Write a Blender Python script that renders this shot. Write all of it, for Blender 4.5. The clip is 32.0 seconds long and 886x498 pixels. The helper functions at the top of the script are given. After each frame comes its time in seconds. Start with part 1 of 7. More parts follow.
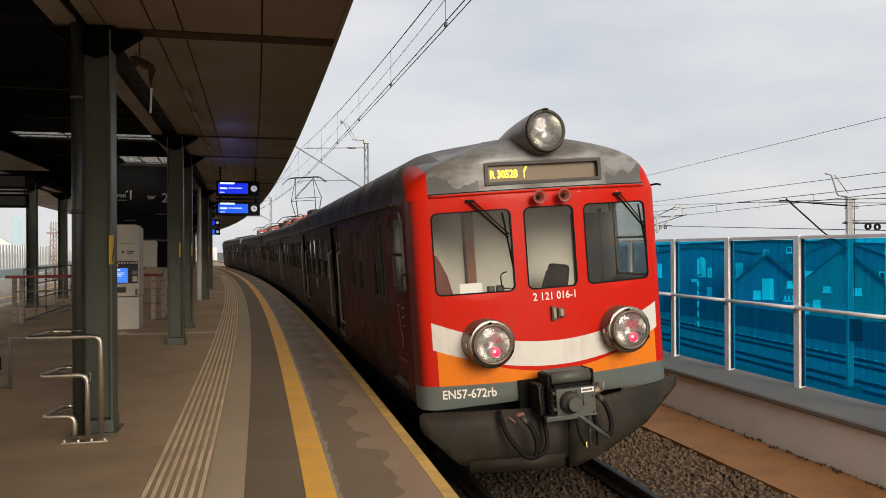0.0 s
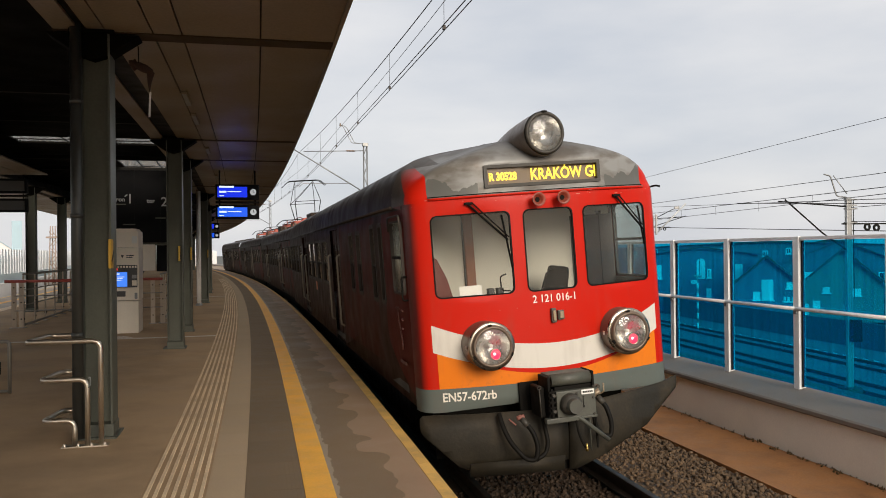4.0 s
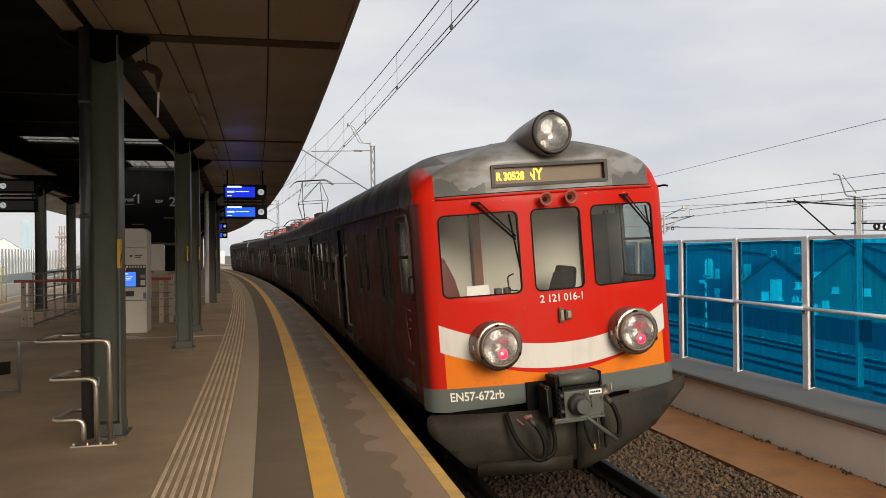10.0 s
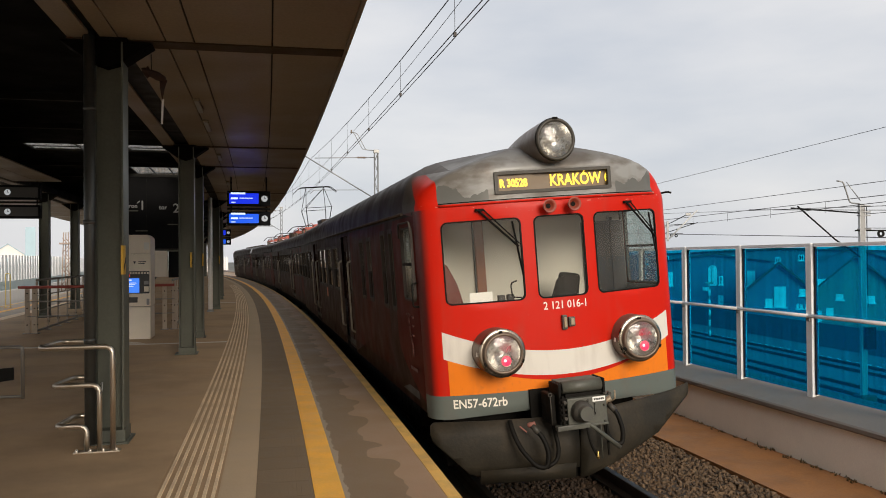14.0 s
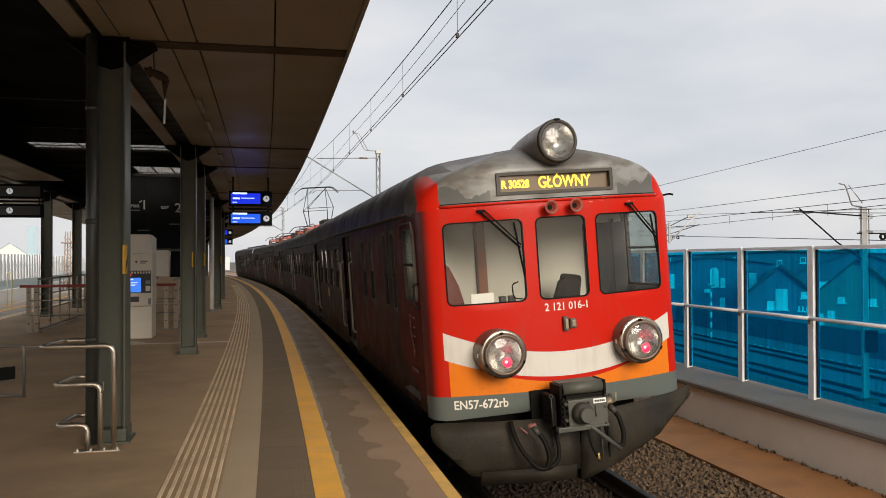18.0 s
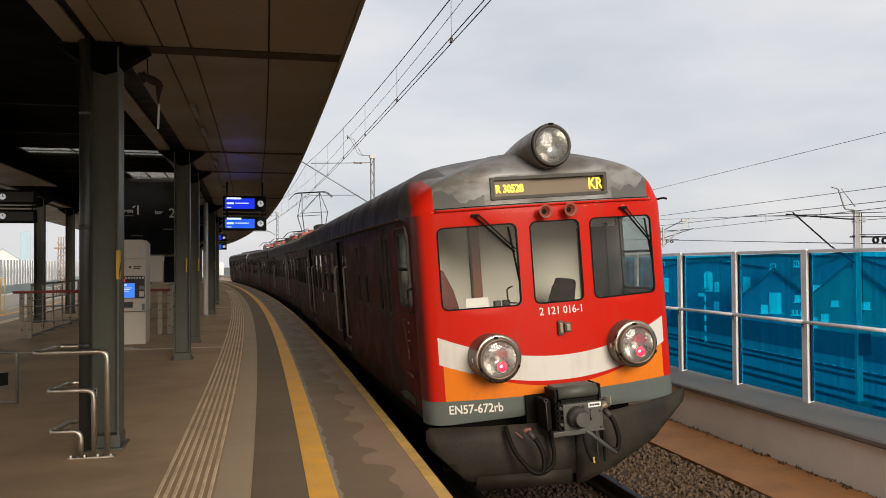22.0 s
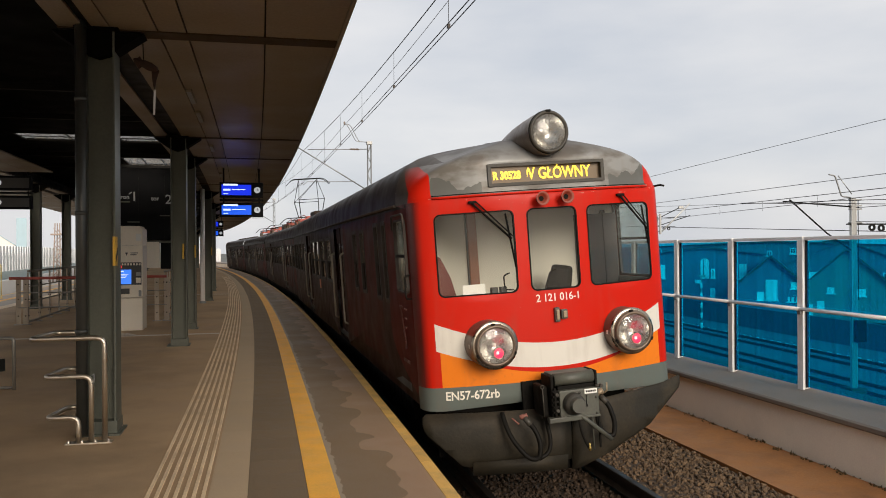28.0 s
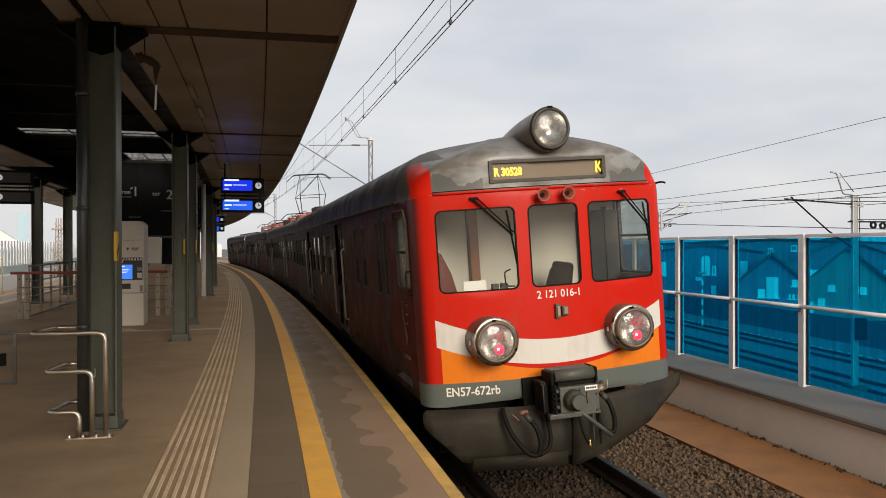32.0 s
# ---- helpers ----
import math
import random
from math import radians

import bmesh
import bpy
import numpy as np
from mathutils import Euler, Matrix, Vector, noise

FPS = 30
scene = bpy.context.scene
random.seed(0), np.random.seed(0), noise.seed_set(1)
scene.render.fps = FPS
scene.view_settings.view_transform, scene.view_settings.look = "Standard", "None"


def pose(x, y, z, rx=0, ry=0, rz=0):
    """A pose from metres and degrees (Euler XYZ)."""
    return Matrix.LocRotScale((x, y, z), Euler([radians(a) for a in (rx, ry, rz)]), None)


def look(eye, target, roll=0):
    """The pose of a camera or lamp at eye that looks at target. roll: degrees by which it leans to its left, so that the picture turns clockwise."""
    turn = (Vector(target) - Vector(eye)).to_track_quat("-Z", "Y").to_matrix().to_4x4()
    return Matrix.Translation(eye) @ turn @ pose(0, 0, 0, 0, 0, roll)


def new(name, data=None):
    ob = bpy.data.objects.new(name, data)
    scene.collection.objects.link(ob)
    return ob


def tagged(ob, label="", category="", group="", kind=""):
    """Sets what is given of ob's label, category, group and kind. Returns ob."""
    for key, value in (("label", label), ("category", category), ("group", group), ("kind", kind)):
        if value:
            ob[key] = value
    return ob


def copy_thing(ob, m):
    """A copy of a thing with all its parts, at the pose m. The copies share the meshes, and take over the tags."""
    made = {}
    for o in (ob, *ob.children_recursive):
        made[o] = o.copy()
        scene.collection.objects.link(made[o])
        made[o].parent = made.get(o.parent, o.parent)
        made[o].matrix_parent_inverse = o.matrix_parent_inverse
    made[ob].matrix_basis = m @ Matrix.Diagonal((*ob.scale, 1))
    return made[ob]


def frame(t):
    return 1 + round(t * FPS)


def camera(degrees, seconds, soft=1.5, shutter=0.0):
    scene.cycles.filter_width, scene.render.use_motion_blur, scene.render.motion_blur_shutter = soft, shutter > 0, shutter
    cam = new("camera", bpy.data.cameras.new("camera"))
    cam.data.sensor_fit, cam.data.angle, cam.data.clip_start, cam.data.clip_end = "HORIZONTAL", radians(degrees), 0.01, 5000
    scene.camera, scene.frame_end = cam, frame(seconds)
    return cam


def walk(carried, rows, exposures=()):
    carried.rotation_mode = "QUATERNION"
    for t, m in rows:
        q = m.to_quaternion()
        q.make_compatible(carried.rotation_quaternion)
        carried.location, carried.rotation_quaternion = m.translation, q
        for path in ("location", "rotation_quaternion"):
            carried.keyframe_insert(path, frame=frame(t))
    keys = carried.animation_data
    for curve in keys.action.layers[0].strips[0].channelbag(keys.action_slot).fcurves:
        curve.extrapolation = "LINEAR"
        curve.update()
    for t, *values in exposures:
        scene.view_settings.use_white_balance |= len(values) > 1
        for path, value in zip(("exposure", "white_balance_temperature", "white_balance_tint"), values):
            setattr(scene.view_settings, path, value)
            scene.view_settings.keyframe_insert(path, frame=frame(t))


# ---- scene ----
from mathutils import geometry

# the place in numbers: the platform edge is one arc; s runs along it, d to the platform's inside, z up from the platform
CX, CY, RAD = -631.44, -137.36, 647.53
TH0 = math.atan2(-CY, -CX)
EYE = 1.75


def arc(s, d, z=0.0):
    a = TH0 + s / RAD
    return Vector((CX + (RAD - d) * math.cos(a), CY + (RAD - d) * math.sin(a), z))


def at(s, d, z=0.0, turn=0.0, lean=0.0):
    """A pose on the arc: its x points away from the platform, its y along the track, lean tips it to the platform."""
    p = arc(s, d, z)
    return pose(p.x, p.y, p.z, 0, 0, math.degrees(TH0 + s / RAD) + turn) @ pose(0, 0, 0, 0, -lean, 0)


cam = camera(58.0, 32.0, soft=0.95)
PATH = [
    (0.0, -0.001, -0.000, 0.299),
    (0.5, -0.062, -0.050, 0.260),
    (1.0, -0.129, -0.146, 0.395),
    (1.5, -0.239, -0.068, 0.560),
    (2.0, 0.158, 0.229, 0.681),
    (2.5, -0.026, 0.241, 0.645),
    (3.0, -0.054, 0.286, 0.630),
    (3.5, -0.076, 0.181, 0.567),
    (5.5, 0.110, 0.242, 0.680),
    (6.0, 0.060, 0.290, 0.794),
    (6.5, 0.213, 0.347, 0.708),
    (7.0, 0.107, 0.360, 0.691),
    (7.5, 0.206, 0.546, 0.692),
    (8.0, 0.228, 0.588, 0.726),
    (8.5, 0.351, 0.439, 0.644),
    (9.0, 0.169, 0.420, 0.538),
    (9.5, 0.412, 0.482, 0.543),
    (10.0, 0.494, 0.173, 0.578),
    (10.5, 0.515, 0.240, 0.540),
    (11.0, 0.406, 0.388, 0.496),
    (11.5, 0.572, 0.419, 0.522),
    (12.0, 0.450, 0.655, 0.458),
    (12.5, 0.545, 0.629, 0.519),
    (13.0, 0.676, 0.566, 0.440),
    (13.5, 0.690, 0.528, 0.504),
    (14.0, 0.725, 0.656, 0.509),
    (14.5, 0.763, 0.700, 0.571),
    (16.5, 0.873, 0.725, 0.560),
    (17.0, 0.951, 0.760, 0.559),
    (17.5, 0.914, 0.760, 0.463),
    (18.0, 0.829, 0.721, 0.242),
    (18.5, 0.733, 0.801, 0.325),
    (19.0, 0.795, 0.807, 0.397),
    (19.5, 0.656, 0.966, 0.356),
    (20.0, 0.931, 0.762, 0.122),
    (20.5, 0.631, 0.725, 0.029),
    (21.0, 0.346, 0.886, 0.159),
    (21.5, 0.477, 0.925, 0.283),
    (22.0, 0.437, 1.044, 0.399),
    (22.5, 0.420, 0.661, 0.403),
    (23.0, 0.294, 0.748, 0.385),
    (23.5, 0.621, 0.724, 0.515),
    (24.0, 0.516, 0.696, 0.449),
    (24.5, 0.447, 0.389, 0.486),
    (25.0, 0.368, 0.194, 0.471),
    (25.5, 0.307, 0.198, 0.401),
    (27.5, 0.252, 0.182, 0.279),
    (28.0, 0.221, 0.093, 0.328),
    (28.5, 0.264, 0.193, 0.274),
    (29.0, 0.309, 0.244, 0.323),
    (29.5, 0.299, 0.162, 0.197),
    (30.0, 0.309, 0.194, 0.270),
    (30.5, 0.073, 0.244, 0.246),
    (31.0, 0.323, 0.056, 0.115),
    (31.5, 0.237, 0.095, 0.198),
    (32.0, 0.291, -0.180, 0.126),
]
walk(cam, [(t, pose(0, 0, EYE, 90 + pitch, roll, yaw)) for t, yaw, pitch, roll in PATH])

# ---- sky and sun: a thin overcast, brighter behind the camera ----
SUN_TURN, SUN_HEIGHT = 159.0, 20.0
world = bpy.data.worlds.new("overcast_sky")
scene.world = world
world.use_nodes = True
wn, wl = world.node_tree.nodes, world.node_tree.links
wn.clear()
w_out, w_bg = wn.new("ShaderNodeOutputWorld"), wn.new("ShaderNodeBackground")
w_sky = wn.new("ShaderNodeTexSky")
w_sky.sky_type, w_sky.sun_disc = "NISHITA", False
w_sky.sun_elevation, w_sky.sun_rotation = radians(SUN_HEIGHT), radians(SUN_TURN)
w_sky.dust_density, w_sky.air_density = 3.0, 1.0
w_co, w_map, w_n1 = wn.new("ShaderNodeTexCoord"), wn.new("ShaderNodeMapping"), wn.new("ShaderNodeTexNoise")
w_map.inputs["Scale"].default_value = (1.6, 1.6, 5.5)
w_n1.inputs["Scale"].default_value, w_n1.inputs["Detail"].default_value, w_n1.inputs["Roughness"].default_value = 1.9, 6.0, 0.5
w_ramp = wn.new("ShaderNodeValToRGB")
w_ramp.color_ramp.elements[0].position, w_ramp.color_ramp.elements[0].color = 0.30, (6.6, 6.9, 7.5, 1)
w_ramp.color_ramp.elements[1].position, w_ramp.color_ramp.elements[1].color = 0.70, (8.9, 8.8, 8.85, 1)
w_mix = wn.new("ShaderNodeMix")
w_mix.data_type = "RGBA"
w_mix.inputs[0].default_value = 0.86
wl.new(w_co.outputs["Generated"], w_map.inputs["Vector"])
wl.new(w_map.outputs["Vector"], w_n1.inputs["Vector"])
wl.new(w_n1.outputs["Fac"], w_ramp.inputs["Fac"])
wl.new(w_sky.outputs["Color"], w_mix.inputs[6])
wl.new(w_ramp.outputs["Color"], w_mix.inputs[7])
wl.new(w_mix.outputs[2], w_bg.inputs["Color"])
wl.new(w_bg.outputs["Background"], w_out.inputs["Surface"])
w_bg.inputs["Strength"].default_value = 0.1
sun = new("sun", bpy.data.lights.new("sun", "SUN"))
sun.data.energy, sun.data.angle, sun.data.color = 3.2, radians(28), (1.0, 0.885, 0.755)
sa, sh = radians(SUN_TURN), radians(SUN_HEIGHT)
sun.matrix_world = look((0, 0, 30), Vector((0, 0, 30)) - Vector((math.sin(sa) * math.cos(sh), math.cos(sa) * math.cos(sh), math.sin(sh))))
scene.view_settings.exposure = 0.0


# ---- materials ----
def mat(name, color, rough=0.6, metal=0.0, vary=0.18, scale=3.0, fine=40.0, bump=0.15, dirt=None, dirt_amount=0.3, spread=0.0, rough_vary=0.12, spec=0.5, laid=False):
    """A surface with grain at two scales, optional dirt of another colour in patches, and a little change from piece to piece."""
    m = bpy.data.materials.new(name)
    m.use_nodes = True
    n, l = m.node_tree.nodes, m.node_tree.links
    b = n["Principled BSDF"]
    co = n.new("ShaderNodeTexCoord")
    n1, n2 = n.new("ShaderNodeTexNoise"), n.new("ShaderNodeTexNoise")
    n1.inputs["Scale"].default_value, n1.inputs["Detail"].default_value = scale, 5.0
    n2.inputs["Scale"].default_value, n2.inputs["Detail"].default_value = fine, 3.0
    if laid:      # the pattern runs on from piece to piece
        co = n.new("ShaderNodeNewGeometry")
    vec = co.outputs["Position"] if laid else co.outputs["Object"]
    for k in (n1, n2):
        l.new(vec, k.inputs["Vector"])
    add = n.new("ShaderNodeMath")
    add.operation = "ADD"
    l.new(n1.outputs["Fac"], add.inputs[0])
    l.new(n2.outputs["Fac"], add.inputs[1])
    mr = n.new("ShaderNodeMapRange")
    mr.inputs["From Min"].default_value, mr.inputs["From Max"].default_value = 0.6, 1.4
    mr.inputs["To Min"].default_value, mr.inputs["To Max"].default_value = 1 - vary, 1 + vary
    l.new(add.outputs[0], mr.inputs["Value"])
    val = mr.outputs[0]
    if spread:
        info, sp, mu = n.new("ShaderNodeObjectInfo"), n.new("ShaderNodeMapRange"), n.new("ShaderNodeMath")
        sp.inputs["To Min"].default_value, sp.inputs["To Max"].default_value = 1 - spread, 1 + spread
        mu.operation = "MULTIPLY"
        l.new(info.outputs["Random"], sp.inputs["Value"])
        l.new(val, mu.inputs[0])
        l.new(sp.outputs[0], mu.inputs[1])
        val = mu.outputs[0]
    base = n.new("ShaderNodeRGB")
    base.outputs[0].default_value = (*color, 1)
    col = base.outputs[0]
    if dirt:
        n3, rp, mx = n.new("ShaderNodeTexNoise"), n.new("ShaderNodeMapRange"), n.new("ShaderNodeMix")
        n3.inputs["Scale"].default_value, n3.inputs["Detail"].default_value, n3.inputs["Roughness"].default_value = scale * 0.6, 8.0, 0.65
        rp.inputs["From Min"].default_value, rp.inputs["From Max"].default_value = 0.45, 0.7
        rp.inputs["To Max"].default_value = dirt_amount
        mx.data_type = "RGBA"
        mx.inputs[7].default_value = (*dirt, 1)
        l.new(vec, n3.inputs["Vector"])
        l.new(n3.outputs["Fac"], rp.inputs["Value"])
        l.new(rp.outputs[0], mx.inputs[0])
        l.new(col, mx.inputs[6])
        col = mx.outputs[2]
    vm = n.new("ShaderNodeVectorMath")
    vm.operation = "SCALE"
    l.new(col, vm.inputs[0])
    l.new(val, vm.inputs["Scale"])
    l.new(vm.outputs[0], b.inputs["Base Color"])
    rr = n.new("ShaderNodeMapRange")
    rr.inputs["From Min"].default_value, rr.inputs["From Max"].default_value = 0.3, 0.7
    rr.inputs["To Min"].default_value, rr.inputs["To Max"].default_value = max(0.03, rough - rough_vary), min(1, rough + rough_vary)
    l.new(n1.outputs["Fac"], rr.inputs["Value"])
    l.new(rr.outputs[0], b.inputs["Roughness"])
    b.inputs["Metallic"].default_value = metal
    b.inputs["Specular IOR Level"].default_value = spec
    if bump:
        bp = n.new("ShaderNodeBump")
        bp.inputs["Strength"].default_value, bp.inputs["Distance"].default_value = bump, 0.01
        l.new(add.outputs[0], bp.inputs["Height"])
        l.new(bp.outputs["Normal"], b.inputs["Normal"])
    return m


def glow(name, color, strength):
    m = bpy.data.materials.new(name)
    m.use_nodes = True
    b = m.node_tree.nodes["Principled BSDF"]
    b.inputs["Base Color"].default_value = (*[min(1, c * 0.5) for c in color], 1)
    b.inputs["Emission Color"].default_value = (*color, 1)
    b.inputs["Emission Strength"].default_value = strength
    return m


def pane_glass(name, tint, gloss=(1, 1, 1), rough=0.02, ior=1.5, body=None, body_amount=0.0, streaks=None):
    """Thin glass: tinted straight through, with mirror gloss by Fresnel, and a film of dust or other body colour."""
    m = bpy.data.materials.new(name)
    m.use_nodes = True
    n, l = m.node_tree.nodes, m.node_tree.links
    n.remove(n["Principled BSDF"])
    tr, gl, mx = n.new("ShaderNodeBsdfTransparent"), n.new("ShaderNodeBsdfGlossy"), n.new("ShaderNodeMixShader")
    lw, pw, fr = n.new("ShaderNodeLayerWeight"), n.new("ShaderNodeMath"), n.new("ShaderNodeMapRange")
    pw.operation, pw.inputs[1].default_value, lw.inputs["Blend"].default_value = "POWER", 4.0, 0.5
    l.new(lw.outputs["Facing"], pw.inputs[0])
    l.new(pw.outputs[0], fr.inputs["Value"])
    fr.inputs["To Min"].default_value, fr.inputs["To Max"].default_value = ((ior - 1) / (ior + 1)) ** 2, 0.6
    tr.inputs["Color"].default_value = (*tint, 1)
    gl.inputs["Color"].default_value = (*gloss, 1)
    gl.inputs["Roughness"].default_value = rough
    l.new(fr.outputs[0], mx.inputs[0])
    last = tr.outputs[0]
    if body:
        df, m2 = n.new("ShaderNodeBsdfDiffuse"), n.new("ShaderNodeMixShader")
        nz, mr = n.new("ShaderNodeTexNoise"), n.new("ShaderNodeMapRange")
        co = n.new("ShaderNodeTexCoord")
        nz.inputs["Scale"].default_value, nz.inputs["Detail"].default_value = 2.2, 5.0
        mp = n.new("ShaderNodeMapping")
        mp.inputs["Scale"].default_value = streaks or (1, 1, 1)
        l.new(co.outputs["Object"], mp.inputs[0])
        l.new(mp.outputs[0], nz.inputs["Vector"])
        mr.inputs["From Min"].default_value, mr.inputs["From Max"].default_value = 0.3, 0.7
        mr.inputs["To Min"].default_value, mr.inputs["To Max"].default_value = body_amount * 0.6, body_amount * 1.4
        l.new(nz.outputs["Fac"], mr.inputs["Value"])
        df.inputs["Color"].default_value = (*body, 1)
        l.new(mr.outputs[0], m2.inputs[0])
        l.new(tr.outputs[0], m2.inputs[1])
        l.new(df.outputs[0], m2.inputs[2])
        last = m2.outputs[0]
    l.new(last, mx.inputs[1])
    l.new(gl.outputs[0], mx.inputs[2])
    l.new(mx.outputs[0], n["Material Output"].inputs["Surface"])
    return m


# ---- mesh helpers ----
def part(name, bm, material, parent=None, label="", m=None, smooth=False):
    """Links a bmesh as ONE mesh object, under a thing or a part."""
    me = bpy.data.meshes.new(name)
    if smooth:
        for f in bm.faces:
            f.smooth = True
    bm.normal_update()
    bm.to_mesh(me)
    bm.free()
    for k in (material if isinstance(material, (list, tuple)) else [material]):
        me.materials.append(k)
    ob = new(name, me)
    if parent:
        ob.parent = parent
    if m:
        ob.matrix_basis = m
    if label:
        tagged(ob, label)
    return ob


def thing(name, m, label, category, group="", kind=""):
    ob = new(name)
    ob.empty_display_size = 0.2
    ob.matrix_basis = m
    return tagged(ob, label, category, group, kind)


def piece(name, me, parent, m):
    ob = new(name, me)
    ob.parent = parent
    ob.matrix_basis = m
    return ob


def as_mesh(name, bm, material):
    me = bpy.data.meshes.new(name)
    bm.normal_update()
    bm.to_mesh(me)
    bm.free()
    me.materials.append(material)
    return me


def add_box(bm, x0, x1, y0, y1, z0, z1, bevel=0.0, m=None, mi=0):
    old = set(bm.faces) if (mi or bevel) else None
    r = bmesh.ops.create_cube(bm, size=1)
    vs = r["verts"]
    for v in vs:
        v.co = Vector(((x0 + x1) / 2 + v.co.x * (x1 - x0), (y0 + y1) / 2 + v.co.y * (y1 - y0), (z0 + z1) / 2 + v.co.z * (z1 - z0)))
    if bevel:
        es = list({e for v in vs for e in v.link_edges})
        r = bmesh.ops.bevel(bm, geom=es, offset=bevel, segments=2, affect="EDGES", profile=0.6)
        vs = list({v for f in bm.faces if f not in old for v in f.verts})
    if m:
        for v in vs:
            v.co = m @ v.co
    if mi:
        for f in bm.faces:
            if f not in old:
                f.material_index = mi
    return bm


def box(*a, **k):
    return add_box(bmesh.new(), *a, **k)


def add_tube(bm, pts, r, seg=10, cap=True, r1=None):
    """A round bar along points; r1: the radius at its end."""
    pts = [Vector(p) for p in pts]
    rings, n = [], len(pts)
    side = None
    for i, p in enumerate(pts):
        t = (pts[min(i + 1, n - 1)] - pts[max(i - 1, 0)]).normalized()
        if side is None:
            side = t.orthogonal().normalized()
        else:
            side = (side - t * side.dot(t)).normalized()
        up = t.cross(side)
        rad = r if r1 is None else r + (r1 - r) * i / (n - 1)
        rings.append([bm.verts.new(p + rad * (side * math.cos(2 * math.pi * k / seg) + up * math.sin(2 * math.pi * k / seg))) for k in range(seg)])
    for a, b in zip(rings, rings[1:]):
        for k in range(seg):
            f = bm.faces.new((a[k], a[(k + 1) % seg], b[(k + 1) % seg], b[k]))
            f.smooth = True
    if cap:
        bm.faces.new(rings[0][::-1])
        bm.faces.new(rings[-1])
    return bm


def tube(pts, r, seg=10, cap=True, r1=None):
    return add_tube(bmesh.new(), pts, r, seg, cap, r1)


def bend(pts, radius, steps=5):
    """A way through points with its corners rounded."""
    pts = [Vector(p) for p in pts]
    out = [pts[0]]
    for a, b, c in zip(pts, pts[1:], pts[2:]):
        u, v = (a - b), (c - b)
        k = min(radius, u.length * 0.49, v.length * 0.49)
        p, q = b + u.normalized() * k, b + v.normalized() * k
        out += [p.lerp(b, i / steps).lerp(b.lerp(q, i / steps), i / steps) for i in range(steps + 1)]
    return out + [pts[-1]]


def spin(profile, seg=32, m=None, bm=None):
    """A turned shape: (radius, height) pairs round the z axis."""
    bm = bm or bmesh.new()
    rings = []
    for r, h in profile:
        if r < 1e-5:
            rings.append([bm.verts.new((0, 0, h))])
        else:
            rings.append([bm.verts.new((r * math.cos(2 * math.pi * k / seg), r * math.sin(2 * math.pi * k / seg), h)) for k in range(seg)])
    made = [v for r in rings for v in r]
    for a, b in zip(rings, rings[1:]):
        for k in range(seg):
            q = [a[k % len(a)], a[(k + 1) % len(a)], b[(k + 1) % len(b)], b[k % len(b)]]
            q = list(dict.fromkeys(q))
            if len(q) > 2:
                f = bm.faces.new(q)
                f.smooth = True
    if m:
        for v in made:
            v.co = m @ v.co
    return bm


def prism(outline, h0, h1, m=None, bm=None):
    """A closed outline in x, z, pushed along y from h0 to h1."""
    bm = bm or bmesh.new()
    a = [bm.verts.new((x, h0, z)) for x, z in outline]
    b = [bm.verts.new((x, h1, z)) for x, z in outline]
    k = len(a)
    bm.faces.new(a)
    bm.faces.new(b[::-1])
    for i in range(k):
        bm.faces.new((a[(i + 1) % k], a[i], b[i], b[(i + 1) % k]))
    if m:
        for v in a + b:
            v.co = m @ v.co
    bmesh.ops.recalc_face_normals(bm, faces=bm.faces[:])
    return bm


def sweep(profile, s0, s1, step=1.0, bm=None):
    """A closed profile of (d, z) carried along the arc from s0 to s1."""
    bm = bm or bmesh.new()
    n = max(1, round((s1 - s0) / step))
    rings = [[bm.verts.new(arc(s0 + (s1 - s0) * i / n, d, z)) for d, z in profile] for i in range(n + 1)]
    k = len(profile)
    made = []
    for a, b in zip(rings, rings[1:]):
        for i in range(k):
            made.append(bm.faces.new((a[i], a[(i + 1) % k], b[(i + 1) % k], b[i])))
    made += [bm.faces.new(rings[0]), bm.faces.new(rings[-1][::-1])]
    bmesh.ops.recalc_face_normals(bm, faces=made)
    return bm


def slab(d0, d1, z0, z1):
    return [(d0, z0), (d1, z0), (d1, z1), (d0, z1)]


def rounded(x0, x1, z0, z1, r, n=5):
    """A rounded rectangle, counter-clockwise, as (x, z) pairs."""
    out = []
    for cx, cz, a0 in ((x1 - r, z0 + r, -90), (x1 - r, z1 - r, 0), (x0 + r, z1 - r, 90), (x0 + r, z0 + r, 180)):
        out += [(cx + r * math.cos(radians(a0 + 90 * i / n)), cz + r * math.sin(radians(a0 + 90 * i / n))) for i in range(n + 1)]
    return out


def ring(outer, inner, y0, y1, m=None, bm=None, bow=None):
    """A frame between two outlines with as many points, from depth y0 to y1; bow(x, z) adds to the depth."""
    bm = bm or bmesh.new()
    bow = bow or (lambda x, z: 0.0)
    rows = [[bm.verts.new((x, y + bow(x, z), z)) for x, z in o] for o, y in ((outer, y1), (outer, y0), (inner, y0), (inner, y1))]
    k, made = len(outer), []
    for j in range(4):
        a, b = rows[j], rows[(j + 1) % 4]
        for i in range(k):
            made.append(bm.faces.new((a[i], a[(i + 1) % k], b[(i + 1) % k], b[i])))
    bmesh.ops.recalc_face_normals(bm, faces=made)
    if m:
        for r in rows:
            for v in r:
                v.co = m @ v.co
    return bm


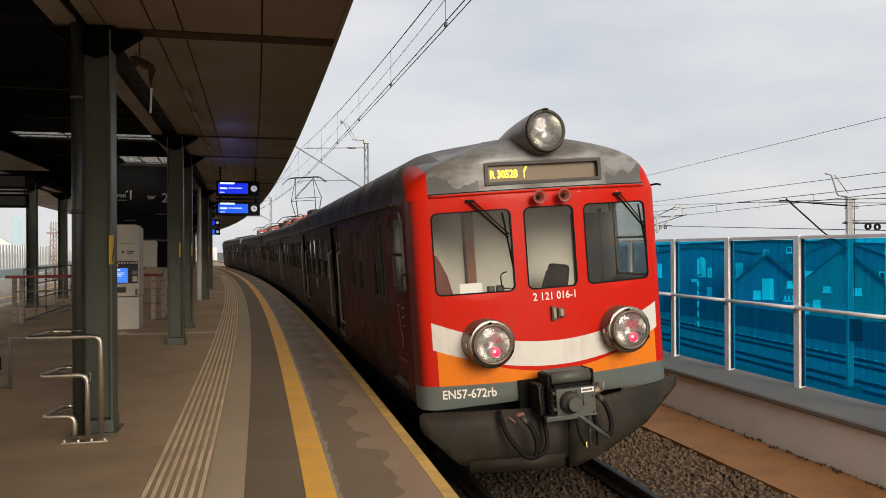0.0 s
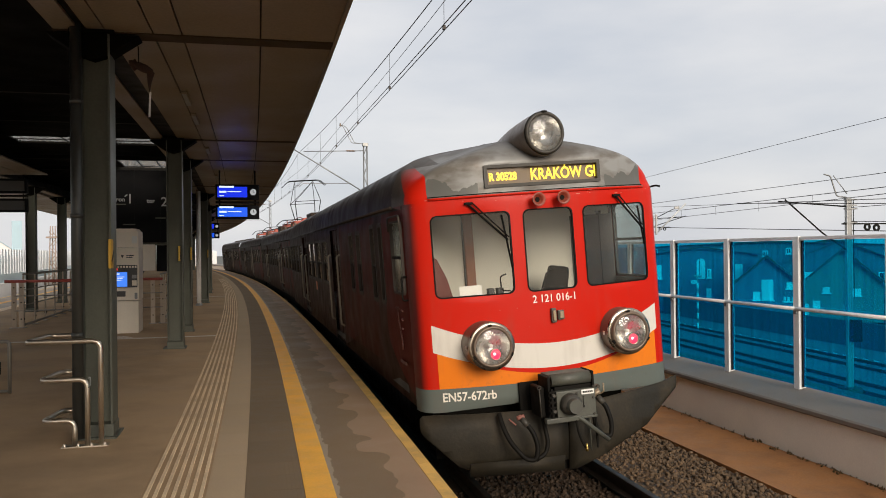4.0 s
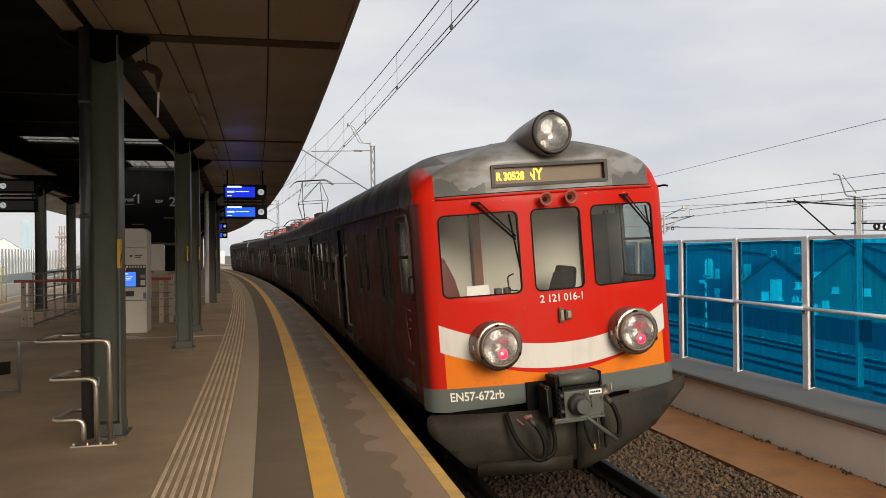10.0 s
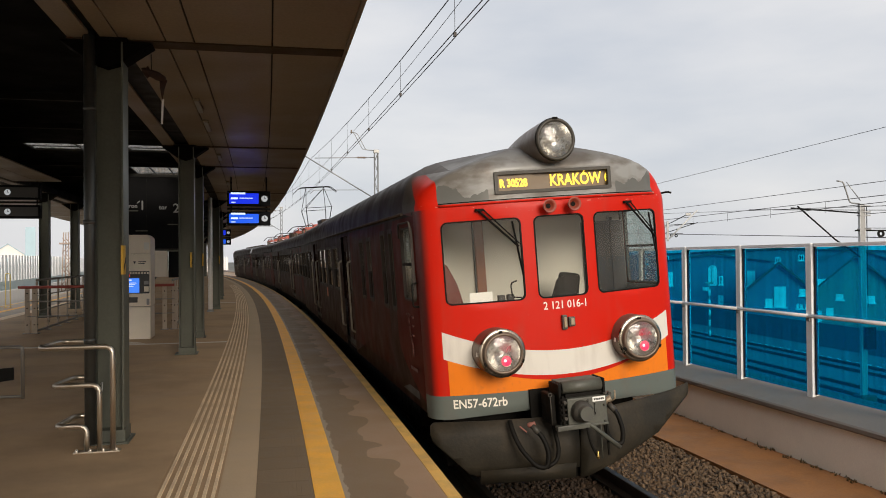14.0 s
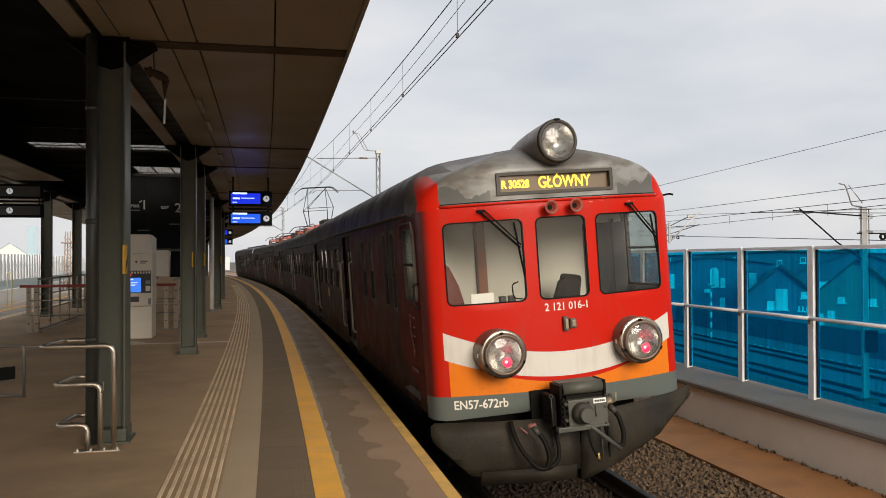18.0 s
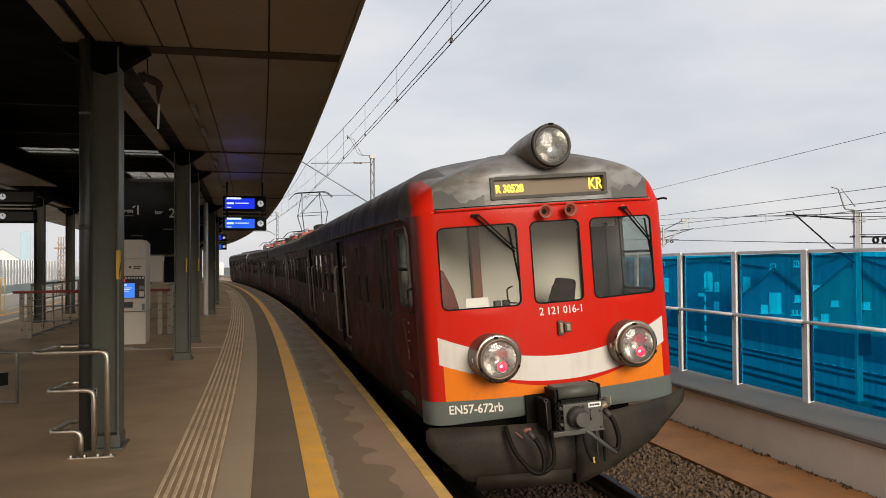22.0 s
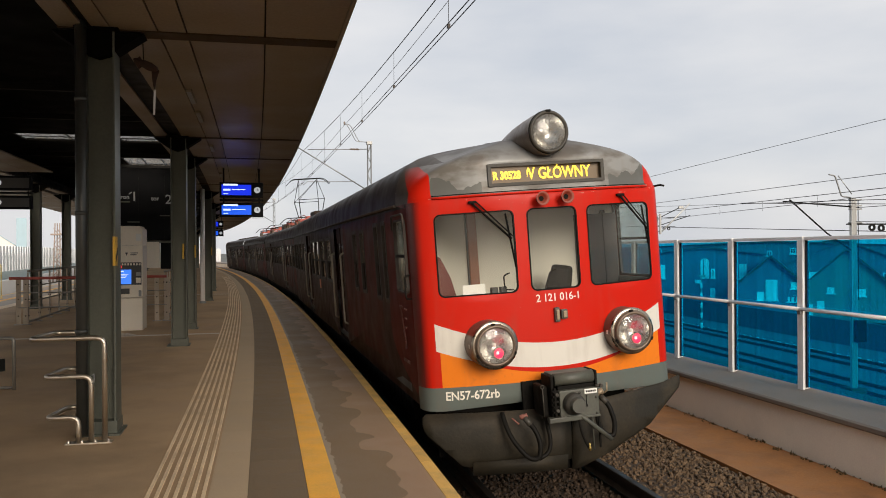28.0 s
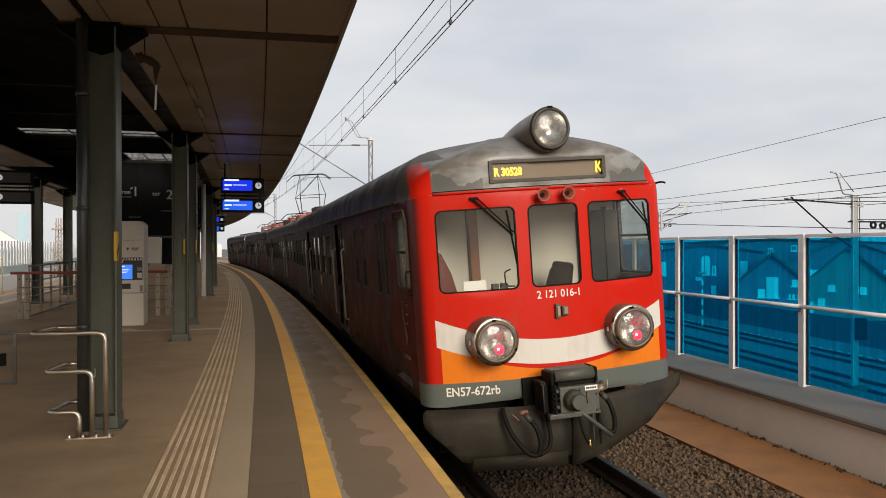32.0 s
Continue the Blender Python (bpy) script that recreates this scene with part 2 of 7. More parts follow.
def holed(outline, holes, grid, depth, bm=None):
    """A skin over an outline in (x, z), with holes cut through it and its depth y from depth(x, z)."""
    bm = bm or bmesh.new()
    pts, edges = [], []
    for loop in (outline, *holes):
        i0 = len(pts)
        pts += [Vector(p) for p in loop]
        edges += [(i0 + i, i0 + (i + 1) % len(loop)) for i in range(len(loop))]

    def inside(p, loop):
        c = False
        for (ax, az), (bx, bz) in zip(loop, loop[1:] + loop[:1]):
            if (az > p[1]) != (bz > p[1]) and p[0] < (bx - ax) * (p[1] - az) / (bz - az) + ax:
                c = not c
        return c
    xs, zs = [p[0] for p in outline], [p[1] for p in outline]
    for i in range(1, int((max(xs) - min(xs)) / grid)):
        for j in range(1, int((max(zs) - min(zs)) / grid)):
            p = (min(xs) + i * grid, min(zs) + j * grid)
            if inside(p, outline) and not any(inside(p, h) for h in holes):
                pts.append(Vector(p))
    vs, _, fs, *_ = geometry.delaunay_2d_cdt(pts, edges, [], 0, 1e-5)
    bv = [bm.verts.new((p.x, depth(p.x, p.y), p.y)) for p in vs]
    for f in fs:
        c = (sum(vs[i].x for i in f) / len(f), sum(vs[i].y for i in f) / len(f))
        if inside(c, outline) and not any(inside(c, h) for h in holes):
            k = bm.faces.new([bv[i] for i in f])
            k.smooth = True
    for v in [v for v in bv if not v.link_faces]:
        bm.verts.remove(v)
    return bm


def letters(body, size, bold=0.0, depth=0.002):
    """The mesh of some writing in the built-in font, lying in x, z and facing -y, with its origin at the lower left."""
    cu = bpy.data.curves.new("writing", "FONT")
    cu.body, cu.size, cu.offset, cu.extrude = body, size, bold, depth / 2
    cu.resolution_u = 3
    ob = bpy.data.objects.new("writing", cu)
    scene.collection.objects.link(ob)
    me = bpy.data.meshes.new_from_object(ob.evaluated_get(bpy.context.evaluated_depsgraph_get()))
    bpy.data.objects.remove(ob)
    bm = bmesh.new()
    bm.from_mesh(me)
    for v in bm.verts:
        v.co = Vector((v.co.x, -v.co.z, v.co.y))
    return bm


def width(bm):
    return max(v.co.x for v in bm.verts)


# ---- the materials of the place ----
M_ASPHALT = mat("platform_asphalt", (0.473, 0.320, 0.178), 0.78, vary=0.16, scale=0.9, fine=90, bump=0.25, dirt=(0.285, 0.190, 0.102), dirt_amount=0.75, spec=0.35)
M_EDGE_ASPHALT = mat("edge_asphalt", (0.225, 0.158, 0.092), 0.6, vary=0.14, scale=1.4, fine=110, bump=0.2, dirt=(0.26, 0.185, 0.105), dirt_amount=0.4, rough_vary=0.15, spec=0.3)


def edge_stain(m):
    """A pale dried margin along the platform edge and worn paint beside the yellow line, with wavy outlines."""
    n, l = m.node_tree.nodes, m.node_tree.links
    b = n["Principled BSDF"]
    src = b.inputs["Base Color"].links[0].from_socket
    co, ln, nz, nz2 = n.new("ShaderNodeTexCoord"), n.new("ShaderNodeVectorMath"), n.new("ShaderNodeTexNoise"), n.new("ShaderNodeTexNoise")
    off, flat = n.new("ShaderNodeVectorMath"), n.new("ShaderNodeVectorMath")
    off.operation, ln.operation, flat.operation = "SUBTRACT", "LENGTH", "MULTIPLY"
    off.inputs[1].default_value, flat.inputs[1].default_value = (CX, CY, 0), (1, 1, 0)
    l.new(co.outputs["Object"], off.inputs[0])
    l.new(off.outputs[0], flat.inputs[0])
    l.new(flat.outputs[0], ln.inputs[0])
    l.new(co.outputs["Object"], nz.inputs["Vector"])
    l.new(co.outputs["Object"], nz2.inputs["Vector"])
    nz.inputs["Scale"].default_value, nz.inputs["Detail"].default_value, nz.inputs["Roughness"].default_value = 1.7, 1.2, 0.45
    nz2.inputs["Scale"].default_value, nz2.inputs["Detail"].default_value = 5.0, 2.0

    def ops(kind, a, c):
        k = n.new("ShaderNodeMath")
        k.operation = kind
        for i, v in enumerate((a, c)):
            if isinstance(v, float):
                k.inputs[i].default_value = v
            else:
                l.new(v, k.inputs[i])
        return k.outputs[0]
    d = ops("SUBTRACT", RAD, ln.outputs["Value"])
    margin = ops("ADD", ops("MULTIPLY", ops("SUBTRACT", nz.outputs["Fac"], 0.5), 0.60), 0.41)
    mask = ops("MULTIPLY", ops("LESS_THAN", d, margin), 0.75)
    edge = ops("MULTIPLY", ops("GREATER_THAN", d, ops("SUBTRACT", 0.86, ops("MULTIPLY", nz2.outputs["Fac"], 0.13))), 0.7)
    last = src
    for fac, colour in ((mask, (0.37, 0.25, 0.158, 1)), (edge, (0.42, 0.34, 0.25, 1))):
        mx = n.new("ShaderNodeMix")
        mx.data_type = "RGBA"
        l.new(fac, mx.inputs[0])
        l.new(last, mx.inputs[6])
        mx.inputs[7].default_value = colour
        last = mx.outputs[2]
    l.new(last, b.inputs["Base Color"])


M_YELLOW = mat("worn_yellow_paint", (0.95, 0.485, 0.060), 0.6, vary=0.10, scale=4, fine=60, bump=0.1, dirt=(0.66, 0.35, 0.06), dirt_amount=0.45)
M_COPING = mat("yellow_coping", laid=True, color=(0.66, 0.40, 0.10), rough=0.6, vary=0.15, scale=5, fine=70, bump=0.1, dirt=(0.30, 0.22, 0.10), dirt_amount=0.7, spread=0.08)
M_PAVER = mat("dark_ribbed_paver", laid=True, color=(0.224, 0.162, 0.097), rough=0.75, spec=0.3, vary=0.15, scale=5, fine=90, bump=0.2, spread=0.05)
M_BAND = mat("pale_concrete_band", laid=True, color=(0.484, 0.360, 0.225), rough=0.75, vary=0.12, scale=2, fine=80, bump=0.15, spread=0.03, spec=0.3)
M_RIB = mat("cream_guide_rib", laid=True, color=(0.842, 0.640, 0.396), rough=0.65, vary=0.16, scale=3, fine=60, bump=0.1, dirt=(0.292, 0.200, 0.107), dirt_amount=0.45)
M_LINE = mat("worn_white_line", (0.66, 0.59, 0.48), 0.65, vary=0.12, scale=4, fine=60, bump=0.1)
M_RAIL = mat("rail_side_rust", (0.045, 0.03, 0.022), 0.75, vary=0.3, scale=9, fine=80, bump=0.3)
M_RAILTOP = mat("polished_rail_top", (0.10, 0.082, 0.066), 0.5, metal=1.0, vary=0.1, bump=0.05)
M_BALLAST = mat("brown_ballast", (0.062, 0.036, 0.018), 0.85, vary=0.3, scale=14, fine=120, bump=0.5, spread=0.2)
M_SLEEPER = mat("concrete_sleeper", (0.09, 0.07, 0.052), 0.85, vary=0.2, scale=6, fine=70, bump=0.3)
M_LEDGE = mat("rust_stained_concrete", (0.35, 0.148, 0.042), 0.7, vary=0.22, scale=2.6, fine=50, bump=0.2, dirt=(0.21, 0.088, 0.027), dirt_amount=0.85)
M_WALL = mat("pale_rendered_concrete", (0.90, 0.83, 0.70), 0.8, vary=0.07, scale=1.2, fine=60, bump=0.06, dirt=(0.76, 0.69, 0.57), dirt_amount=0.5)
M_CAP = mat("dark_cap_concrete", (0.205, 0.172, 0.140), 0.7, vary=0.12, scale=2.5, fine=60, bump=0.12, dirt=(0.17, 0.148, 0.125), dirt_amount=0.5)
M_WHITE_STEEL = mat("white_painted_steel", (0.92, 0.90, 0.86), 0.45, vary=0.07, scale=4, fine=50, bump=0.03, dirt=(0.62, 0.58, 0.53), dirt_amount=0.35)
M_BLUE = pane_glass("blue_acrylic", (0.06, 0.80, 1.0), (0.26, 0.52, 0.95), 0.03, 1.30, (0.006, 0.24, 0.60), 0.24, (7.0, 7.0, 0.25))
# painted highlight: light carried to the pane's edge, given as a bright cyan
M_CYAN = mat("lit_acrylic_edge", (0.20, 0.78, 0.86), 0.3, vary=0.1, scale=5, bump=0)
M_SOFFIT = mat("brown_grey_soffit_panel", (0.255, 0.208, 0.150), 0.46, metal=0.05, vary=0.16, scale=0.7, fine=30, bump=0.02, dirt=(0.195, 0.152, 0.108), dirt_amount=0.6, rough_vary=0.16, spec=0.14)
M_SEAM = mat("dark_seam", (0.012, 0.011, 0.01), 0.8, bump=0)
M_GREEN_STEEL = mat("grey_green_steel", (0.108, 0.112, 0.086), 0.5, spec=0.35, vary=0.12, scale=2.5, fine=45, bump=0.04, dirt=(0.075, 0.075, 0.06), dirt_amount=0.5)
# steel and deck colours lowered to near black for the shade under the canopy
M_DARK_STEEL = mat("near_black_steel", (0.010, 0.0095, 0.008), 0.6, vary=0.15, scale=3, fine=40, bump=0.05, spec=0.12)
M_ROOF_SHADE = mat("shaded_roof_deck", (0.004, 0.0036, 0.003), 0.8, vary=0.2, scale=1.5, fine=20, bump=0.1, spec=0.05)
M_STAINLESS = mat("brushed_stainless", (0.66, 0.585, 0.48), 0.40, metal=1.0, vary=0.08, scale=10, fine=120, bump=0.03)
M_PIPE = mat("galvanised_downpipe", (0.07, 0.07, 0.063), 0.4, metal=0.5, vary=0.12, scale=4, fine=30, bump=0.03)
M_SKYLIGHT = pane_glass("dusty_skylight", (0.84, 0.82, 0.79), rough=0.1, body=(0.6, 0.58, 0.55), body_amount=0.22)
M_CAST = mat("weathered_galvanised_steel", (0.30, 0.30, 0.29), 0.5, metal=0.6, vary=0.15, scale=5, fine=40, bump=0.05)
M_WIRE = mat("dark_copper_wire", (0.035, 0.03, 0.028), 0.5, metal=0.6, vary=0.1, bump=0)
M_GROUND = mat("dark_town_ground", (0.13, 0.13, 0.12), 0.9, vary=0.3, scale=0.06, fine=2, bump=0.1, dirt=(0.05, 0.06, 0.035), dirt_amount=0.8)

edge_stain(M_EDGE_ASPHALT)
S0, S1 = -40.0, 150.0      # the stretch of platform that is built
BACK = 11.2                # the island platform's other edge
SOFFIT_Z, SOFFIT_D = 3.9, 0.57
CANT = 3.92                # the track leans to the platform, on the inside of the curve
TRACK_D, RAIL_Z = -1.70, -0.76

# ---- ground to the horizon, below the embankment ----
bm = bmesh.new()
bmesh.ops.create_grid(bm, x_segments=40, y_segments=40, size=2200)
tagged(part("ground", bm, M_GROUND, m=pose(0, 0, -5.0)), "dark town ground below the railway embankment", "ground", kind="structure")
bm = sweep([(-6.2, -1.25), (-11.5, -5.2), (21.5, -5.2), (17.5, -1.25)], S0 - 40, S1 + 60, 8)
tagged(part("embankment", bm, M_BALLAST), "broad railway embankment with a stony brown top", "embankment", kind="structure")

# ---- the island platform ----
floor = part("floor", sweep(slab(2.215, BACK - 2.2, -0.3, 0.0), S0, S1), M_ASPHALT)
tagged(floor, "smooth worn grey-brown asphalt platform floor", "floor", kind="structure")
tagged(part("floor_edge", sweep(slab(0.105, 0.835, -0.3, 0.0), S0, S1, 0.5), M_EDGE_ASPHALT), "damp asphalt strip beside the platform edge", "floor", kind="structure")
tagged(part("yellow_line", sweep(slab(0.835, 1.05, -0.3, 0.003), S0, S1, 0.5), M_YELLOW), "worn yellow painted safety line on the platform", "floor marking", kind="structure")
paving = tagged(part("dark_paving", sweep(slab(1.05, 1.48, -0.3, -0.008), S0, S1, 0.5), M_PAVER), "dark ribbed warning pavers along the yellow line", "paving", kind="structure")
band = tagged(part("pale_paving", sweep(slab(1.48, 1.755, -0.3, -0.004), S0, S1, 0.5), M_BAND), "pale concrete slabs beside the guide strip", "paving", kind="structure")
guide = tagged(part("guide_strip", sweep(slab(1.755, 2.215, -0.3, -0.002), S0, S1, 0.5), M_ASPHALT), "ribbed cream tactile guide strip", "guide strip", kind="structure")
tagged(part("floor_far_edge", sweep(slab(BACK - 2.2, BACK, -0.3, 0.0), S0, S1), M_EDGE_ASPHALT), "asphalt along the other edge of the island platform", "floor", kind="structure")
for d0, d1, k in ((BACK - 0.12, BACK, M_COPING), (BACK - 1.10, BACK - 0.88, M_YELLOW), (BACK - 2.2, BACK - 1.85, M_RIB)):
    tagged(part("far_line", sweep(slab(d0 - 0.001, d1 + 0.001, -0.02, 0.004), S0, S1), k), "painted line along the other platform edge", "floor marking", kind="structure")
tagged(part("platform_wall", sweep(slab(0.03, BACK - 0.03, -1.6, -0.302), S0, S1), M_CAP), "dark concrete side of the platform", "platform wall", kind="structure")
coping = tagged(part("coping", sweep(slab(0.02, 0.105, -0.30, -0.07), S0, S1), M_CAP), "platform edge of yellow-painted coping stones", "coping", kind="structure")
for s in (17.8, 34.2):
    tagged(part("cross_line", sweep(slab(2.2, 7.0, -0.01, 0.003), s - 0.09, s + 0.09, 0.2), M_LINE), "worn white line across the platform floor", "floor marking", kind="structure")
for i in range(6):
    tagged(part("hatch_line", box(-0.02, 0.02, -0.22, 0.22, -0.001, 0.004, m=at(18.15, 4.02 + i * 0.085, 0) @ pose(0, 0, 0, 0, 0, 32)), M_LINE), "worn white hatching before the ticket machine", "floor marking", kind="structure")

# ---- the track, leaning on the curve ----


def on_track(s, x, z):
    """A point x to the side of the track's middle and z over its rails, with the lean of the curve."""
    c, k = math.cos(radians(CANT)), math.sin(radians(CANT))
    return arc(s, TRACK_D - (x * c - z * k), RAIL_Z + x * k + z * c)


def track_sweep(profile, s0, s1, step=1.0):
    c, k = math.cos(radians(CANT)), math.sin(radians(CANT))
    return sweep([(TRACK_D - (x * c - z * k), RAIL_Z + x * k + z * c) for x, z in profile], s0, s1, step)


def rail_profile(x):
    return [(x + a, b) for a, b in ((-0.07, -0.17), (0.07, -0.17), (0.07, -0.155), (0.012, -0.135), (0.012, -0.045), (0.036, -0.035), (0.036, -0.004), (-0.036, -0.004), (-0.036, -0.035), (-0.012, -0.045), (-0.012, -0.135), (-0.07, -0.155))]


for x in (-0.753, 0.753):
    r = tagged(part("rail", track_sweep(rail_profile(x), S0, 40), M_RAIL), "rusty steel rail with a polished running top", "rail", "running rails", "structure")
    part("rail_head", track_sweep([(x - 0.033, -0.004), (x + 0.033, -0.004), (x + 0.028, 0.0), (x - 0.028, 0.0)], S0, 40), M_RAILTOP, r, "polished running surface")
bed = track_sweep([(-1.62, -0.22), (-1.62, -0.9), (2.75, -0.9), (2.30, -0.245), (1.3, -0.21)], S0, S1)
tagged(part("ballast_bed", bed, M_BALLAST), "brown stone ballast bed under the track", "ballast", kind="structure")
sleeper = as_mesh("sleeper", box(-1.25, 1.25, -0.13, 0.13, -0.40, -0.222, bevel=0.02), M_SLEEPER)
track = thing("sleepers", at(0, TRACK_D, RAIL_Z), "concrete sleepers half sunk in brown ballast", "sleepers", kind="structure")
inv = track.matrix_basis.inverted()
for i in range(40):
    s = -6 + i * 0.6
    piece("sleeper", sleeper, track, inv @ at(s, TRACK_D, RAIL_Z, lean=CANT))

# ---- ledge, low wall and the blue screen ----
tagged(part("ledge", sweep([(-3.97, -1.3), (-3.97, -0.80), (-5.0, -0.78), (-5.0, -1.3)], S0, S1), M_LEDGE), "rust-stained concrete cable ledge beside the ballast", "ledge", kind="structure")
tagged(part("wall_parapet", sweep(slab(-5.60, -5.02, -1.3, -0.235), S0, S1), M_WALL), "low pale concrete parapet wall", "wall", kind="structure")
cap = sweep([(-5.64, -0.235), (-4.975, -0.235), (-4.955, -0.215), (-4.955, -0.175), (-4.975, -0.155), (-5.64, 0.0)], S0, S1)
tagged(part("parapet_cap", cap, M_CAP), "dark grey sloping cap on the parapet", "wall cap", kind="structure")

FENCE_D, FENCE_TOP, FENCE_FOOT = -5.42, 1.90, -0.04


def screen_bay(s, gap):
    """One bay of the noise screen: a post, rails and two blue panes."""
    base = thing("noise_screen", at(s, FENCE_D, 0), "translucent blue noise screen bay with white steel frame on the parapet", "noise screen", "bays of the noise screen")
    part("post", box(-0.05, 0.05, -0.055, 0.055, FENCE_FOOT - 0.08, FENCE_TOP, bevel=0.008), M_WHITE_STEEL, base, "white steel post")
    part("top_rail", box(-0.035, 0.035, 0.056, gap - 0.056, FENCE_TOP - 0.045, FENCE_TOP - 0.002, bevel=0.006), M_WHITE_STEEL, base)
    part("middle_rail", tube([(-0.075, -0.03, 0.972), (-0.075, gap + 0.03, 0.972)], 0.024, 10), M_WHITE_STEEL, base, "round white middle rail")
    part("rail_clip", box(-0.07, -0.05, -0.03, 0.03, 0.90, 0.98), M_CAST, base)
    for z0, z1 in ((FENCE_FOOT + 0.02, FENCE_TOP - 0.05),):
        ob = part("pane", box(-0.008, 0.008, 0.075, gap - 0.075, z0, z1), M_BLUE, base, "deep blue translucent pane")
        ob.visible_shadow = False
    part("pane_edge", box(-0.012, 0.012, 0.0755, 0.100, FENCE_FOOT + 0.02, FENCE_TOP - 0.05), M_CYAN, base, "edge strip of the pane, coloured bright cyan for the light in it")
    for y in (0.062, gap - 0.062):
        part("gasket", box(-0.018, 0.018, y - 0.009, y + 0.009, FENCE_FOOT + 0.01, FENCE_TOP - 0.05), M_DARK_STEEL, base, "black rubber gasket")
    return base


GAP = 1.555
bay = screen_bay(12.13 - 7 * GAP, GAP)
for i in range(1, 60):
    copy_thing(bay, at(12.13 - 7 * GAP + i * GAP, FENCE_D, 0))

# ---- canopy ----
bm = bmesh.new()
joints = [8.35, 15.75, 19.1]
while joints[-1] < 140:
    joints += [joints[-1] + 7.4, joints[-1] + 10.75]
joints = [8.35 - 7.4 - 3.35, 8.35 - 7.4] + joints
CAN0 = -10.0              # unseen end of the canopy behind, placed to set the light under it
rows_d = [0.60, 1.33, 2.08, 2.35, 2.78]
for i, (a, b) in enumerate(zip(joints, joints[1:])):
    for d0, d1 in zip(rows_d, rows_d[1:]):
        sweep(slab(d0 + 0.008, d1 - 0.008, SOFFIT_Z, SOFFIT_Z + 0.03), a + 0.06, b - 0.06, 1.2, bm)
        sweep(slab(BACK - d1 + 0.008, BACK - d0 - 0.008, SOFFIT_Z, SOFFIT_Z + 0.03), a + 0.06, b - 0.06, 1.2, bm)
for i, (a, b) in enumerate(zip(joints, joints[1:])):
    for d0 in (3.03, BACK - 3.25):
        sweep(slab(d0, d0 + 0.22, SOFFIT_Z, SOFFIT_Z + 0.03), a + 0.06, b - 0.06, 1.2, bm)
sweep(slab(2.785, 2.945, SOFFIT_Z, SOFFIT_Z + 0.03), joints[0] + 0.06, joints[2] - 0.06, 1.2, bm)
for d0, d1 in zip(rows_d, rows_d[1:]):
    sweep(slab(d0 + 0.008, d1 - 0.008, SOFFIT_Z, SOFFIT_Z + 0.03), CAN0, joints[0] - 0.06, 4.0, bm)
    sweep(slab(BACK - d1 + 0.008, BACK - d0 - 0.008, SOFFIT_Z, SOFFIT_Z + 0.03), CAN0, joints[0] - 0.06, 4.0, bm)
for d0 in (6.66, 7.25):
    sweep(slab(d0, d0 + 0.58, SOFFIT_Z, SOFFIT_Z + 0.03), 8.0, 23.4, 1.2, bm)
sof = tagged(part("ceiling", bm, M_SOFFIT), "dull brown-grey metal soffit panels under the canopy", "ceiling", kind="structure")
# near-black sheets close the panel gaps, in place of an unlit void
tagged(part("ceiling_backing", sweep(slab(0.62, 3.26, SOFFIT_Z + 0.05, SOFFIT_Z + 0.09), CAN0, S1), M_SEAM), "near-black sheet for the shaded void above the soffit panels", "ceiling", kind="structure")
tagged(part("ceiling_backing_far", sweep(slab(BACK - 3.26, BACK - 0.62, SOFFIT_Z + 0.05, SOFFIT_Z + 0.09), CAN0, S1), M_SEAM), "near-black sheet for the shaded void above the far soffit panels", "ceiling", kind="structure")
for d, e in ((SOFFIT_D, 1), (BACK - SOFFIT_D, -1)):
    edge = sweep([(d, SOFFIT_Z - 0.02), (d + 0.035 * e, SOFFIT_Z - 0.02), (d + 0.035 * e, SOFFIT_Z + 0.35), (d, SOFFIT_Z + 0.35)], CAN0, S1)
    tagged(part("canopy_edge", edge, M_SOFFIT), "thin metal fascia along the canopy edge", "canopy edge", kind="structure")
tagged(part("canopy_roof", sweep([(0.61, 4.2), (0.61, 4.26), (3.6, 4.95), (3.6, 4.89)], CAN0, S1), M_ROOF_SHADE), "dark sloping metal canopy roof deck", "canopy roof", kind="structure")
tagged(part("canopy_roof_far", sweep([(BACK - 0.61, 4.2), (BACK - 0.61, 4.26), (7.6, 4.95), (7.6, 4.89)], CAN0, S1), M_ROOF_SHADE), "dark sloping metal canopy roof deck", "canopy roof", kind="structure")
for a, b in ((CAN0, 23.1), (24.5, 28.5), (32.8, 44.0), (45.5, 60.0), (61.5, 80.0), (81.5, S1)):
    tagged(part("roof_deck", sweep(slab(3.6, 7.6, 4.89, 4.95), a, b, 1.2), M_ROOF_SHADE), "dark middle deck of the canopy", "canopy roof", kind="structure")
tagged(part("roof_deck", sweep(slab(5.65, 7.6, 4.89, 4.95), 28.5, 32.8, 1.2), M_ROOF_SHADE), "dark middle deck beside the skylight", "canopy roof", kind="structure")
for a, b, d1 in ((23.1, 24.5, 7.6), (28.5, 32.8, 5.65), (44.0, 45.5, 7.6), (60.0, 61.5, 7.6)):
    sk = tagged(part("skylight", sweep(slab(3.6, d1, 4.93, 4.94), a, b, 1.2), M_SKYLIGHT), "dusty glazed skylight in the canopy", "skylight", kind="structure")
    sk.visible_shadow = False
    for i in range(4):
        d = 3.75 + i * (d1 - 3.8) / 3
        part("glazing_bar", sweep(slab(d, d + 0.03, 4.90, 4.925), a, b, 1.2), M_DARK_STEEL, sk)
    part("cross_bar", sweep(slab(3.6, d1, 4.90, 4.925), (a + b) / 2 - 0.02, (a + b) / 2 + 0.02, 0.04), M_DARK_STEEL, sk)
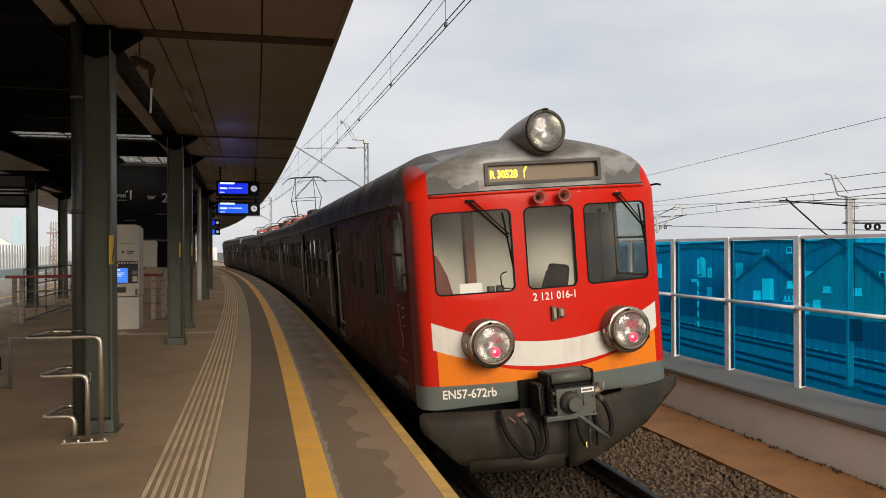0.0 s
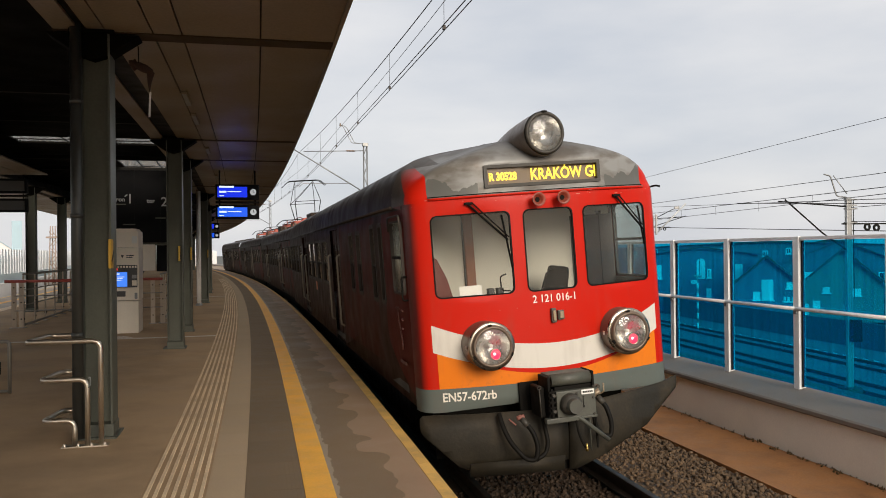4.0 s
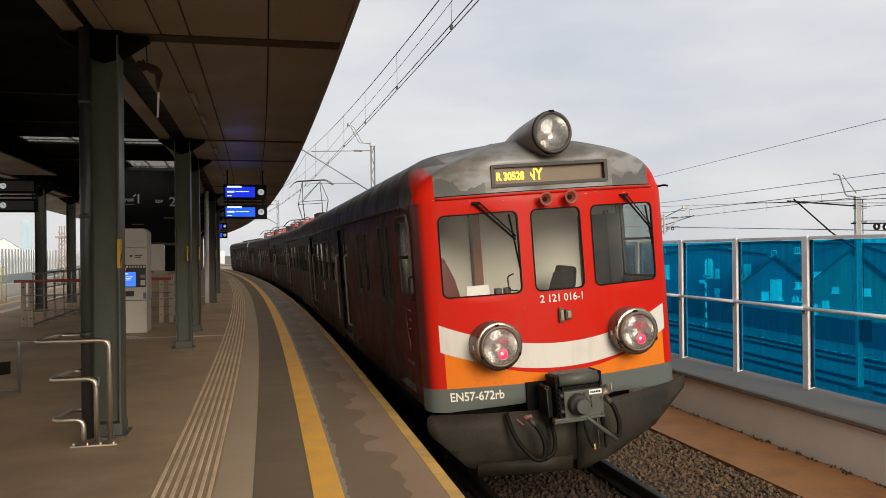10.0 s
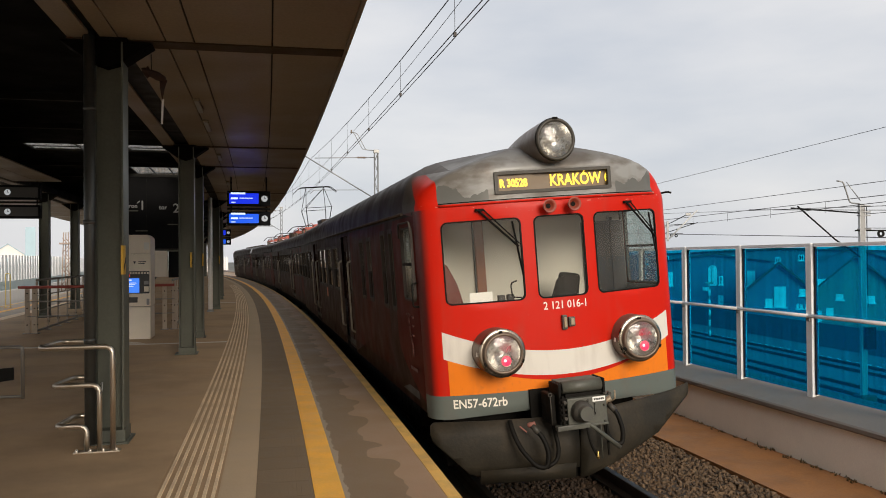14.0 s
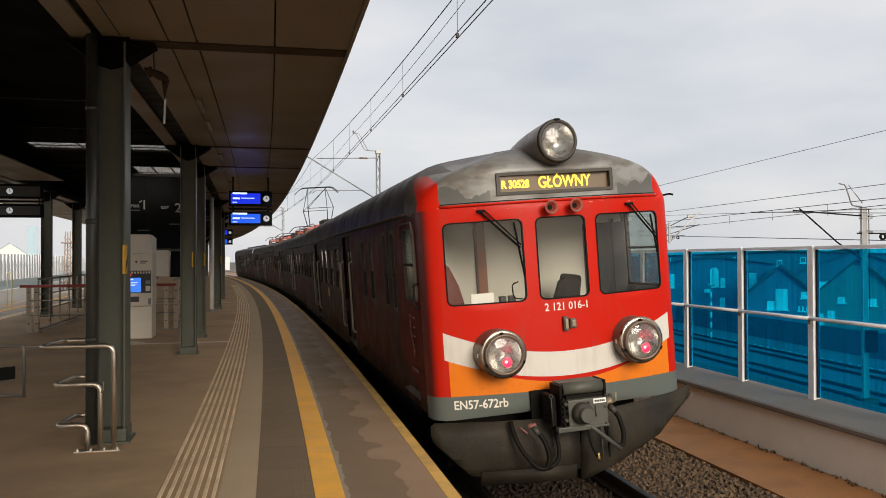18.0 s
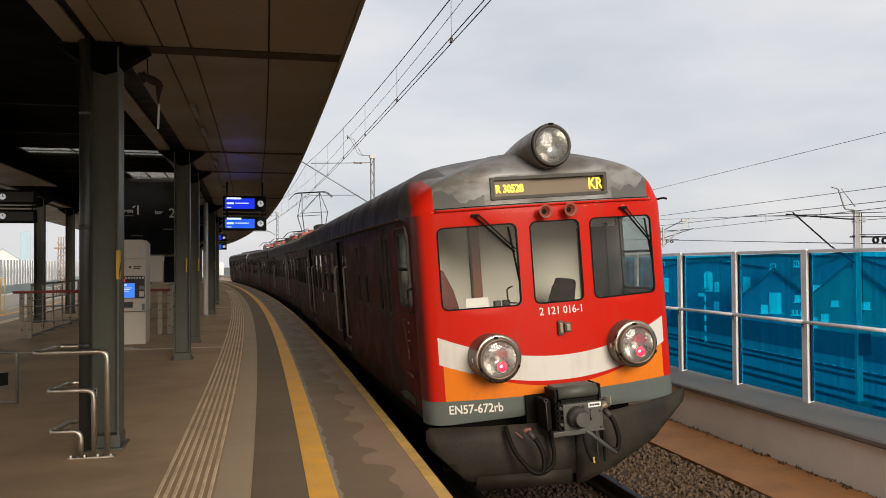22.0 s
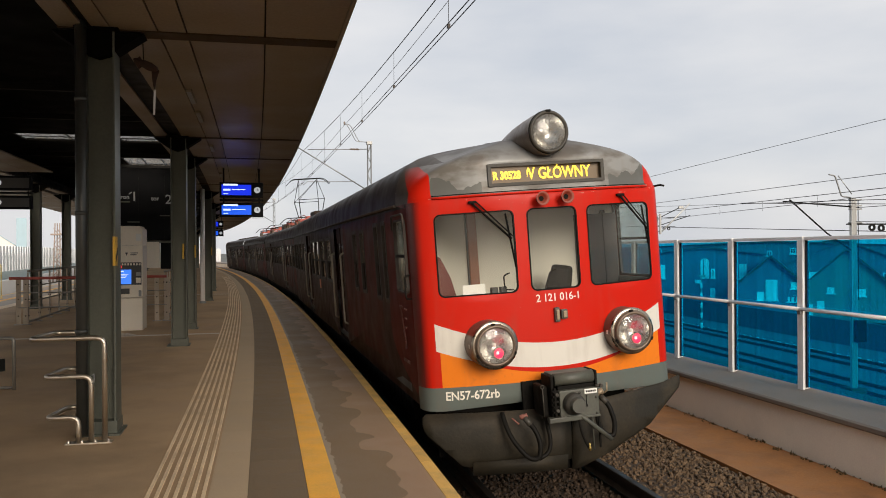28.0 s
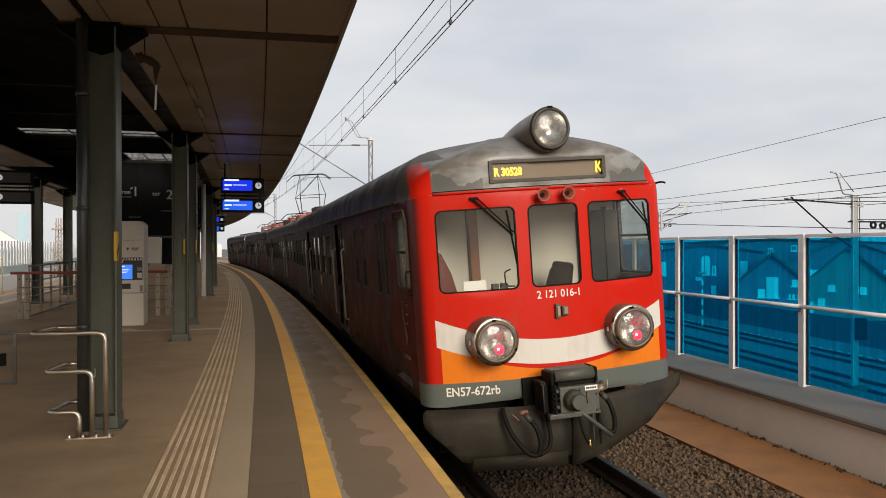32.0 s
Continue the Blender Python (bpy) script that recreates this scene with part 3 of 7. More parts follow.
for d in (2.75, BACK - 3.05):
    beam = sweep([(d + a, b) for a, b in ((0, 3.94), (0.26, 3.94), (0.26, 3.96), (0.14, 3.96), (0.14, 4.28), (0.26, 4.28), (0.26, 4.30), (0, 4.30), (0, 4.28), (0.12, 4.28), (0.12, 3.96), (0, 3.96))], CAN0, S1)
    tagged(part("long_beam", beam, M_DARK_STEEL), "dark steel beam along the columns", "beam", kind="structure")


def column(s, d, side=1):
    """A steel H column with its bracket under the soffit."""
    base = thing("column", at(s, d, 0), "grey-green steel H column of the platform canopy", "column", "canopy columns")
    h = SOFFIT_Z
    for x in (-0.125, 0.137):
        part("flange", box(x, x + 0.018, -0.15, 0.15, 0, h, bevel=0.003), M_GREEN_STEEL, base)
    part("web", box(-0.107, 0.137, -0.007, 0.007, 0, h), M_GREEN_STEEL, base)
    part("base_sleeve", box(-0.135, 0.165, -0.16, 0.16, 0, 0.13, bevel=0.006), M_GREEN_STEEL, base, "plinth casing at the foot")
    part("base_plate", box(-0.20, 0.20, -0.21, 0.21, -0.002, 0.018), M_GREEN_STEEL, base)
    # cap plate and bracket take the deck's near black, for the shade up there
    part("cap_plate", box(-0.2, 0.2, -0.2, 0.2, h - 0.03, h - 0.001), M_ROOF_SHADE, base)
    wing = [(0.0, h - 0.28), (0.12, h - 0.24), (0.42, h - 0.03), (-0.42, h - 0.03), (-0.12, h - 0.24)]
    part("bracket", prism(wing, -0.13, 0.13), M_ROOF_SHADE, base, "tapering bracket under the soffit")
    return base


COLS = [s for s in joints if -3 < s < 120]
first = column(COLS[0], 2.9)
for s in COLS[1:]:
    if s == joints[5]:
        continue
    copy_thing(first, at(s, 2.85 if s == joints[3] else 2.9, 0))
FAR_COLS = [20.1 - 7.4, 20.1]
while FAR_COLS[-1] < 112:
    FAR_COLS += [FAR_COLS[-1] + 7.4, FAR_COLS[-1] + 12.2]
for s in FAR_COLS:
    copy_thing(first, at(s, 8.0, 0))
M_STRIP = mat("dark_brown_cover_strip", (0.062, 0.042, 0.024), 0.6, vary=0.15, scale=3, fine=40, bump=0.05, spec=0.06)
for s in joints:
    w = 0.13 if s == joints[2] else 0.07
    ob = part("cross_beam", box(-(BACK - 2.8) , -2.75, -0.06, 0.06, 4.68, 4.80, bevel=0.01), M_DARK_STEEL, m=at(s, 0, 0))
    tagged(ob, "dark steel beam across the platform under the canopy roof", "beam", kind="structure")
    ob = part("joint_strip", box(-3.26, -0.61, -w, w, SOFFIT_Z - 0.012, SOFFIT_Z + 0.03), M_STRIP, m=at(s, 0, 0))
    tagged(ob, "dark cover strip across the soffit", "joint strip", kind="structure")

# ---- the train ----
RED, ORANGE, WHITE, GREY = (0.51, 0.0135, 0.004), (0.72, 0.185, 0.014), (0.64, 0.605, 0.54), (0.112, 0.127, 0.113)


class Net:
    """Small arithmetic on a material's nodes."""

    def __init__(self, m):
        self.n, self.l = m.node_tree.nodes, m.node_tree.links

    def op(self, kind, a, b=None):
        k = self.n.new("ShaderNodeMath")
        k.operation = kind
        for i, v in enumerate((a, b)):
            if v is None:
                continue
            if isinstance(v, (int, float)):
                k.inputs[i].default_value = v
            else:
                self.l.new(v, k.inputs[i])
        return k.outputs[0]

    def mix(self, fac, a, b):
        k = self.n.new("ShaderNodeMix")
        k.data_type = "RGBA"
        for i, v in ((0, fac), (6, a), (7, b)):
            if isinstance(v, tuple):
                k.inputs[i].default_value = (*v, 1)
            elif isinstance(v, (int, float)):
                k.inputs[i].default_value = v
            else:
                self.l.new(v, k.inputs[i])
        return k.outputs[2]

    def xyz(self):
        co, sep = self.n.new("ShaderNodeTexCoord"), self.n.new("ShaderNodeSeparateXYZ")
        self.l.new(co.outputs["Object"], sep.inputs[0])
        return (*sep.outputs, co.outputs["Object"])

    def noise(self, vec, scale, detail=5.0, stretch=None):
        k = self.n.new("ShaderNodeTexNoise")
        k.inputs["Scale"].default_value, k.inputs["Detail"].default_value = scale, detail
        if stretch:
            mp = self.n.new("ShaderNodeMapping")
            mp.inputs["Scale"].default_value = stretch
            self.l.new(vec, mp.inputs[0])
            vec = mp.outputs[0]
        self.l.new(vec, k.inputs["Vector"])
        return k.outputs["Fac"]

    def ramp(self, v, a, b, c=0.0, d=1.0):
        k = self.n.new("ShaderNodeMapRange")
        for i, x in enumerate((a, b, c, d)):
            k.inputs[i + 1].default_value = x
        self.l.new(v, k.inputs[0])
        return k.outputs[0]


def front_paint():
    """Red, white and orange livery of the cab end, grey below, silver above, with scuffs; shade is painted in where the
    red turns to the side.
    """
    m = bpy.data.materials.new("cab_end_livery")
    m.use_nodes = True
    k = Net(m)
    b = k.n["Principled BSDF"]
    x, y, z, vec = k.xyz()
    ax = k.op("ABSOLUTE", x)
    q = k.op("POWER", k.op("DIVIDE", ax, 1.264), 2.0)
    top = k.op("ADD", k.op("MULTIPLY", q, 0.277), 1.570)
    low = k.op("ADD", k.op("MULTIPLY", q, 0.250), 1.318)
    line = k.op("SUBTRACT", low, k.op("MAXIMUM", k.op("SUBTRACT", 0.05, k.op("MULTIPLY", q, 0.085)), 0.0))
    inner = k.op("LESS_THAN", ax, 1.262)
    inner2 = k.op("LESS_THAN", ax, 1.225)
    col = k.mix(k.op("MULTIPLY", k.op("LESS_THAN", z, line), inner2), RED, ORANGE)
    col = k.mix(k.op("MULTIPLY", k.op("MULTIPLY", k.op("LESS_THAN", z, top), k.op("GREATER_THAN", z, low)), inner), col, WHITE)
    # the shade of the side, put into the colour: red goes dark past the corner
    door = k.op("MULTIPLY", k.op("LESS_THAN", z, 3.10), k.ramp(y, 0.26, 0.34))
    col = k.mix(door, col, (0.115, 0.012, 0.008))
    col = k.mix(k.op("LESS_THAN", z, 1.19), col, GREY)
    cap = k.op("MULTIPLY", k.op("GREATER_THAN", z, 3.135), k.op("LESS_THAN", ax, 1.20))
    worn = k.ramp(k.noise(vec, 2.6, 8.0, (1, 1, 2.2)), 0.42, 0.60)
    silver = k.mix(worn, (0.275, 0.275, 0.262), (0.150, 0.136, 0.118))
    peel = k.op("MULTIPLY", k.op("LESS_THAN", z, k.op("ADD", k.op("MULTIPLY", k.noise(vec, 4.6, 5.0, (1, 1, 0.7)), 0.62), 2.93)), k.op("GREATER_THAN", ax, 0.70))
    silver = k.mix(peel, silver, (0.125, 0.125, 0.115))
    col = k.mix(cap, col, silver)
    behind = k.op("GREATER_THAN", k.op("SUBTRACT", y, k.op("MULTIPLY", k.op("MAXIMUM", k.op("SUBTRACT", z, 3.2), 0.0), 1.6)), 0.46)
    thumb = k.op("MULTIPLY", k.op("MULTIPLY", k.op("GREATER_THAN", z, 3.10), k.op("GREATER_THAN", ax, 1.0)), k.op("MAXIMUM", behind, k.op("GREATER_THAN", z, 3.50)))
    col = k.mix(thumb, col, (0.085, 0.072, 0.06))
    crown = k.ramp(k.op("ADD", z, k.op("MULTIPLY", k.noise(vec, 3.0), 0.30)), 3.58, 3.86, 0.0, 0.8)
    back = k.op("MULTIPLY", k.ramp(k.op("ADD", y, k.op("MULTIPLY", k.noise(vec, 4.0), 0.25)), 0.55, 1.02, 0.0, 0.95), k.op("GREATER_THAN", z, 3.2))
    col = k.mix(k.op("MAXIMUM", crown, back), col, (0.060, 0.049, 0.040))
    grime = k.ramp(k.noise(vec, 5.0, 8.0, (1.5, 1.5, 0.35)), 0.52, 0.82, 0.0, 0.22)
    col = k.mix(grime, col, (0.16, 0.09, 0.06))
    chips = k.op("MULTIPLY", k.op("GREATER_THAN", k.noise(vec, 26.0, 4.0, (0.6, 1, 1.6)), 0.665), k.op("LESS_THAN", k.op("ABSOLUTE", k.op("SUBTRACT", z, 3.105)), 0.042))
    col = k.mix(k.op("MULTIPLY", chips, 0.55), col, (0.52, 0.33, 0.25))
    scuff = k.op("MULTIPLY", k.op("GREATER_THAN", k.noise(vec, 60.0, 3.0, (1, 1, 0.5)), 0.735), k.op("LESS_THAN", z, 3.1))
    col = k.mix(k.op("MULTIPLY", scuff, 0.45), col, (0.30, 0.17, 0.13))
    low_grime = k.op("MULTIPLY", k.ramp(k.noise(vec, 22.0, 6.0), 0.58, 0.72, 0.0, 0.16), k.op("LESS_THAN", z, 1.3))
    col = k.mix(low_grime, col, (0.10, 0.08, 0.06))
    k.l.new(col, b.inputs["Base Color"])
    k.l.new(k.op("ADD", k.ramp(k.noise(vec, 4.0, 6.0), 0.3, 0.7, 0.30, 0.44), k.op("MULTIPLY", cap, 0.06)), b.inputs["Roughness"])
    k.l.new(k.op("MULTIPLY", cap, 0.12), b.inputs["Metallic"])
    b.inputs["Specular IOR Level"].default_value = 0.15
    bp = k.n.new("ShaderNodeBump")
    bp.inputs["Strength"].default_value, bp.inputs["Distance"].default_value = 0.22, 0.02
    k.l.new(k.noise(vec, 3.2, 3.0), bp.inputs["Height"])
    k.l.new(bp.outputs["Normal"], b.inputs["Normal"])
    return m


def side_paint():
    """Graphite side with red fields and a red front corner, all darkened for the canopy's shade, and streaks of grime.
    """
    m = bpy.data.materials.new("shaded_car_side_livery")
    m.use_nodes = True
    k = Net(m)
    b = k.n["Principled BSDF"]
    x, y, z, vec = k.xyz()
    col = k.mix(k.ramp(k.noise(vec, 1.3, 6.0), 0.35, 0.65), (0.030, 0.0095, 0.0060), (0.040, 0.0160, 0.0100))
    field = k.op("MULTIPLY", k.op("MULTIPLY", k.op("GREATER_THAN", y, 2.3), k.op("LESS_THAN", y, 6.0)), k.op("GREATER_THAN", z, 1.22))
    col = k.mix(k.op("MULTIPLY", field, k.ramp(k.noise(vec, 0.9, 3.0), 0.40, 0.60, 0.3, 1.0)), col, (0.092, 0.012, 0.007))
    # front corner in the cab's red, its colour lowered to a shaded tone
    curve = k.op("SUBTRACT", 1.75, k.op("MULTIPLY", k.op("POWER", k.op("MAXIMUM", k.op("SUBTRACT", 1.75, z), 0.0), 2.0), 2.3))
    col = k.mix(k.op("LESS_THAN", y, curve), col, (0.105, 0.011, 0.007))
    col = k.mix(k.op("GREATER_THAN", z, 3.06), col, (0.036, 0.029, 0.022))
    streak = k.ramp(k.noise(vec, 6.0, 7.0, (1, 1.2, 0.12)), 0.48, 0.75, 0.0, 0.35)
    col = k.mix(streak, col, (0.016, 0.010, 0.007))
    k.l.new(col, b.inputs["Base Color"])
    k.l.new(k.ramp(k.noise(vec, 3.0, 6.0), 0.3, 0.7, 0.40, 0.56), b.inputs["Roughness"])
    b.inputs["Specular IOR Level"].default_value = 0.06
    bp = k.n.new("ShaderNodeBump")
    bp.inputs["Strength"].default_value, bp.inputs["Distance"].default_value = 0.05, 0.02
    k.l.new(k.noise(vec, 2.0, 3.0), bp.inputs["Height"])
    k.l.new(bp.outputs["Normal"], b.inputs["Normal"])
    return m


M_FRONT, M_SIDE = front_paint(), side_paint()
M_ROOF = mat("weathered_brown_roof", (0.030, 0.020, 0.0145), 0.46, spec=0.12, metal=0.05, vary=0.2, scale=2.2, fine=40, bump=0.04, dirt=(0.052, 0.038, 0.029), dirt_amount=0.5)
M_RUBBER = mat("black_rubber", (0.008, 0.007, 0.0055), 0.6, vary=0.15, bump=0.05, spec=0.12)
M_GASKET = mat("weathered_grey_gasket", (0.055, 0.046, 0.038), 0.65, vary=0.2, scale=10, bump=0.05, spec=0.3)
M_BLACK = mat("grimy_black_iron", (0.009, 0.008, 0.0065), 0.65, vary=0.25, scale=8, fine=60, bump=0.15, spec=0.08)
M_PLOW = mat("dusty_dark_plough_steel", (0.022, 0.0182, 0.0118), 0.62, vary=0.30, scale=2.4, fine=38, bump=0.16, dirt=(0.050, 0.036, 0.020), dirt_amount=0.85, spec=0.28)
M_IRON = mat("dark_worn_iron", (0.04, 0.036, 0.028), 0.5, vary=0.25, scale=9, fine=70, bump=0.15, dirt=(0.07, 0.055, 0.04), dirt_amount=0.5, spec=0.4)
M_CORRODED = mat("corroded_pale_brass", (0.30, 0.23, 0.15), 0.5, metal=0.4, vary=0.3, scale=18, fine=80, bump=0.2)
M_COUPLER = mat("grey_painted_cast_iron", (0.072, 0.072, 0.055), 0.55, vary=0.18, scale=7, fine=60, bump=0.12, dirt=(0.05, 0.045, 0.04), dirt_amount=0.6)
M_LAMP = mat("brown_painted_lamp_casing", (0.150, 0.108, 0.076), 0.4, metal=0.3, vary=0.18, scale=8, fine=60, bump=0.06)
M_CHROME = mat("dull_chrome", (0.40, 0.34, 0.27), 0.3, metal=1.0, vary=0.1, scale=10, bump=0.02)
M_MIRROR = mat("lamp_reflector", (0.50, 0.485, 0.455), 0.27, metal=1.0, vary=0.06, scale=12, fine=30, bump=0.10)
M_LENS = pane_glass("lamp_glass", (0.88, 0.88, 0.86), rough=0.08, body=(0.50, 0.49, 0.465), body_amount=0.14)
M_WINDOW = pane_glass("cab_window_glass", (0.93, 0.94, 0.91), rough=0.02, ior=1.35, body=(0.45, 0.42, 0.37), body_amount=0.06)
M_CARGLASS = pane_glass("dark_carriage_glass", (0.30, 0.24, 0.20), rough=0.04, ior=1.5)
M_CREAM = mat("cream_cab_panel", (0.62, 0.595, 0.50), 0.55, vary=0.06, scale=2, bump=0.03)
M_LINING = mat("grey_cab_lining", (0.17, 0.17, 0.15), 0.6, vary=0.1, scale=3, bump=0.03)
M_DUSTY = pane_glass("dusty_side_glass", (0.80, 0.86, 0.84), rough=0.05, body=(0.55, 0.60, 0.58), body_amount=0.20)
# its pale body colour stands in for daylight showing through the car
M_UPPER = pane_glass("daylit_upper_glass", (0.70, 0.64, 0.56), rough=0.03, ior=1.5, body=(0.62, 0.53, 0.44), body_amount=0.32)
M_WOOD = mat("brown_wood_trim", (0.23, 0.075, 0.028), 0.45, vary=0.2, scale=9, fine=60, bump=0.05)
M_HORN = mat("rusty_red_horn", (0.26, 0.045, 0.022), 0.5, vary=0.3, scale=14, fine=70, bump=0.1, dirt=(0.12, 0.035, 0.02), dirt_amount=0.7)
M_SEAT = mat("dark_red_upholstery", (0.13, 0.035, 0.028), 0.8, vary=0.15, scale=20, fine=90, bump=0.15)
M_DASH = mat("dark_grey_desk", (0.05, 0.048, 0.045), 0.6, vary=0.15, bump=0.05)
M_PAPER = mat("white_card", (0.80, 0.78, 0.72), 0.7, vary=0.03, bump=0)
M_LETTER = mat("white_lettering", (0.76, 0.71, 0.61), 0.5, vary=0.08, scale=20, bump=0)
M_MATRIX = mat("brown_led_panel", (0.165, 0.115, 0.065), 0.45, vary=0.14, scale=6, fine=220, bump=0.12)
M_LED = glow("amber_led", (1.0, 0.70, 0.06), 1.5)
M_TAIL = glow("red_tail_light", (1.0, 0.03, 0.10), 1.1)
M_TAILCORE = glow("tail_light_core", (1.0, 0.62, 0.66), 1.3)
M_PANTO = mat("red_oxide_pantograph", (0.42, 0.075, 0.045), 0.5, vary=0.2, scale=6, bump=0.08)
M_MARK = mat("orange_sticker", (0.62, 0.16, 0.04), 0.5, vary=0.1, bump=0)
M_RAILSTROKE = mat("dull_pale_emblem", (0.115, 0.040, 0.030), 0.6, vary=0.2, bump=0)
M_INSIDE = mat("carriage_inside", (0.30, 0.27, 0.22), 0.7, vary=0.1, bump=0)
M_PALE_BAR = mat("worn_pale_handrail", (0.26, 0.225, 0.17), 0.45, vary=0.15, bump=0.05)
M_BRASS = mat("worn_brass", (0.55, 0.38, 0.12), 0.35, metal=1.0, vary=0.2, bump=0.05)
M_COPPER = mat("pink_copper_valve", (0.20, 0.075, 0.055), 0.5, vary=0.2, bump=0.05)

CAB_WIN = (0.60, 1.16, 2.16, 2.94)
CAB_WIN_R = (0.60, 1.38, 2.12, 2.98)
HALF, EAVES, CROWN, SILL = 1.44, 3.10, 3.77, 0.95
CAB_TAPER, SIDE_Y = 0.03, 0.50       # the cab's sides draw in a little towards the corner, where the side walls begin


def half_at(z):
    lo, hi = 0.0, HALF
    if z <= EAVES:
        return HALF
    for _ in range(40):
        m = (lo + hi) / 2
        lo, hi = (m, hi) if roof_at(m) > z else (lo, m)
    return lo


FALL_FRONT, FALL = 0.66, 0.30


def fall_at(y):
    """How far the roof falls to its sides: steep at the cab end, flatter behind it."""
    k = min(1.0, max(0.0, (y - 0.36) / 0.59))
    return FALL_FRONT + (FALL - FALL_FRONT) * k * k * (3 - 2 * k)


def roof_at(x, fall=FALL_FRONT):
    u = abs(x) / HALF
    return EAVES + (CROWN - EAVES) * math.sqrt(max(0, 1 - u ** 10)) * (1 - fall * (math.sqrt(u * u + 0.02) - 0.1414))


def nose_y(x, z):
    """The depth of the cab end's skin."""
    c = min(1, max(0, (z - 3.10) / 0.10))
    y0 = 0.06 * c + (0.36 * ((z - 3.44) / 0.26) ** 2.0 if z > 3.44 else 0)
    return y0 + 0.14 * x * x * (1 - c) + c * 0.41 * max(0, abs(x) - 0.5) ** 2


WIN_Z = (2.115, 2.95)
FRONT_WINDOWS = [(-1.194, -0.405), (-0.262, 0.275), (0.404, 1.190)]
WX0, WX1, WZ0, WZ1 = -0.60, 0.605, 3.232, 3.398      # the opening of the destination display


def cab_end(car):
    zs = [SILL + 0.05 * i for i in range(int((3.701 - SILL) / 0.05) + 1)]
    outline = [(1.2 * half_at(z) / HALF, z) for z in zs]
    outline = outline + [(-x, z) for x, z in outline[::-1]]
    holes = [rounded(a, b, *WIN_Z, 0.062) for a, b in FRONT_WINDOWS] + [rounded(WX0 - 0.01, WX1 + 0.01, WZ0 - 0.01, WZ1 + 0.01, 0.004, 1)]
    bm = holed(outline, holes, 0.06, nose_y)
    # rounded corners back to the side walls
    for e in (-1, 1):
        rows = []
        for z in zs:
            w = half_at(z)
            xb = 1.2 * w / HALF
            f = nose_y(xb, z)
            side = w - CAB_TAPER * w / HALF
            p = [Vector((xb, f)), Vector((xb + 0.13 * w / HALF, f + 0.045)), Vector((side - 0.012, f + 0.085)), Vector((side, max(f + 0.27, SIDE_Y if z < 3.07 else 0.55)))]
            rows.append([])
            for i in range(9):
                t = i / 8
                q = p[0] * (1 - t) ** 3 + p[1] * 3 * t * (1 - t) ** 2 + p[2] * 3 * t * t * (1 - t) + p[3] * t ** 3
                rows[-1].append(bm.verts.new((e * q.x, q.y, z)))
            rows[-1].append(bm.verts.new((e * (w if z > 3.07 else w - CAB_TAPER * 0.96), 0.95 if z > 3.07 else SIDE_Y + 0.02, z)))
        for a, b in zip(rows, rows[1:]):
            for i in range(9):
                f = bm.faces.new((a[i], a[i + 1], b[i + 1], b[i]) if e < 0 else (a[i + 1], a[i], b[i], b[i + 1]))
                f.smooth = True
    # the crown
    zt = zs[-1]
    w = half_at(zt)
    grid = []
    for i in range(21):
        x = -w + 2 * w * i / 20
        yf = nose_y(x, zt) if abs(x) < 1.2 * w / HALF else 0.62 + 0.1 * (abs(x) / w)
        grid.append([bm.verts.new((x, yf + (0.95 - yf) * j / 8, zt + (max(roof_at(x), zt) - zt) * math.sin(math.pi / 2 * j / 8))) for j in range(9)])
    for a, b in zip(grid, grid[1:]):
        for j in range(8):
            f = bm.faces.new((a[j], b[j], b[j + 1], a[j + 1]))
            f.smooth = True
    # the cap swells to the fuller roof behind it
    for v in bm.verts:
        if v.co.z > EAVES and v.co.y > 0.36:
            g = math.sqrt((v.co.x / HALF) ** 2 + 0.02) - 0.1414
            v.co.z = EAVES + (v.co.z - EAVES) * (1 - fall_at(v.co.y) * g) / (1 - FALL_FRONT * g)
    bmesh.ops.remove_doubles(bm, verts=bm.verts[:], dist=0.002)
    bmesh.ops.recalc_face_normals(bm, faces=bm.faces[:])
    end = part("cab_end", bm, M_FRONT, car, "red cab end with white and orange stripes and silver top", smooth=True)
    # drip rail between the red and the silver
    xs = [-1.2 + 2.4 * i / 32 for i in range(33)]
    part("drip_rail", tube([(x, nose_y(x, 3.12) - 0.012, 3.125) for x in xs], 0.016, 8), M_FRONT, car)
    # the rail's shadow, drawn as a thin black tube
    part("drip_rail_shadow", tube([(x, nose_y(x, 3.14) - 0.006, 3.146) for x in xs], 0.005, 6), M_BLACK, car, "thin black line for the drip rail's shadow")
    for a, b in FRONT_WINDOWS:
        win = part("front_window", ring(rounded(a - 0.007, b + 0.007, WIN_Z[0] - 0.007, WIN_Z[1] + 0.007, 0.068), rounded(a + 0.007, b - 0.007, WIN_Z[0] + 0.007, WIN_Z[1] - 0.007, 0.056), -0.006, 0.022, bow=nose_y), M_RUBBER, car, "cab window in a black rubber gasket", smooth=False)
        g = holed(rounded(a + 0.01, b - 0.01, WIN_Z[0] + 0.01, WIN_Z[1] - 0.01, 0.06), [], 0.12, lambda x, z: nose_y(x, z) + 0.012)
        ob = part("glass", g, M_WINDOW, win, "slightly dusty clear glass")
        ob.visible_shadow = False
    return end


def on_nose(bm, x, z, lift=0.003):
    """Lays a flat piece of writing on the curved skin."""
    for v in bm.verts:
        v.co = Vector((v.co.x + x, v.co.y - lift + nose_y(v.co.x + x, v.co.z + z), v.co.z + z))
    return bm


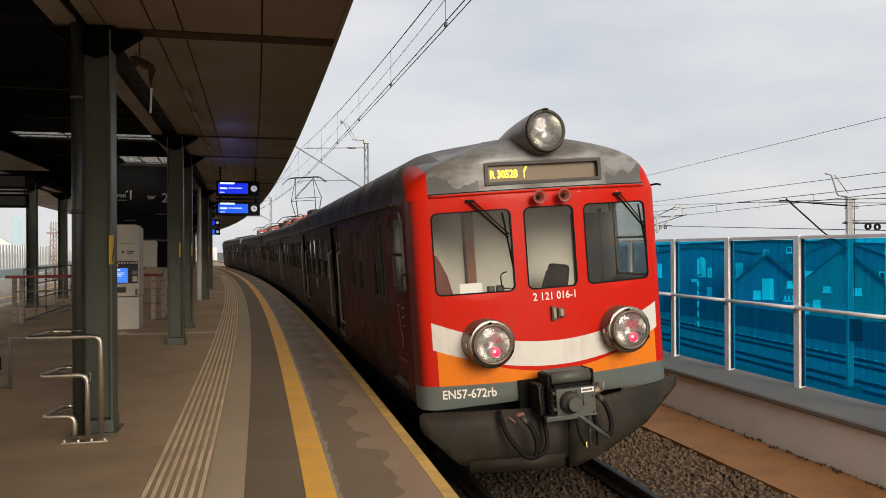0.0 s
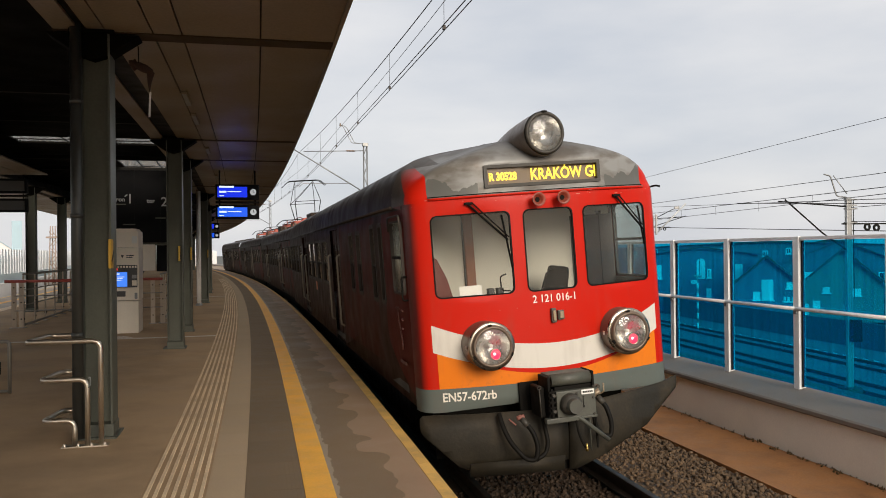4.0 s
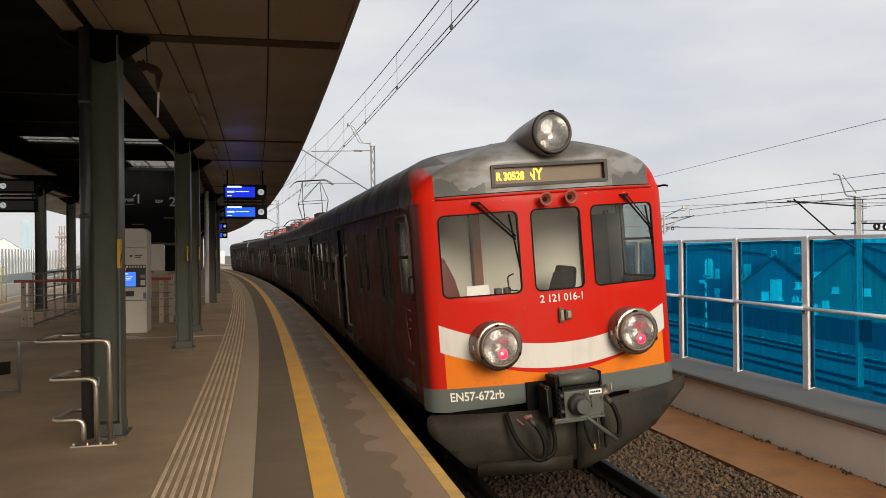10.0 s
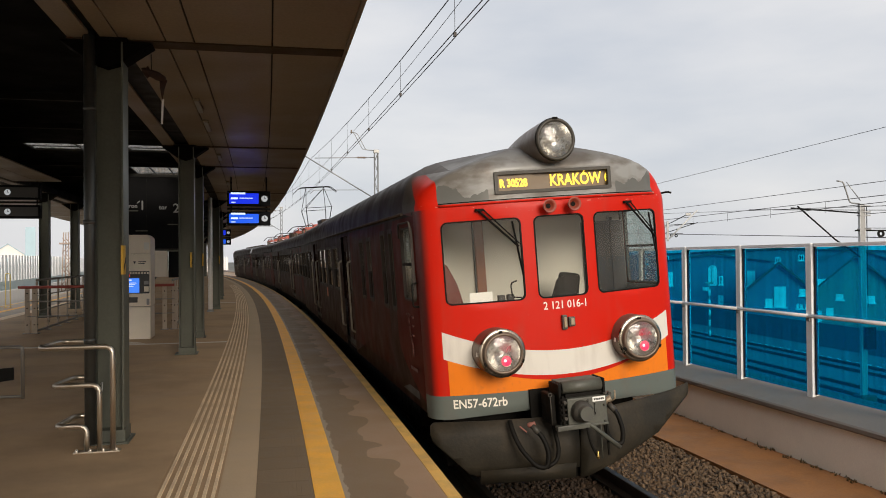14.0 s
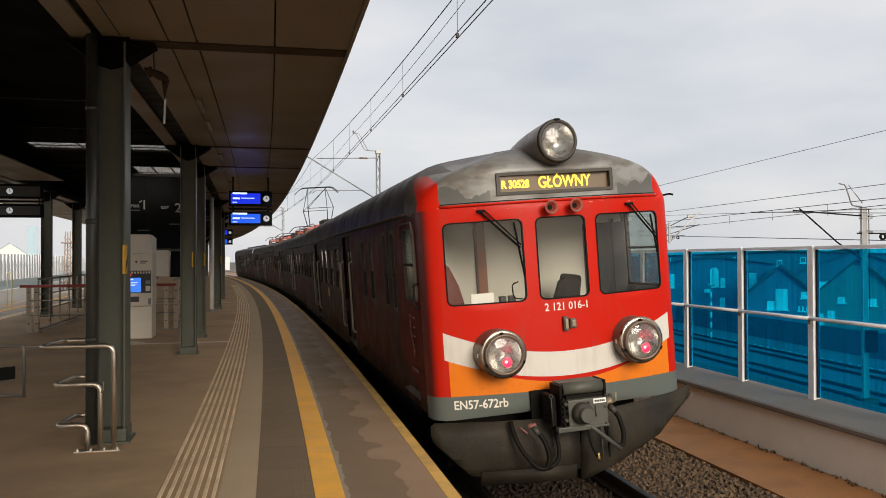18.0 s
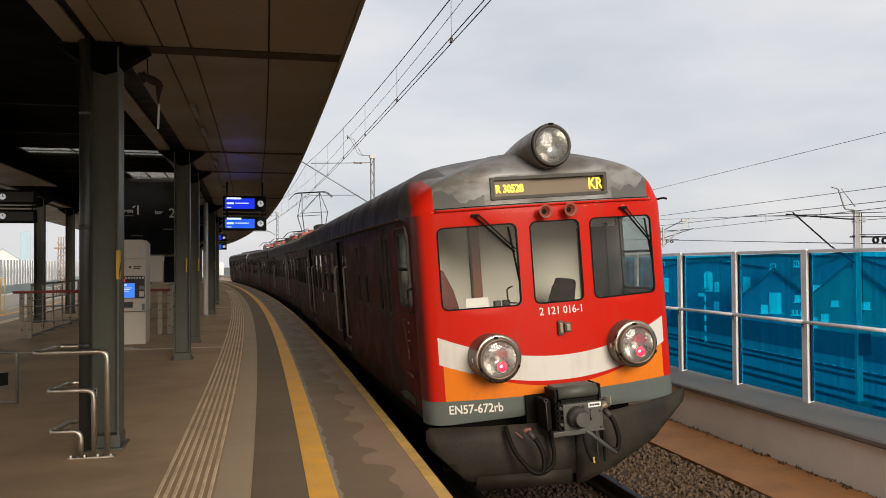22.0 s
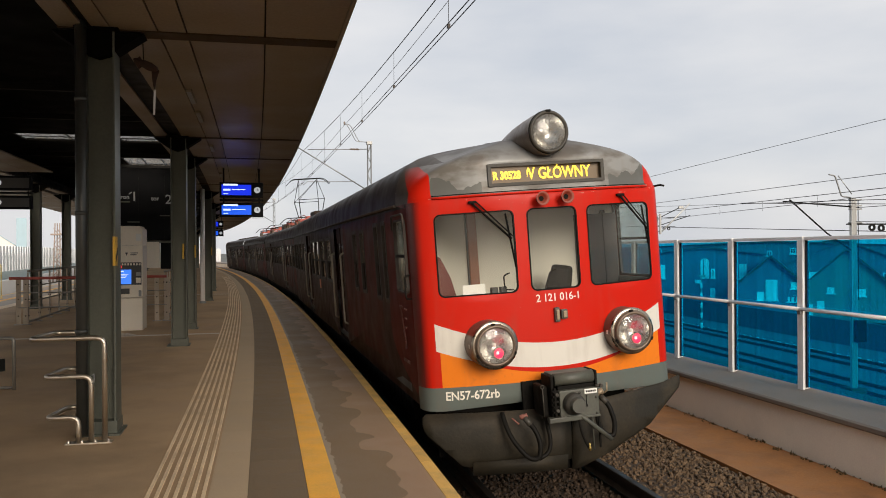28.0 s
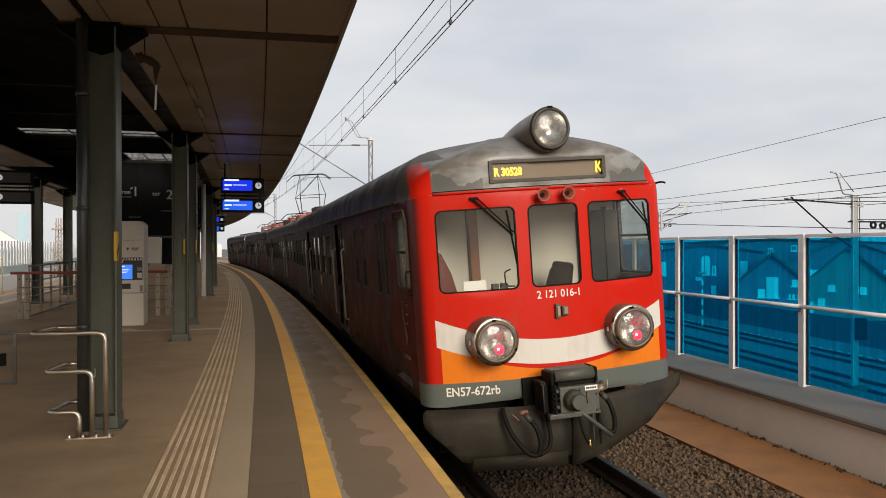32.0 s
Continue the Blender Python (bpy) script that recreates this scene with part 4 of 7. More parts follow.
def lettering(name, text, bold, w, h, place, material, parent, label):
    """Writing of a given width and height, one part a letter, each laid by place()."""
    whole = letters(text, 0.12, bold)
    kx, kz = w / width(whole), h / max(v.co.z for v in whole.verts)
    whole.free()
    for i, ch in enumerate(text):
        if ch == " ":
            continue
        head = letters(text[:i + 1], 0.12, bold)
        own = letters(ch, 0.12, bold)
        off = width(head) - width(own)
        head.free()
        for v in own.verts:
            v.co.x, v.co.z = (v.co.x + off) * kx, v.co.z * kz
        part(name, place(own), material, parent, label)


def head_lamp(car, x, z, y, red):
    """A round lamp in a bucket on the cab end."""
    face = nose_y(x, z) + 0.06
    deep = face - y
    m = pose(x, y, z, 90, 0, 0)
    b = spin([(0.240, -deep), (0.238, -0.10), (0.232, -0.06), (0.215, -0.035), (0.19, -0.03)], 40, m)
    lamp = part("head_lamp", b, M_LAMP, car, "round lamp in a brown bucket casing")
    mb, m = m, m @ Matrix.Diagonal((0.875, 0.875, 0.875, 1))
    part("bezel", spin([(0.232, -0.05), (0.234, 0.004), (0.222, 0.016), (0.204, 0.012), (0.198, -0.008), (0.205, -0.02)], 40, m), M_LAMP, lamp, "worn dark bezel")
    part("bezel_rim", spin([(0.233, -0.062), (0.242, -0.056), (0.242, -0.046), (0.226, -0.038), (0.216, -0.036)], 40, mb), M_CHROME, lamp, "worn bright rim")
    part("reflector", spin([(0.200, -0.012), (0.175, -0.055), (0.13, -0.10), (0.075, -0.135), (0.03, -0.15), (0.0, -0.152)], 40, m), M_MIRROR, lamp, "shiny reflector bowl")
    part("bulb", spin([(0.0, -0.06), (0.018, -0.066), (0.026, -0.085), (0.018, -0.11), (0.012, -0.15)], 16, m), M_PAPER, lamp)
    ob = part("lens", spin([(0.199, -0.002), (0.16, 0.014), (0.10, 0.024), (0.0, 0.029)], 40, m), M_LENS, lamp, "clear domed lamp glass")
    ob.visible_shadow = False
    part("small_label", box(-0.246, -0.240, -0.02, 0.02, -0.14, -0.11, m=mb), M_PAPER, lamp)
    for a in (95, 205, 335):
        c, k = math.cos(radians(a)), math.sin(radians(a))
        part("clip", box(-0.012, 0.012, -0.022, 0.02, -0.02, 0.012, bevel=0.003, m=m @ pose(0.243 * c, 0.243 * k, 0.0, 0, 0, a)), M_BLACK, lamp)
    if red:
        mr = m @ pose(0.02, -0.085, 0.012) @ Matrix.Diagonal((1.15, 1.15, 1.0, 1))
        part("tail_light_rim", spin([(0.062, -0.03), (0.062, 0.0), (0.056, 0.006), (0.052, 0.0)], 24, mr), M_CHROME, lamp)
        part("tail_light", spin([(0.055, -0.012), (0.050, 0.004), (0.03, 0.012), (0.0, 0.014)], 24, mr), M_TAIL, lamp, "glowing red tail light")
        part("tail_light_core", spin([(0.016, 0.012), (0.010, 0.018), (0.0, 0.019)], 16, mr @ pose(-0.014, 0.006, 0)), M_TAILCORE, lamp, "bright core of the tail light")
    return lamp


def display(car):
    """The destination display let into the silver cap: a panel with standing writing, behind it the lane of the moving letters."""
    base = part("destination_display", ring(rounded(WX0 - 0.036, WX1 + 0.036, WZ0 - 0.032, WZ1 + 0.032, 0.008, 2), rounded(WX0, WX1, WZ0, WZ1, 0.004, 2), 0.040, 0.085), M_IRON, car, "dark framed amber destination display")
    part("matrix", box(WX0 - 0.01, 0.745, 0.104, 0.108, WZ0 - 0.01, WZ1 + 0.01), M_MATRIX, base, "dull brown LED panel")
    part("number_panel", box(WX0 - 0.01, -0.206, 0.080, 0.088, WZ0 - 0.005, WZ1 + 0.005), M_MATRIX, base, "dull brown LED panel")

    def place(bm):
        bm.transform(pose(-0.577, 0.076, 3.272))
        return bm
    lettering("train_number_letter", "R 30528", 0.0048, 0.303, 0.082, place, M_LED, base, "amber LED figure")
    return base


def plough(car):
    """Two bent plates under the cab end, meeting ahead of the middle."""
    for e, out in ((-1, [(-0.03, 0.40), (-1.04, 0.378), (-1.10, 0.395), (-1.26, 0.56), (-1.412, 0.718), (-1.445, 0.765), (-1.452, 0.83), (-1.445, 0.90), (-1.41, 0.935), (-0.9, 0.925), (-0.004, 0.92), (-0.03, 0.6)]),
                   (1, [(-0.012, 0.275), (0.10, 0.284), (0.44, 0.384), (0.97, 0.581), (1.107, 0.676), (1.46, 0.88), (1.487, 0.93), (1.488, 1.013), (1.46, 1.015), (1.25, 0.978), (0.9, 0.965), (0.022, 0.93)])):
        bm = bmesh.new()

        def lay(x, z):
            return -0.16 + 0.26 * abs(x) ** 1.3 + 0.10 * max(0, 0.9 - z) - 0.08 * math.sin(max(0, min(1, (z - 0.2) / 0.7)) * math.pi)
        holed(out, [], 0.10, lay, bm)
        bmesh.ops.recalc_face_normals(bm, faces=bm.faces[:])
        r = bmesh.ops.extrude_face_region(bm, geom=bm.faces[:])
        for v in [g for g in r["geom"] if isinstance(g, bmesh.types.BMVert)]:
            v.co.y += 0.014
        plate = part("plough_plate", bm, M_PLOW, car, "dusty dark steel snow plough plate")
        if e < 0:
            low = holed([(-0.075, 0.294), (-0.55, 0.286), (-0.998, 0.281), (-0.998, 0.43), (-0.55, 0.445), (-0.075, 0.455)], [], 0.10, lambda x, z: lay(x, z) - 0.018)
            bmesh.ops.recalc_face_normals(low, faces=low.faces[:])
            r = bmesh.ops.extrude_face_region(low, geom=low.faces[:])
            for v in [g for g in r["geom"] if isinstance(g, bmesh.types.BMVert)]:
                v.co.y += 0.012
            part("wear_strip", low, M_PLOW, plate, "separate wear strip along the lower edge")
    part("seam_plate", box(-0.06, 0.06, -0.05, -0.02, 0.27, 0.9), M_BLACK, car, "dark joint behind the plough plates")
    part("under_apron", box(-1.25, 0.9, 0.45, 0.5, 0.42, 0.95), M_BLACK, car)


def coupler(car):
    """The automatic coupling with its rolled cover, guiding cone, pipes and hoses."""
    base = part("coupler", box(-0.23, 0.18, -0.46, -0.12, 0.875, 1.155, bevel=0.012), M_COUPLER, car, "grey cast coupler head")
    part("coupler_lip", box(-0.35, 0.0, -0.475, -0.40, 0.855, 0.905, bevel=0.01), M_COUPLER, base)
    part("coupler_lip", box(0.0, 0.18, -0.475, -0.44, 0.868, 0.892, bevel=0.006), M_COUPLER, base)
    part("cone_base", spin([(0.108, -0.02), (0.105, 0.05), (0.098, 0.085), (0.075, 0.10)], 32, pose(-0.095, -0.455, 1.025, 90)), M_IRON, base, "dark round guiding cone", smooth=True)
    part("cone_tip", spin([(0.076, 0.05), (0.072, 0.155), (0.067, 0.162)], 32, pose(-0.095, -0.455, 1.025, 90)), M_COUPLER, base, "short grey cone tip")
    part("cone_face", spin([(0.068, 0.162), (0.0, 0.1622)], 32, pose(-0.095, -0.455, 1.025, 90)), M_COUPLER, base, "flat worn face")
    part("cover_roll", tube([(-0.25, -0.36, 1.252), (0.165, -0.36, 1.252)], 0.062, 22), M_COUPLER, base, "rolled grey cover")
    part("cover_flap", box(-0.26, 0.165, -0.37, -0.14, 1.20, 1.308, bevel=0.012), M_COUPLER, base, "cover sheet folded back")
    # black filler for the shaded gap under the roll
    part("cover_gap", box(-0.22, 0.165, -0.40, -0.14, 1.157, 1.19), M_BLACK, base)
    part("roll_end", box(-0.30, -0.27, -0.43, -0.16, 0.90, 1.30, bevel=0.012), M_BLACK, base, "black bracket of the cover")
    part("roll_end", box(0.165, 0.19, -0.43, -0.16, 0.89, 1.315, bevel=0.01), M_BLACK, base, "black bracket of the cover")
    part("side_block", box(-0.37, -0.31, -0.36, -0.10, 0.90, 1.20, bevel=0.02), M_BLACK, base, "black contact box")
    for i in range(5):
        z = 0.955 + i * 0.05
        part("fin", box(-0.30, -0.235, -0.462, -0.40, z - 0.010, z + 0.010, bevel=0.004), M_BLACK, base)
    part("fin_post", box(-0.285, -0.262, -0.468, -0.44, 0.91, 1.19, bevel=0.006), M_BLACK, base)
    for x, z in ((-0.262, 1.13), (-0.262, 0.975), (0.205, 1.165)):
        part("bolt", tube([(x, -0.49, z), (x, -0.44, z)], 0.017, 8), M_IRON, base)
    part("cross_pin", tube([(0.15, -0.45, 1.165), (0.225, -0.45, 1.165)], 0.015, 10), M_IRON, base)
    plate = part("label_plate", box(0.030, 0.162, -0.468, -0.463, 1.102, 1.148), M_PAPER, base, "small white plate with unreadable writing")
    for i in range(6):
        part("label_bar", box(0.043 + i * 0.018, 0.056 + i * 0.018, -0.471, -0.469, 1.116, 1.134), M_BLACK, plate)
    part("slot", box(0.043, 0.056, -0.463, -0.458, 0.975, 1.085), M_BLACK, base)
    part("slot_peg", box(0.046, 0.053, -0.472, -0.463, 1.0, 1.075), M_COUPLER, base)
    for x, z in ((-0.02, 1.12), (0.15, 0.90), (-0.20, 0.90), (0.15, 1.06)):
        part("bolt", spin([(0.012, 0.0), (0.012, 0.01), (0.0, 0.012)], 8, pose(x, -0.46, z, 90)), M_IRON, base)
    # no recess is cut here; a black plate gives its shade
    part("pocket", box(-0.45, 0.25, -0.012, 0.02, 0.86, 1.20), M_BLACK, base, "black plate for the shaded recess behind the coupler")
    part("drawbar", box(-0.10, 0.10, -0.2, 0.4, 0.92, 1.08), M_BLACK, base)
    part("pipe", tube(bend([(-0.05, -0.40, 0.90), (-0.01, -0.47, 0.885), (0.27, -0.50, 0.635)], 0.04), 0.021, 12), M_COUPLER, base, "slanting grey pipe")
    part("chain", tube(bend([(-0.045, -0.46, 0.87), (-0.03, -0.47, 0.74), (0.0, -0.47, 0.645), (0.035, -0.47, 0.58)], 0.06), 0.014, 8), M_BLACK, base)
    part("brass_tap", spin([(0.0, 0.0), (0.014, 0.004), (0.018, 0.03), (0.010, 0.05), (0.014, 0.075), (0.0, 0.08)], 12, pose(0.042, -0.475, 0.545)), M_BRASS, base, "small brass tap")
    part("rod", tube([(0.105, -0.45, 0.88), (0.105, -0.44, 0.54)], 0.006, 6), M_COUPLER, base)
    part("side_bar", box(0.165, 0.182, -0.452, -0.435, 0.56, 0.90), M_BLACK, base)
    part("chain_left", tube([(-0.385, -0.42, 1.19), (-0.382, -0.42, 0.92)], 0.006, 6), M_IRON, base)
    part("chain_ring", tube([(-0.385 + 0.018 * math.cos(a * 0.6283), -0.42, 1.208 + 0.018 * math.sin(a * 0.6283)) for a in range(11)], 0.005, 6), M_IRON, base)
    # hoses to both sides
    part("hose", tube(bend([(-0.53, -0.28, 0.89), (-0.45, -0.33, 0.78), (-0.41, -0.35, 0.62), (-0.445, -0.35, 0.49), (-0.54, -0.32, 0.51), (-0.65, -0.22, 0.665), (-0.69, -0.14, 0.80), (-0.70, -0.06, 0.93)], 0.09, 6), 0.024, 12), M_RUBBER, base, "black air hose", smooth=True)
    part("hose", tube(bend([(-0.30, -0.22, 0.86), (-0.28, -0.28, 0.645), (-0.315, -0.30, 0.53), (-0.43, -0.32, 0.49)], 0.09, 6), 0.021, 12), M_RUBBER, base, "black air hose", smooth=True)
    part("hose", tube(bend([(0.29, -0.28, 1.0), (0.34, -0.33, 0.93), (0.38, -0.36, 0.76), (0.35, -0.38, 0.63), (0.27, -0.37, 0.645), (0.215, -0.33, 0.74), (0.235, -0.26, 0.88)], 0.08, 6), 0.024, 12), M_RUBBER, base, "black air hose", smooth=True)
    part("hose_socket", tube([(-0.535, -0.27, 0.90), (-0.49, -0.31, 0.83)], 0.030, 12), M_IRON, base)
    part("hose_socket", tube([(0.28, -0.27, 1.02), (0.325, -0.315, 0.955)], 0.030, 12), M_IRON, base)
    part("tap_copper", spin([(0.0, -0.04), (0.022, -0.035), (0.027, 0.0), (0.020, 0.022), (0.024, 0.042), (0.0, 0.046)], 14, pose(-0.545, -0.26, 0.91, 20, 75)), M_COPPER, base, "pinkish air tap")
    part("tap_lever", tube([(-0.66, -0.25, 0.905), (-0.60, -0.28, 0.845)], 0.008, 6), M_COPPER, base)
    part("tap_right", spin([(0.0, -0.06), (0.032, -0.05), (0.038, 0.01), (0.026, 0.03), (0.032, 0.07), (0.0, 0.075)], 14, pose(0.25, -0.25, 1.045, 30, 60)), M_CORRODED, base, "corroded air tap")
    part("lever_right", tube([(0.335, -0.22, 1.03), (0.37, -0.24, 1.055), (0.372, -0.24, 1.14)], 0.009, 8), M_CORRODED, base)
    return base


def wiper(car, pivot, elbow, a, b):
    def lay(p, lift):
        return (p[0], nose_y(*p) - lift, p[1])
    base = part("wiper", tube([lay(pivot, 0.03), lay(elbow, 0.045)], 0.011, 8), M_BLACK, car, "black windscreen wiper")
    off = (pivot[0] + 0.05, pivot[1] + 0.005)
    part("second_arm", tube([lay(off, 0.03), lay((elbow[0] + 0.01, elbow[1] + 0.03), 0.045)], 0.007, 8), M_BLACK, base)
    part("pivot", box(-0.025, 0.06, -0.045, 0.0, -0.012, 0.014, bevel=0.006, m=pose(pivot[0], nose_y(*pivot), pivot[1])), M_BLACK, base)
    part("blade", tube([lay(a, 0.014), lay(b, 0.014)], 0.010, 6), M_RUBBER, base)


def side_wall(car, x, y0, y1, windows, doors, name="side_wall"):
    if x > 0:
        windows = [CAB_WIN_R if w == CAB_WIN else w for w in windows]
    holes = [rounded(a, b, z0, z1, 0.06, 3) for a, b, z0, z1 in windows] + [rounded(a, b, SILL + 0.06, 3.02, 0.03, 2) for a, b in doors]
    bm = holed([(y0, SILL), (y1, SILL), (y1, EAVES), (y0, EAVES)], holes, 0.6, lambda u, v: 0.0)
    for v in bm.verts:
        draw = CAB_TAPER * max(0.0, (0.95 - v.co.x) / 0.45) if y0 < 0.9 and y0 > 0.1 else 0.0
        v.co = Vector((x - (draw + (0.03 if v.co.z < SILL + 0.02 else 0)) * (1 if x > 0 else -1), v.co.x, v.co.z))
    bmesh.ops.recalc_face_normals(bm, faces=bm.faces[:])
    wall = part(name, bm, M_SIDE, car, "grimy graphite and red carriage side, darkened for the canopy's shade")
    e = 1 if x > 0 else -1
    for a, b, z0, z1 in windows:
        m = Matrix(((0, e, 0, x), (1, 0, 0, 0), (0, 0, 1, 0), (0, 0, 0, 1)))
        cab = (a, b, z0, z1) in (CAB_WIN, CAB_WIN_R)
        win = part("window", ring(rounded(a - 0.012, b + 0.012, z0 - 0.012, z1 + 0.012, 0.065, 3), rounded(a + 0.008, b - 0.008, z0 + 0.008, z1 - 0.008, 0.05, 3), 0.006, -0.03, m=m), M_GASKET, car) if cab else part("window", ring(rounded(a - 0.02, b + 0.02, z0 - 0.02, z1 + 0.02, 0.07, 3), rounded(a + 0.03, b - 0.03, z0 + 0.03, z1 - 0.03, 0.04, 3), 0.008, -0.035, m=m), M_GASKET, car)
        zm = z0 + (z1 - z0) * (0.50 if cab else 0.46)
        for q0, q1, up in ((z0 + 0.01, zm - 0.004, False), (zm + 0.004, z1 - 0.01, True)):
            glass = (M_DUSTY if e > 0 or up else M_WINDOW) if cab else (M_UPPER if up else M_CARGLASS)
            ob = part("pane", box(x - e * 0.030, x - e * 0.024, a + 0.01, b - 0.01, q0, q1), glass, win, "upper light with a pale film" if up else "dark lower pane")
            ob.visible_shadow = not (cab or up)
        part("bar", box(x - e * 0.022, x - e * 0.002, a + 0.01, b - 0.01, zm - 0.015, zm + 0.015), M_BLACK, win)
        if cab and e < 0:
            part("hood", tube(bend([(x + e * 0.012, a - 0.05, z1 - 0.10), (x + e * 0.012, a - 0.05, z1 + 0.06), (x + e * 0.012, b + 0.05, z1 + 0.06), (x + e * 0.012, b + 0.05, z1 - 0.10)], 0.06, 4), 0.012, 6), M_GASKET, win, "raised rain lip")
    for a, b in doors:
        mid = (a + b) / 2
        for p, q in ((a, mid - 0.006), (mid + 0.006, b)):
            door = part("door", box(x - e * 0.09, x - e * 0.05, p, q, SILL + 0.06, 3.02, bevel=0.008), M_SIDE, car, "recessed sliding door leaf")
            part("door_pane", box(x - e * 0.052, x - e * 0.044, p + 0.12, q - 0.12, 1.95, 2.75, bevel=0.002), M_CARGLASS, door)
        for p in (a - 0.06, b + 0.06):
            part("grab_rail", tube(bend([(x + e * 0.0, p, 1.35), (x + e * 0.06, p, 1.38), (x + e * 0.06, p, 2.55), (x, p, 2.58)], 0.03, 3), 0.016, 8), M_PALE_BAR, car, "worn pale grab rail")
        part("step", box(x - e * 0.25, x + e * 0.03, a, b, 0.55, 0.60), M_BLACK, car)
    return wall


def shell(car, y0, y1, wins, doors, cab):
    """Walls, roof, floor and running gear of one carriage."""
    for x in (-HALF, HALF):
        side_wall(car, x, SIDE_Y + 0.02 if cab else y0, y1, wins, doors)
    n = 24
    xs = [-HALF * math.cos(math.pi * i / n) for i in range(n + 1)]
    bm = bmesh.new()
    ys = [y0, y0 + 0.4, y0 + 0.8, y0 + 1.2] + [y0 + 1.2 + (y1 - y0 - 1.2) * j / 18 for j in range(1, 19)]
    rows = [[bm.verts.new((x, y, roof_at(x, FALL))) for x in xs] for y in ys]
    for a, b in zip(rows, rows[1:]):
        for i in range(n):
            f = bm.faces.new((a[i], a[i + 1], b[i + 1], b[i]))
            f.smooth = True
    roof = part("roof", bm, M_ROOF, car, "weathered brown-grey arched roof")
    for e in (-1, 1):
        part("gutter", tube([(e * (HALF + 0.008), y, EAVES) for y in (y0, y1)], 0.018, 6), M_ROOF, roof)
    for j in range(1, 7):
        y = y0 + (y1 - y0) * j / 7
        part("vent", box(-0.22, 0.22, y - 0.3, y + 0.3, CROWN - 0.03, CROWN + 0.10, bevel=0.03), M_ROOF, roof, "low roof ventilator")
    part("floor", box(-1.40, 1.40, y0, y1, 1.05, 1.15), M_DASH, car)
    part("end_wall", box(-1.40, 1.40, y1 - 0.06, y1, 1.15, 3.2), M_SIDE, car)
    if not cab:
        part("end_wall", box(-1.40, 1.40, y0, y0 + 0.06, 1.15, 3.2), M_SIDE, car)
    part("underframe", box(-1.28, 1.28, y0 + (0.6 if cab else 0), y1, 0.62, 1.04), M_BLACK, car, "dark underframe boxes")
    for yb in (y0 + 2.6, y1 - 3.4):
        bogie = part("bogie", box(-1.05, 1.05, yb - 1.6, yb + 1.6, 0.42, 0.66, bevel=0.03), M_BLACK, car, "grimy black bogie")
        for dy in (-1.25, 1.25):
            for x in (-0.76, 0.76):
                part("wheel", spin([(0.0, -0.07), (0.46, -0.07), (0.47, 0.0), (0.50, 0.035), (0.50, 0.06), (0.0, 0.07)], 28, pose(x, yb + dy, 0.49, 0, 90 if x < 0 else -90, 0)), M_BLACK, bogie)
            for e in (-1, 1):
                part("axle_box", box(e * 1.0 - 0.1, e * 1.0 + 0.1, yb + dy - 0.16, yb + dy + 0.16, 0.36, 0.64, bevel=0.03), M_BLACK, bogie)
    # pale dust-lit inside
    part("partition", box(-1.39, 1.39, y0 + 3.2, y0 + 3.24, 1.15, 3.1) if cab else box(-1.39, 1.39, (y0 + y1) / 2, (y0 + y1) / 2 + 0.03, 1.15, 3.1), M_INSIDE, car)


FRONT_S, FRONT_D, FRONT_TURN = 7.784, -1.726, 1.10
car1 = thing("control_car", at(FRONT_S, FRONT_D, RAIL_Z, FRONT_TURN, CANT), "old red electric train cab car with white stripe, lamps lit", "train", "cars of the train")
cab_end(car1)
wins = [CAB_WIN, (1.72, 1.98, 2.0, 2.95), (2.28, 2.62, 2.0, 2.95), (3.55, 3.95, 2.02, 2.90), (4.35, 4.75, 2.02, 2.90)]
wins += [(y, y + 1.05, 2.0, 2.86) for y in (8.1, 9.5, 10.9, 12.0 + 0.2 - 0.15)] + [(y, y + 1.05, 2.0, 2.86) for y in (15.2, 16.6, 18.0, 19.2 - 0.05)]
shell(car1, 0.95, 20.5, wins, [(6.15, 7.45), (13.35, 14.65)], True)
head_lamp(car1, -0.745, 1.62, -0.185, True)
head_lamp(car1, 0.745, 1.62, -0.185, True)
DISPLAY = display(car1)
plough(car1)
coupler(car1)
wiper(car1, (-0.83, 3.055), (-0.45, 2.66), (-0.49, 2.92), (-0.415, 2.37))
wiper(car1, (0.80, 3.04), (1.15, 2.66), (1.10, 2.92), (1.165, 2.50))


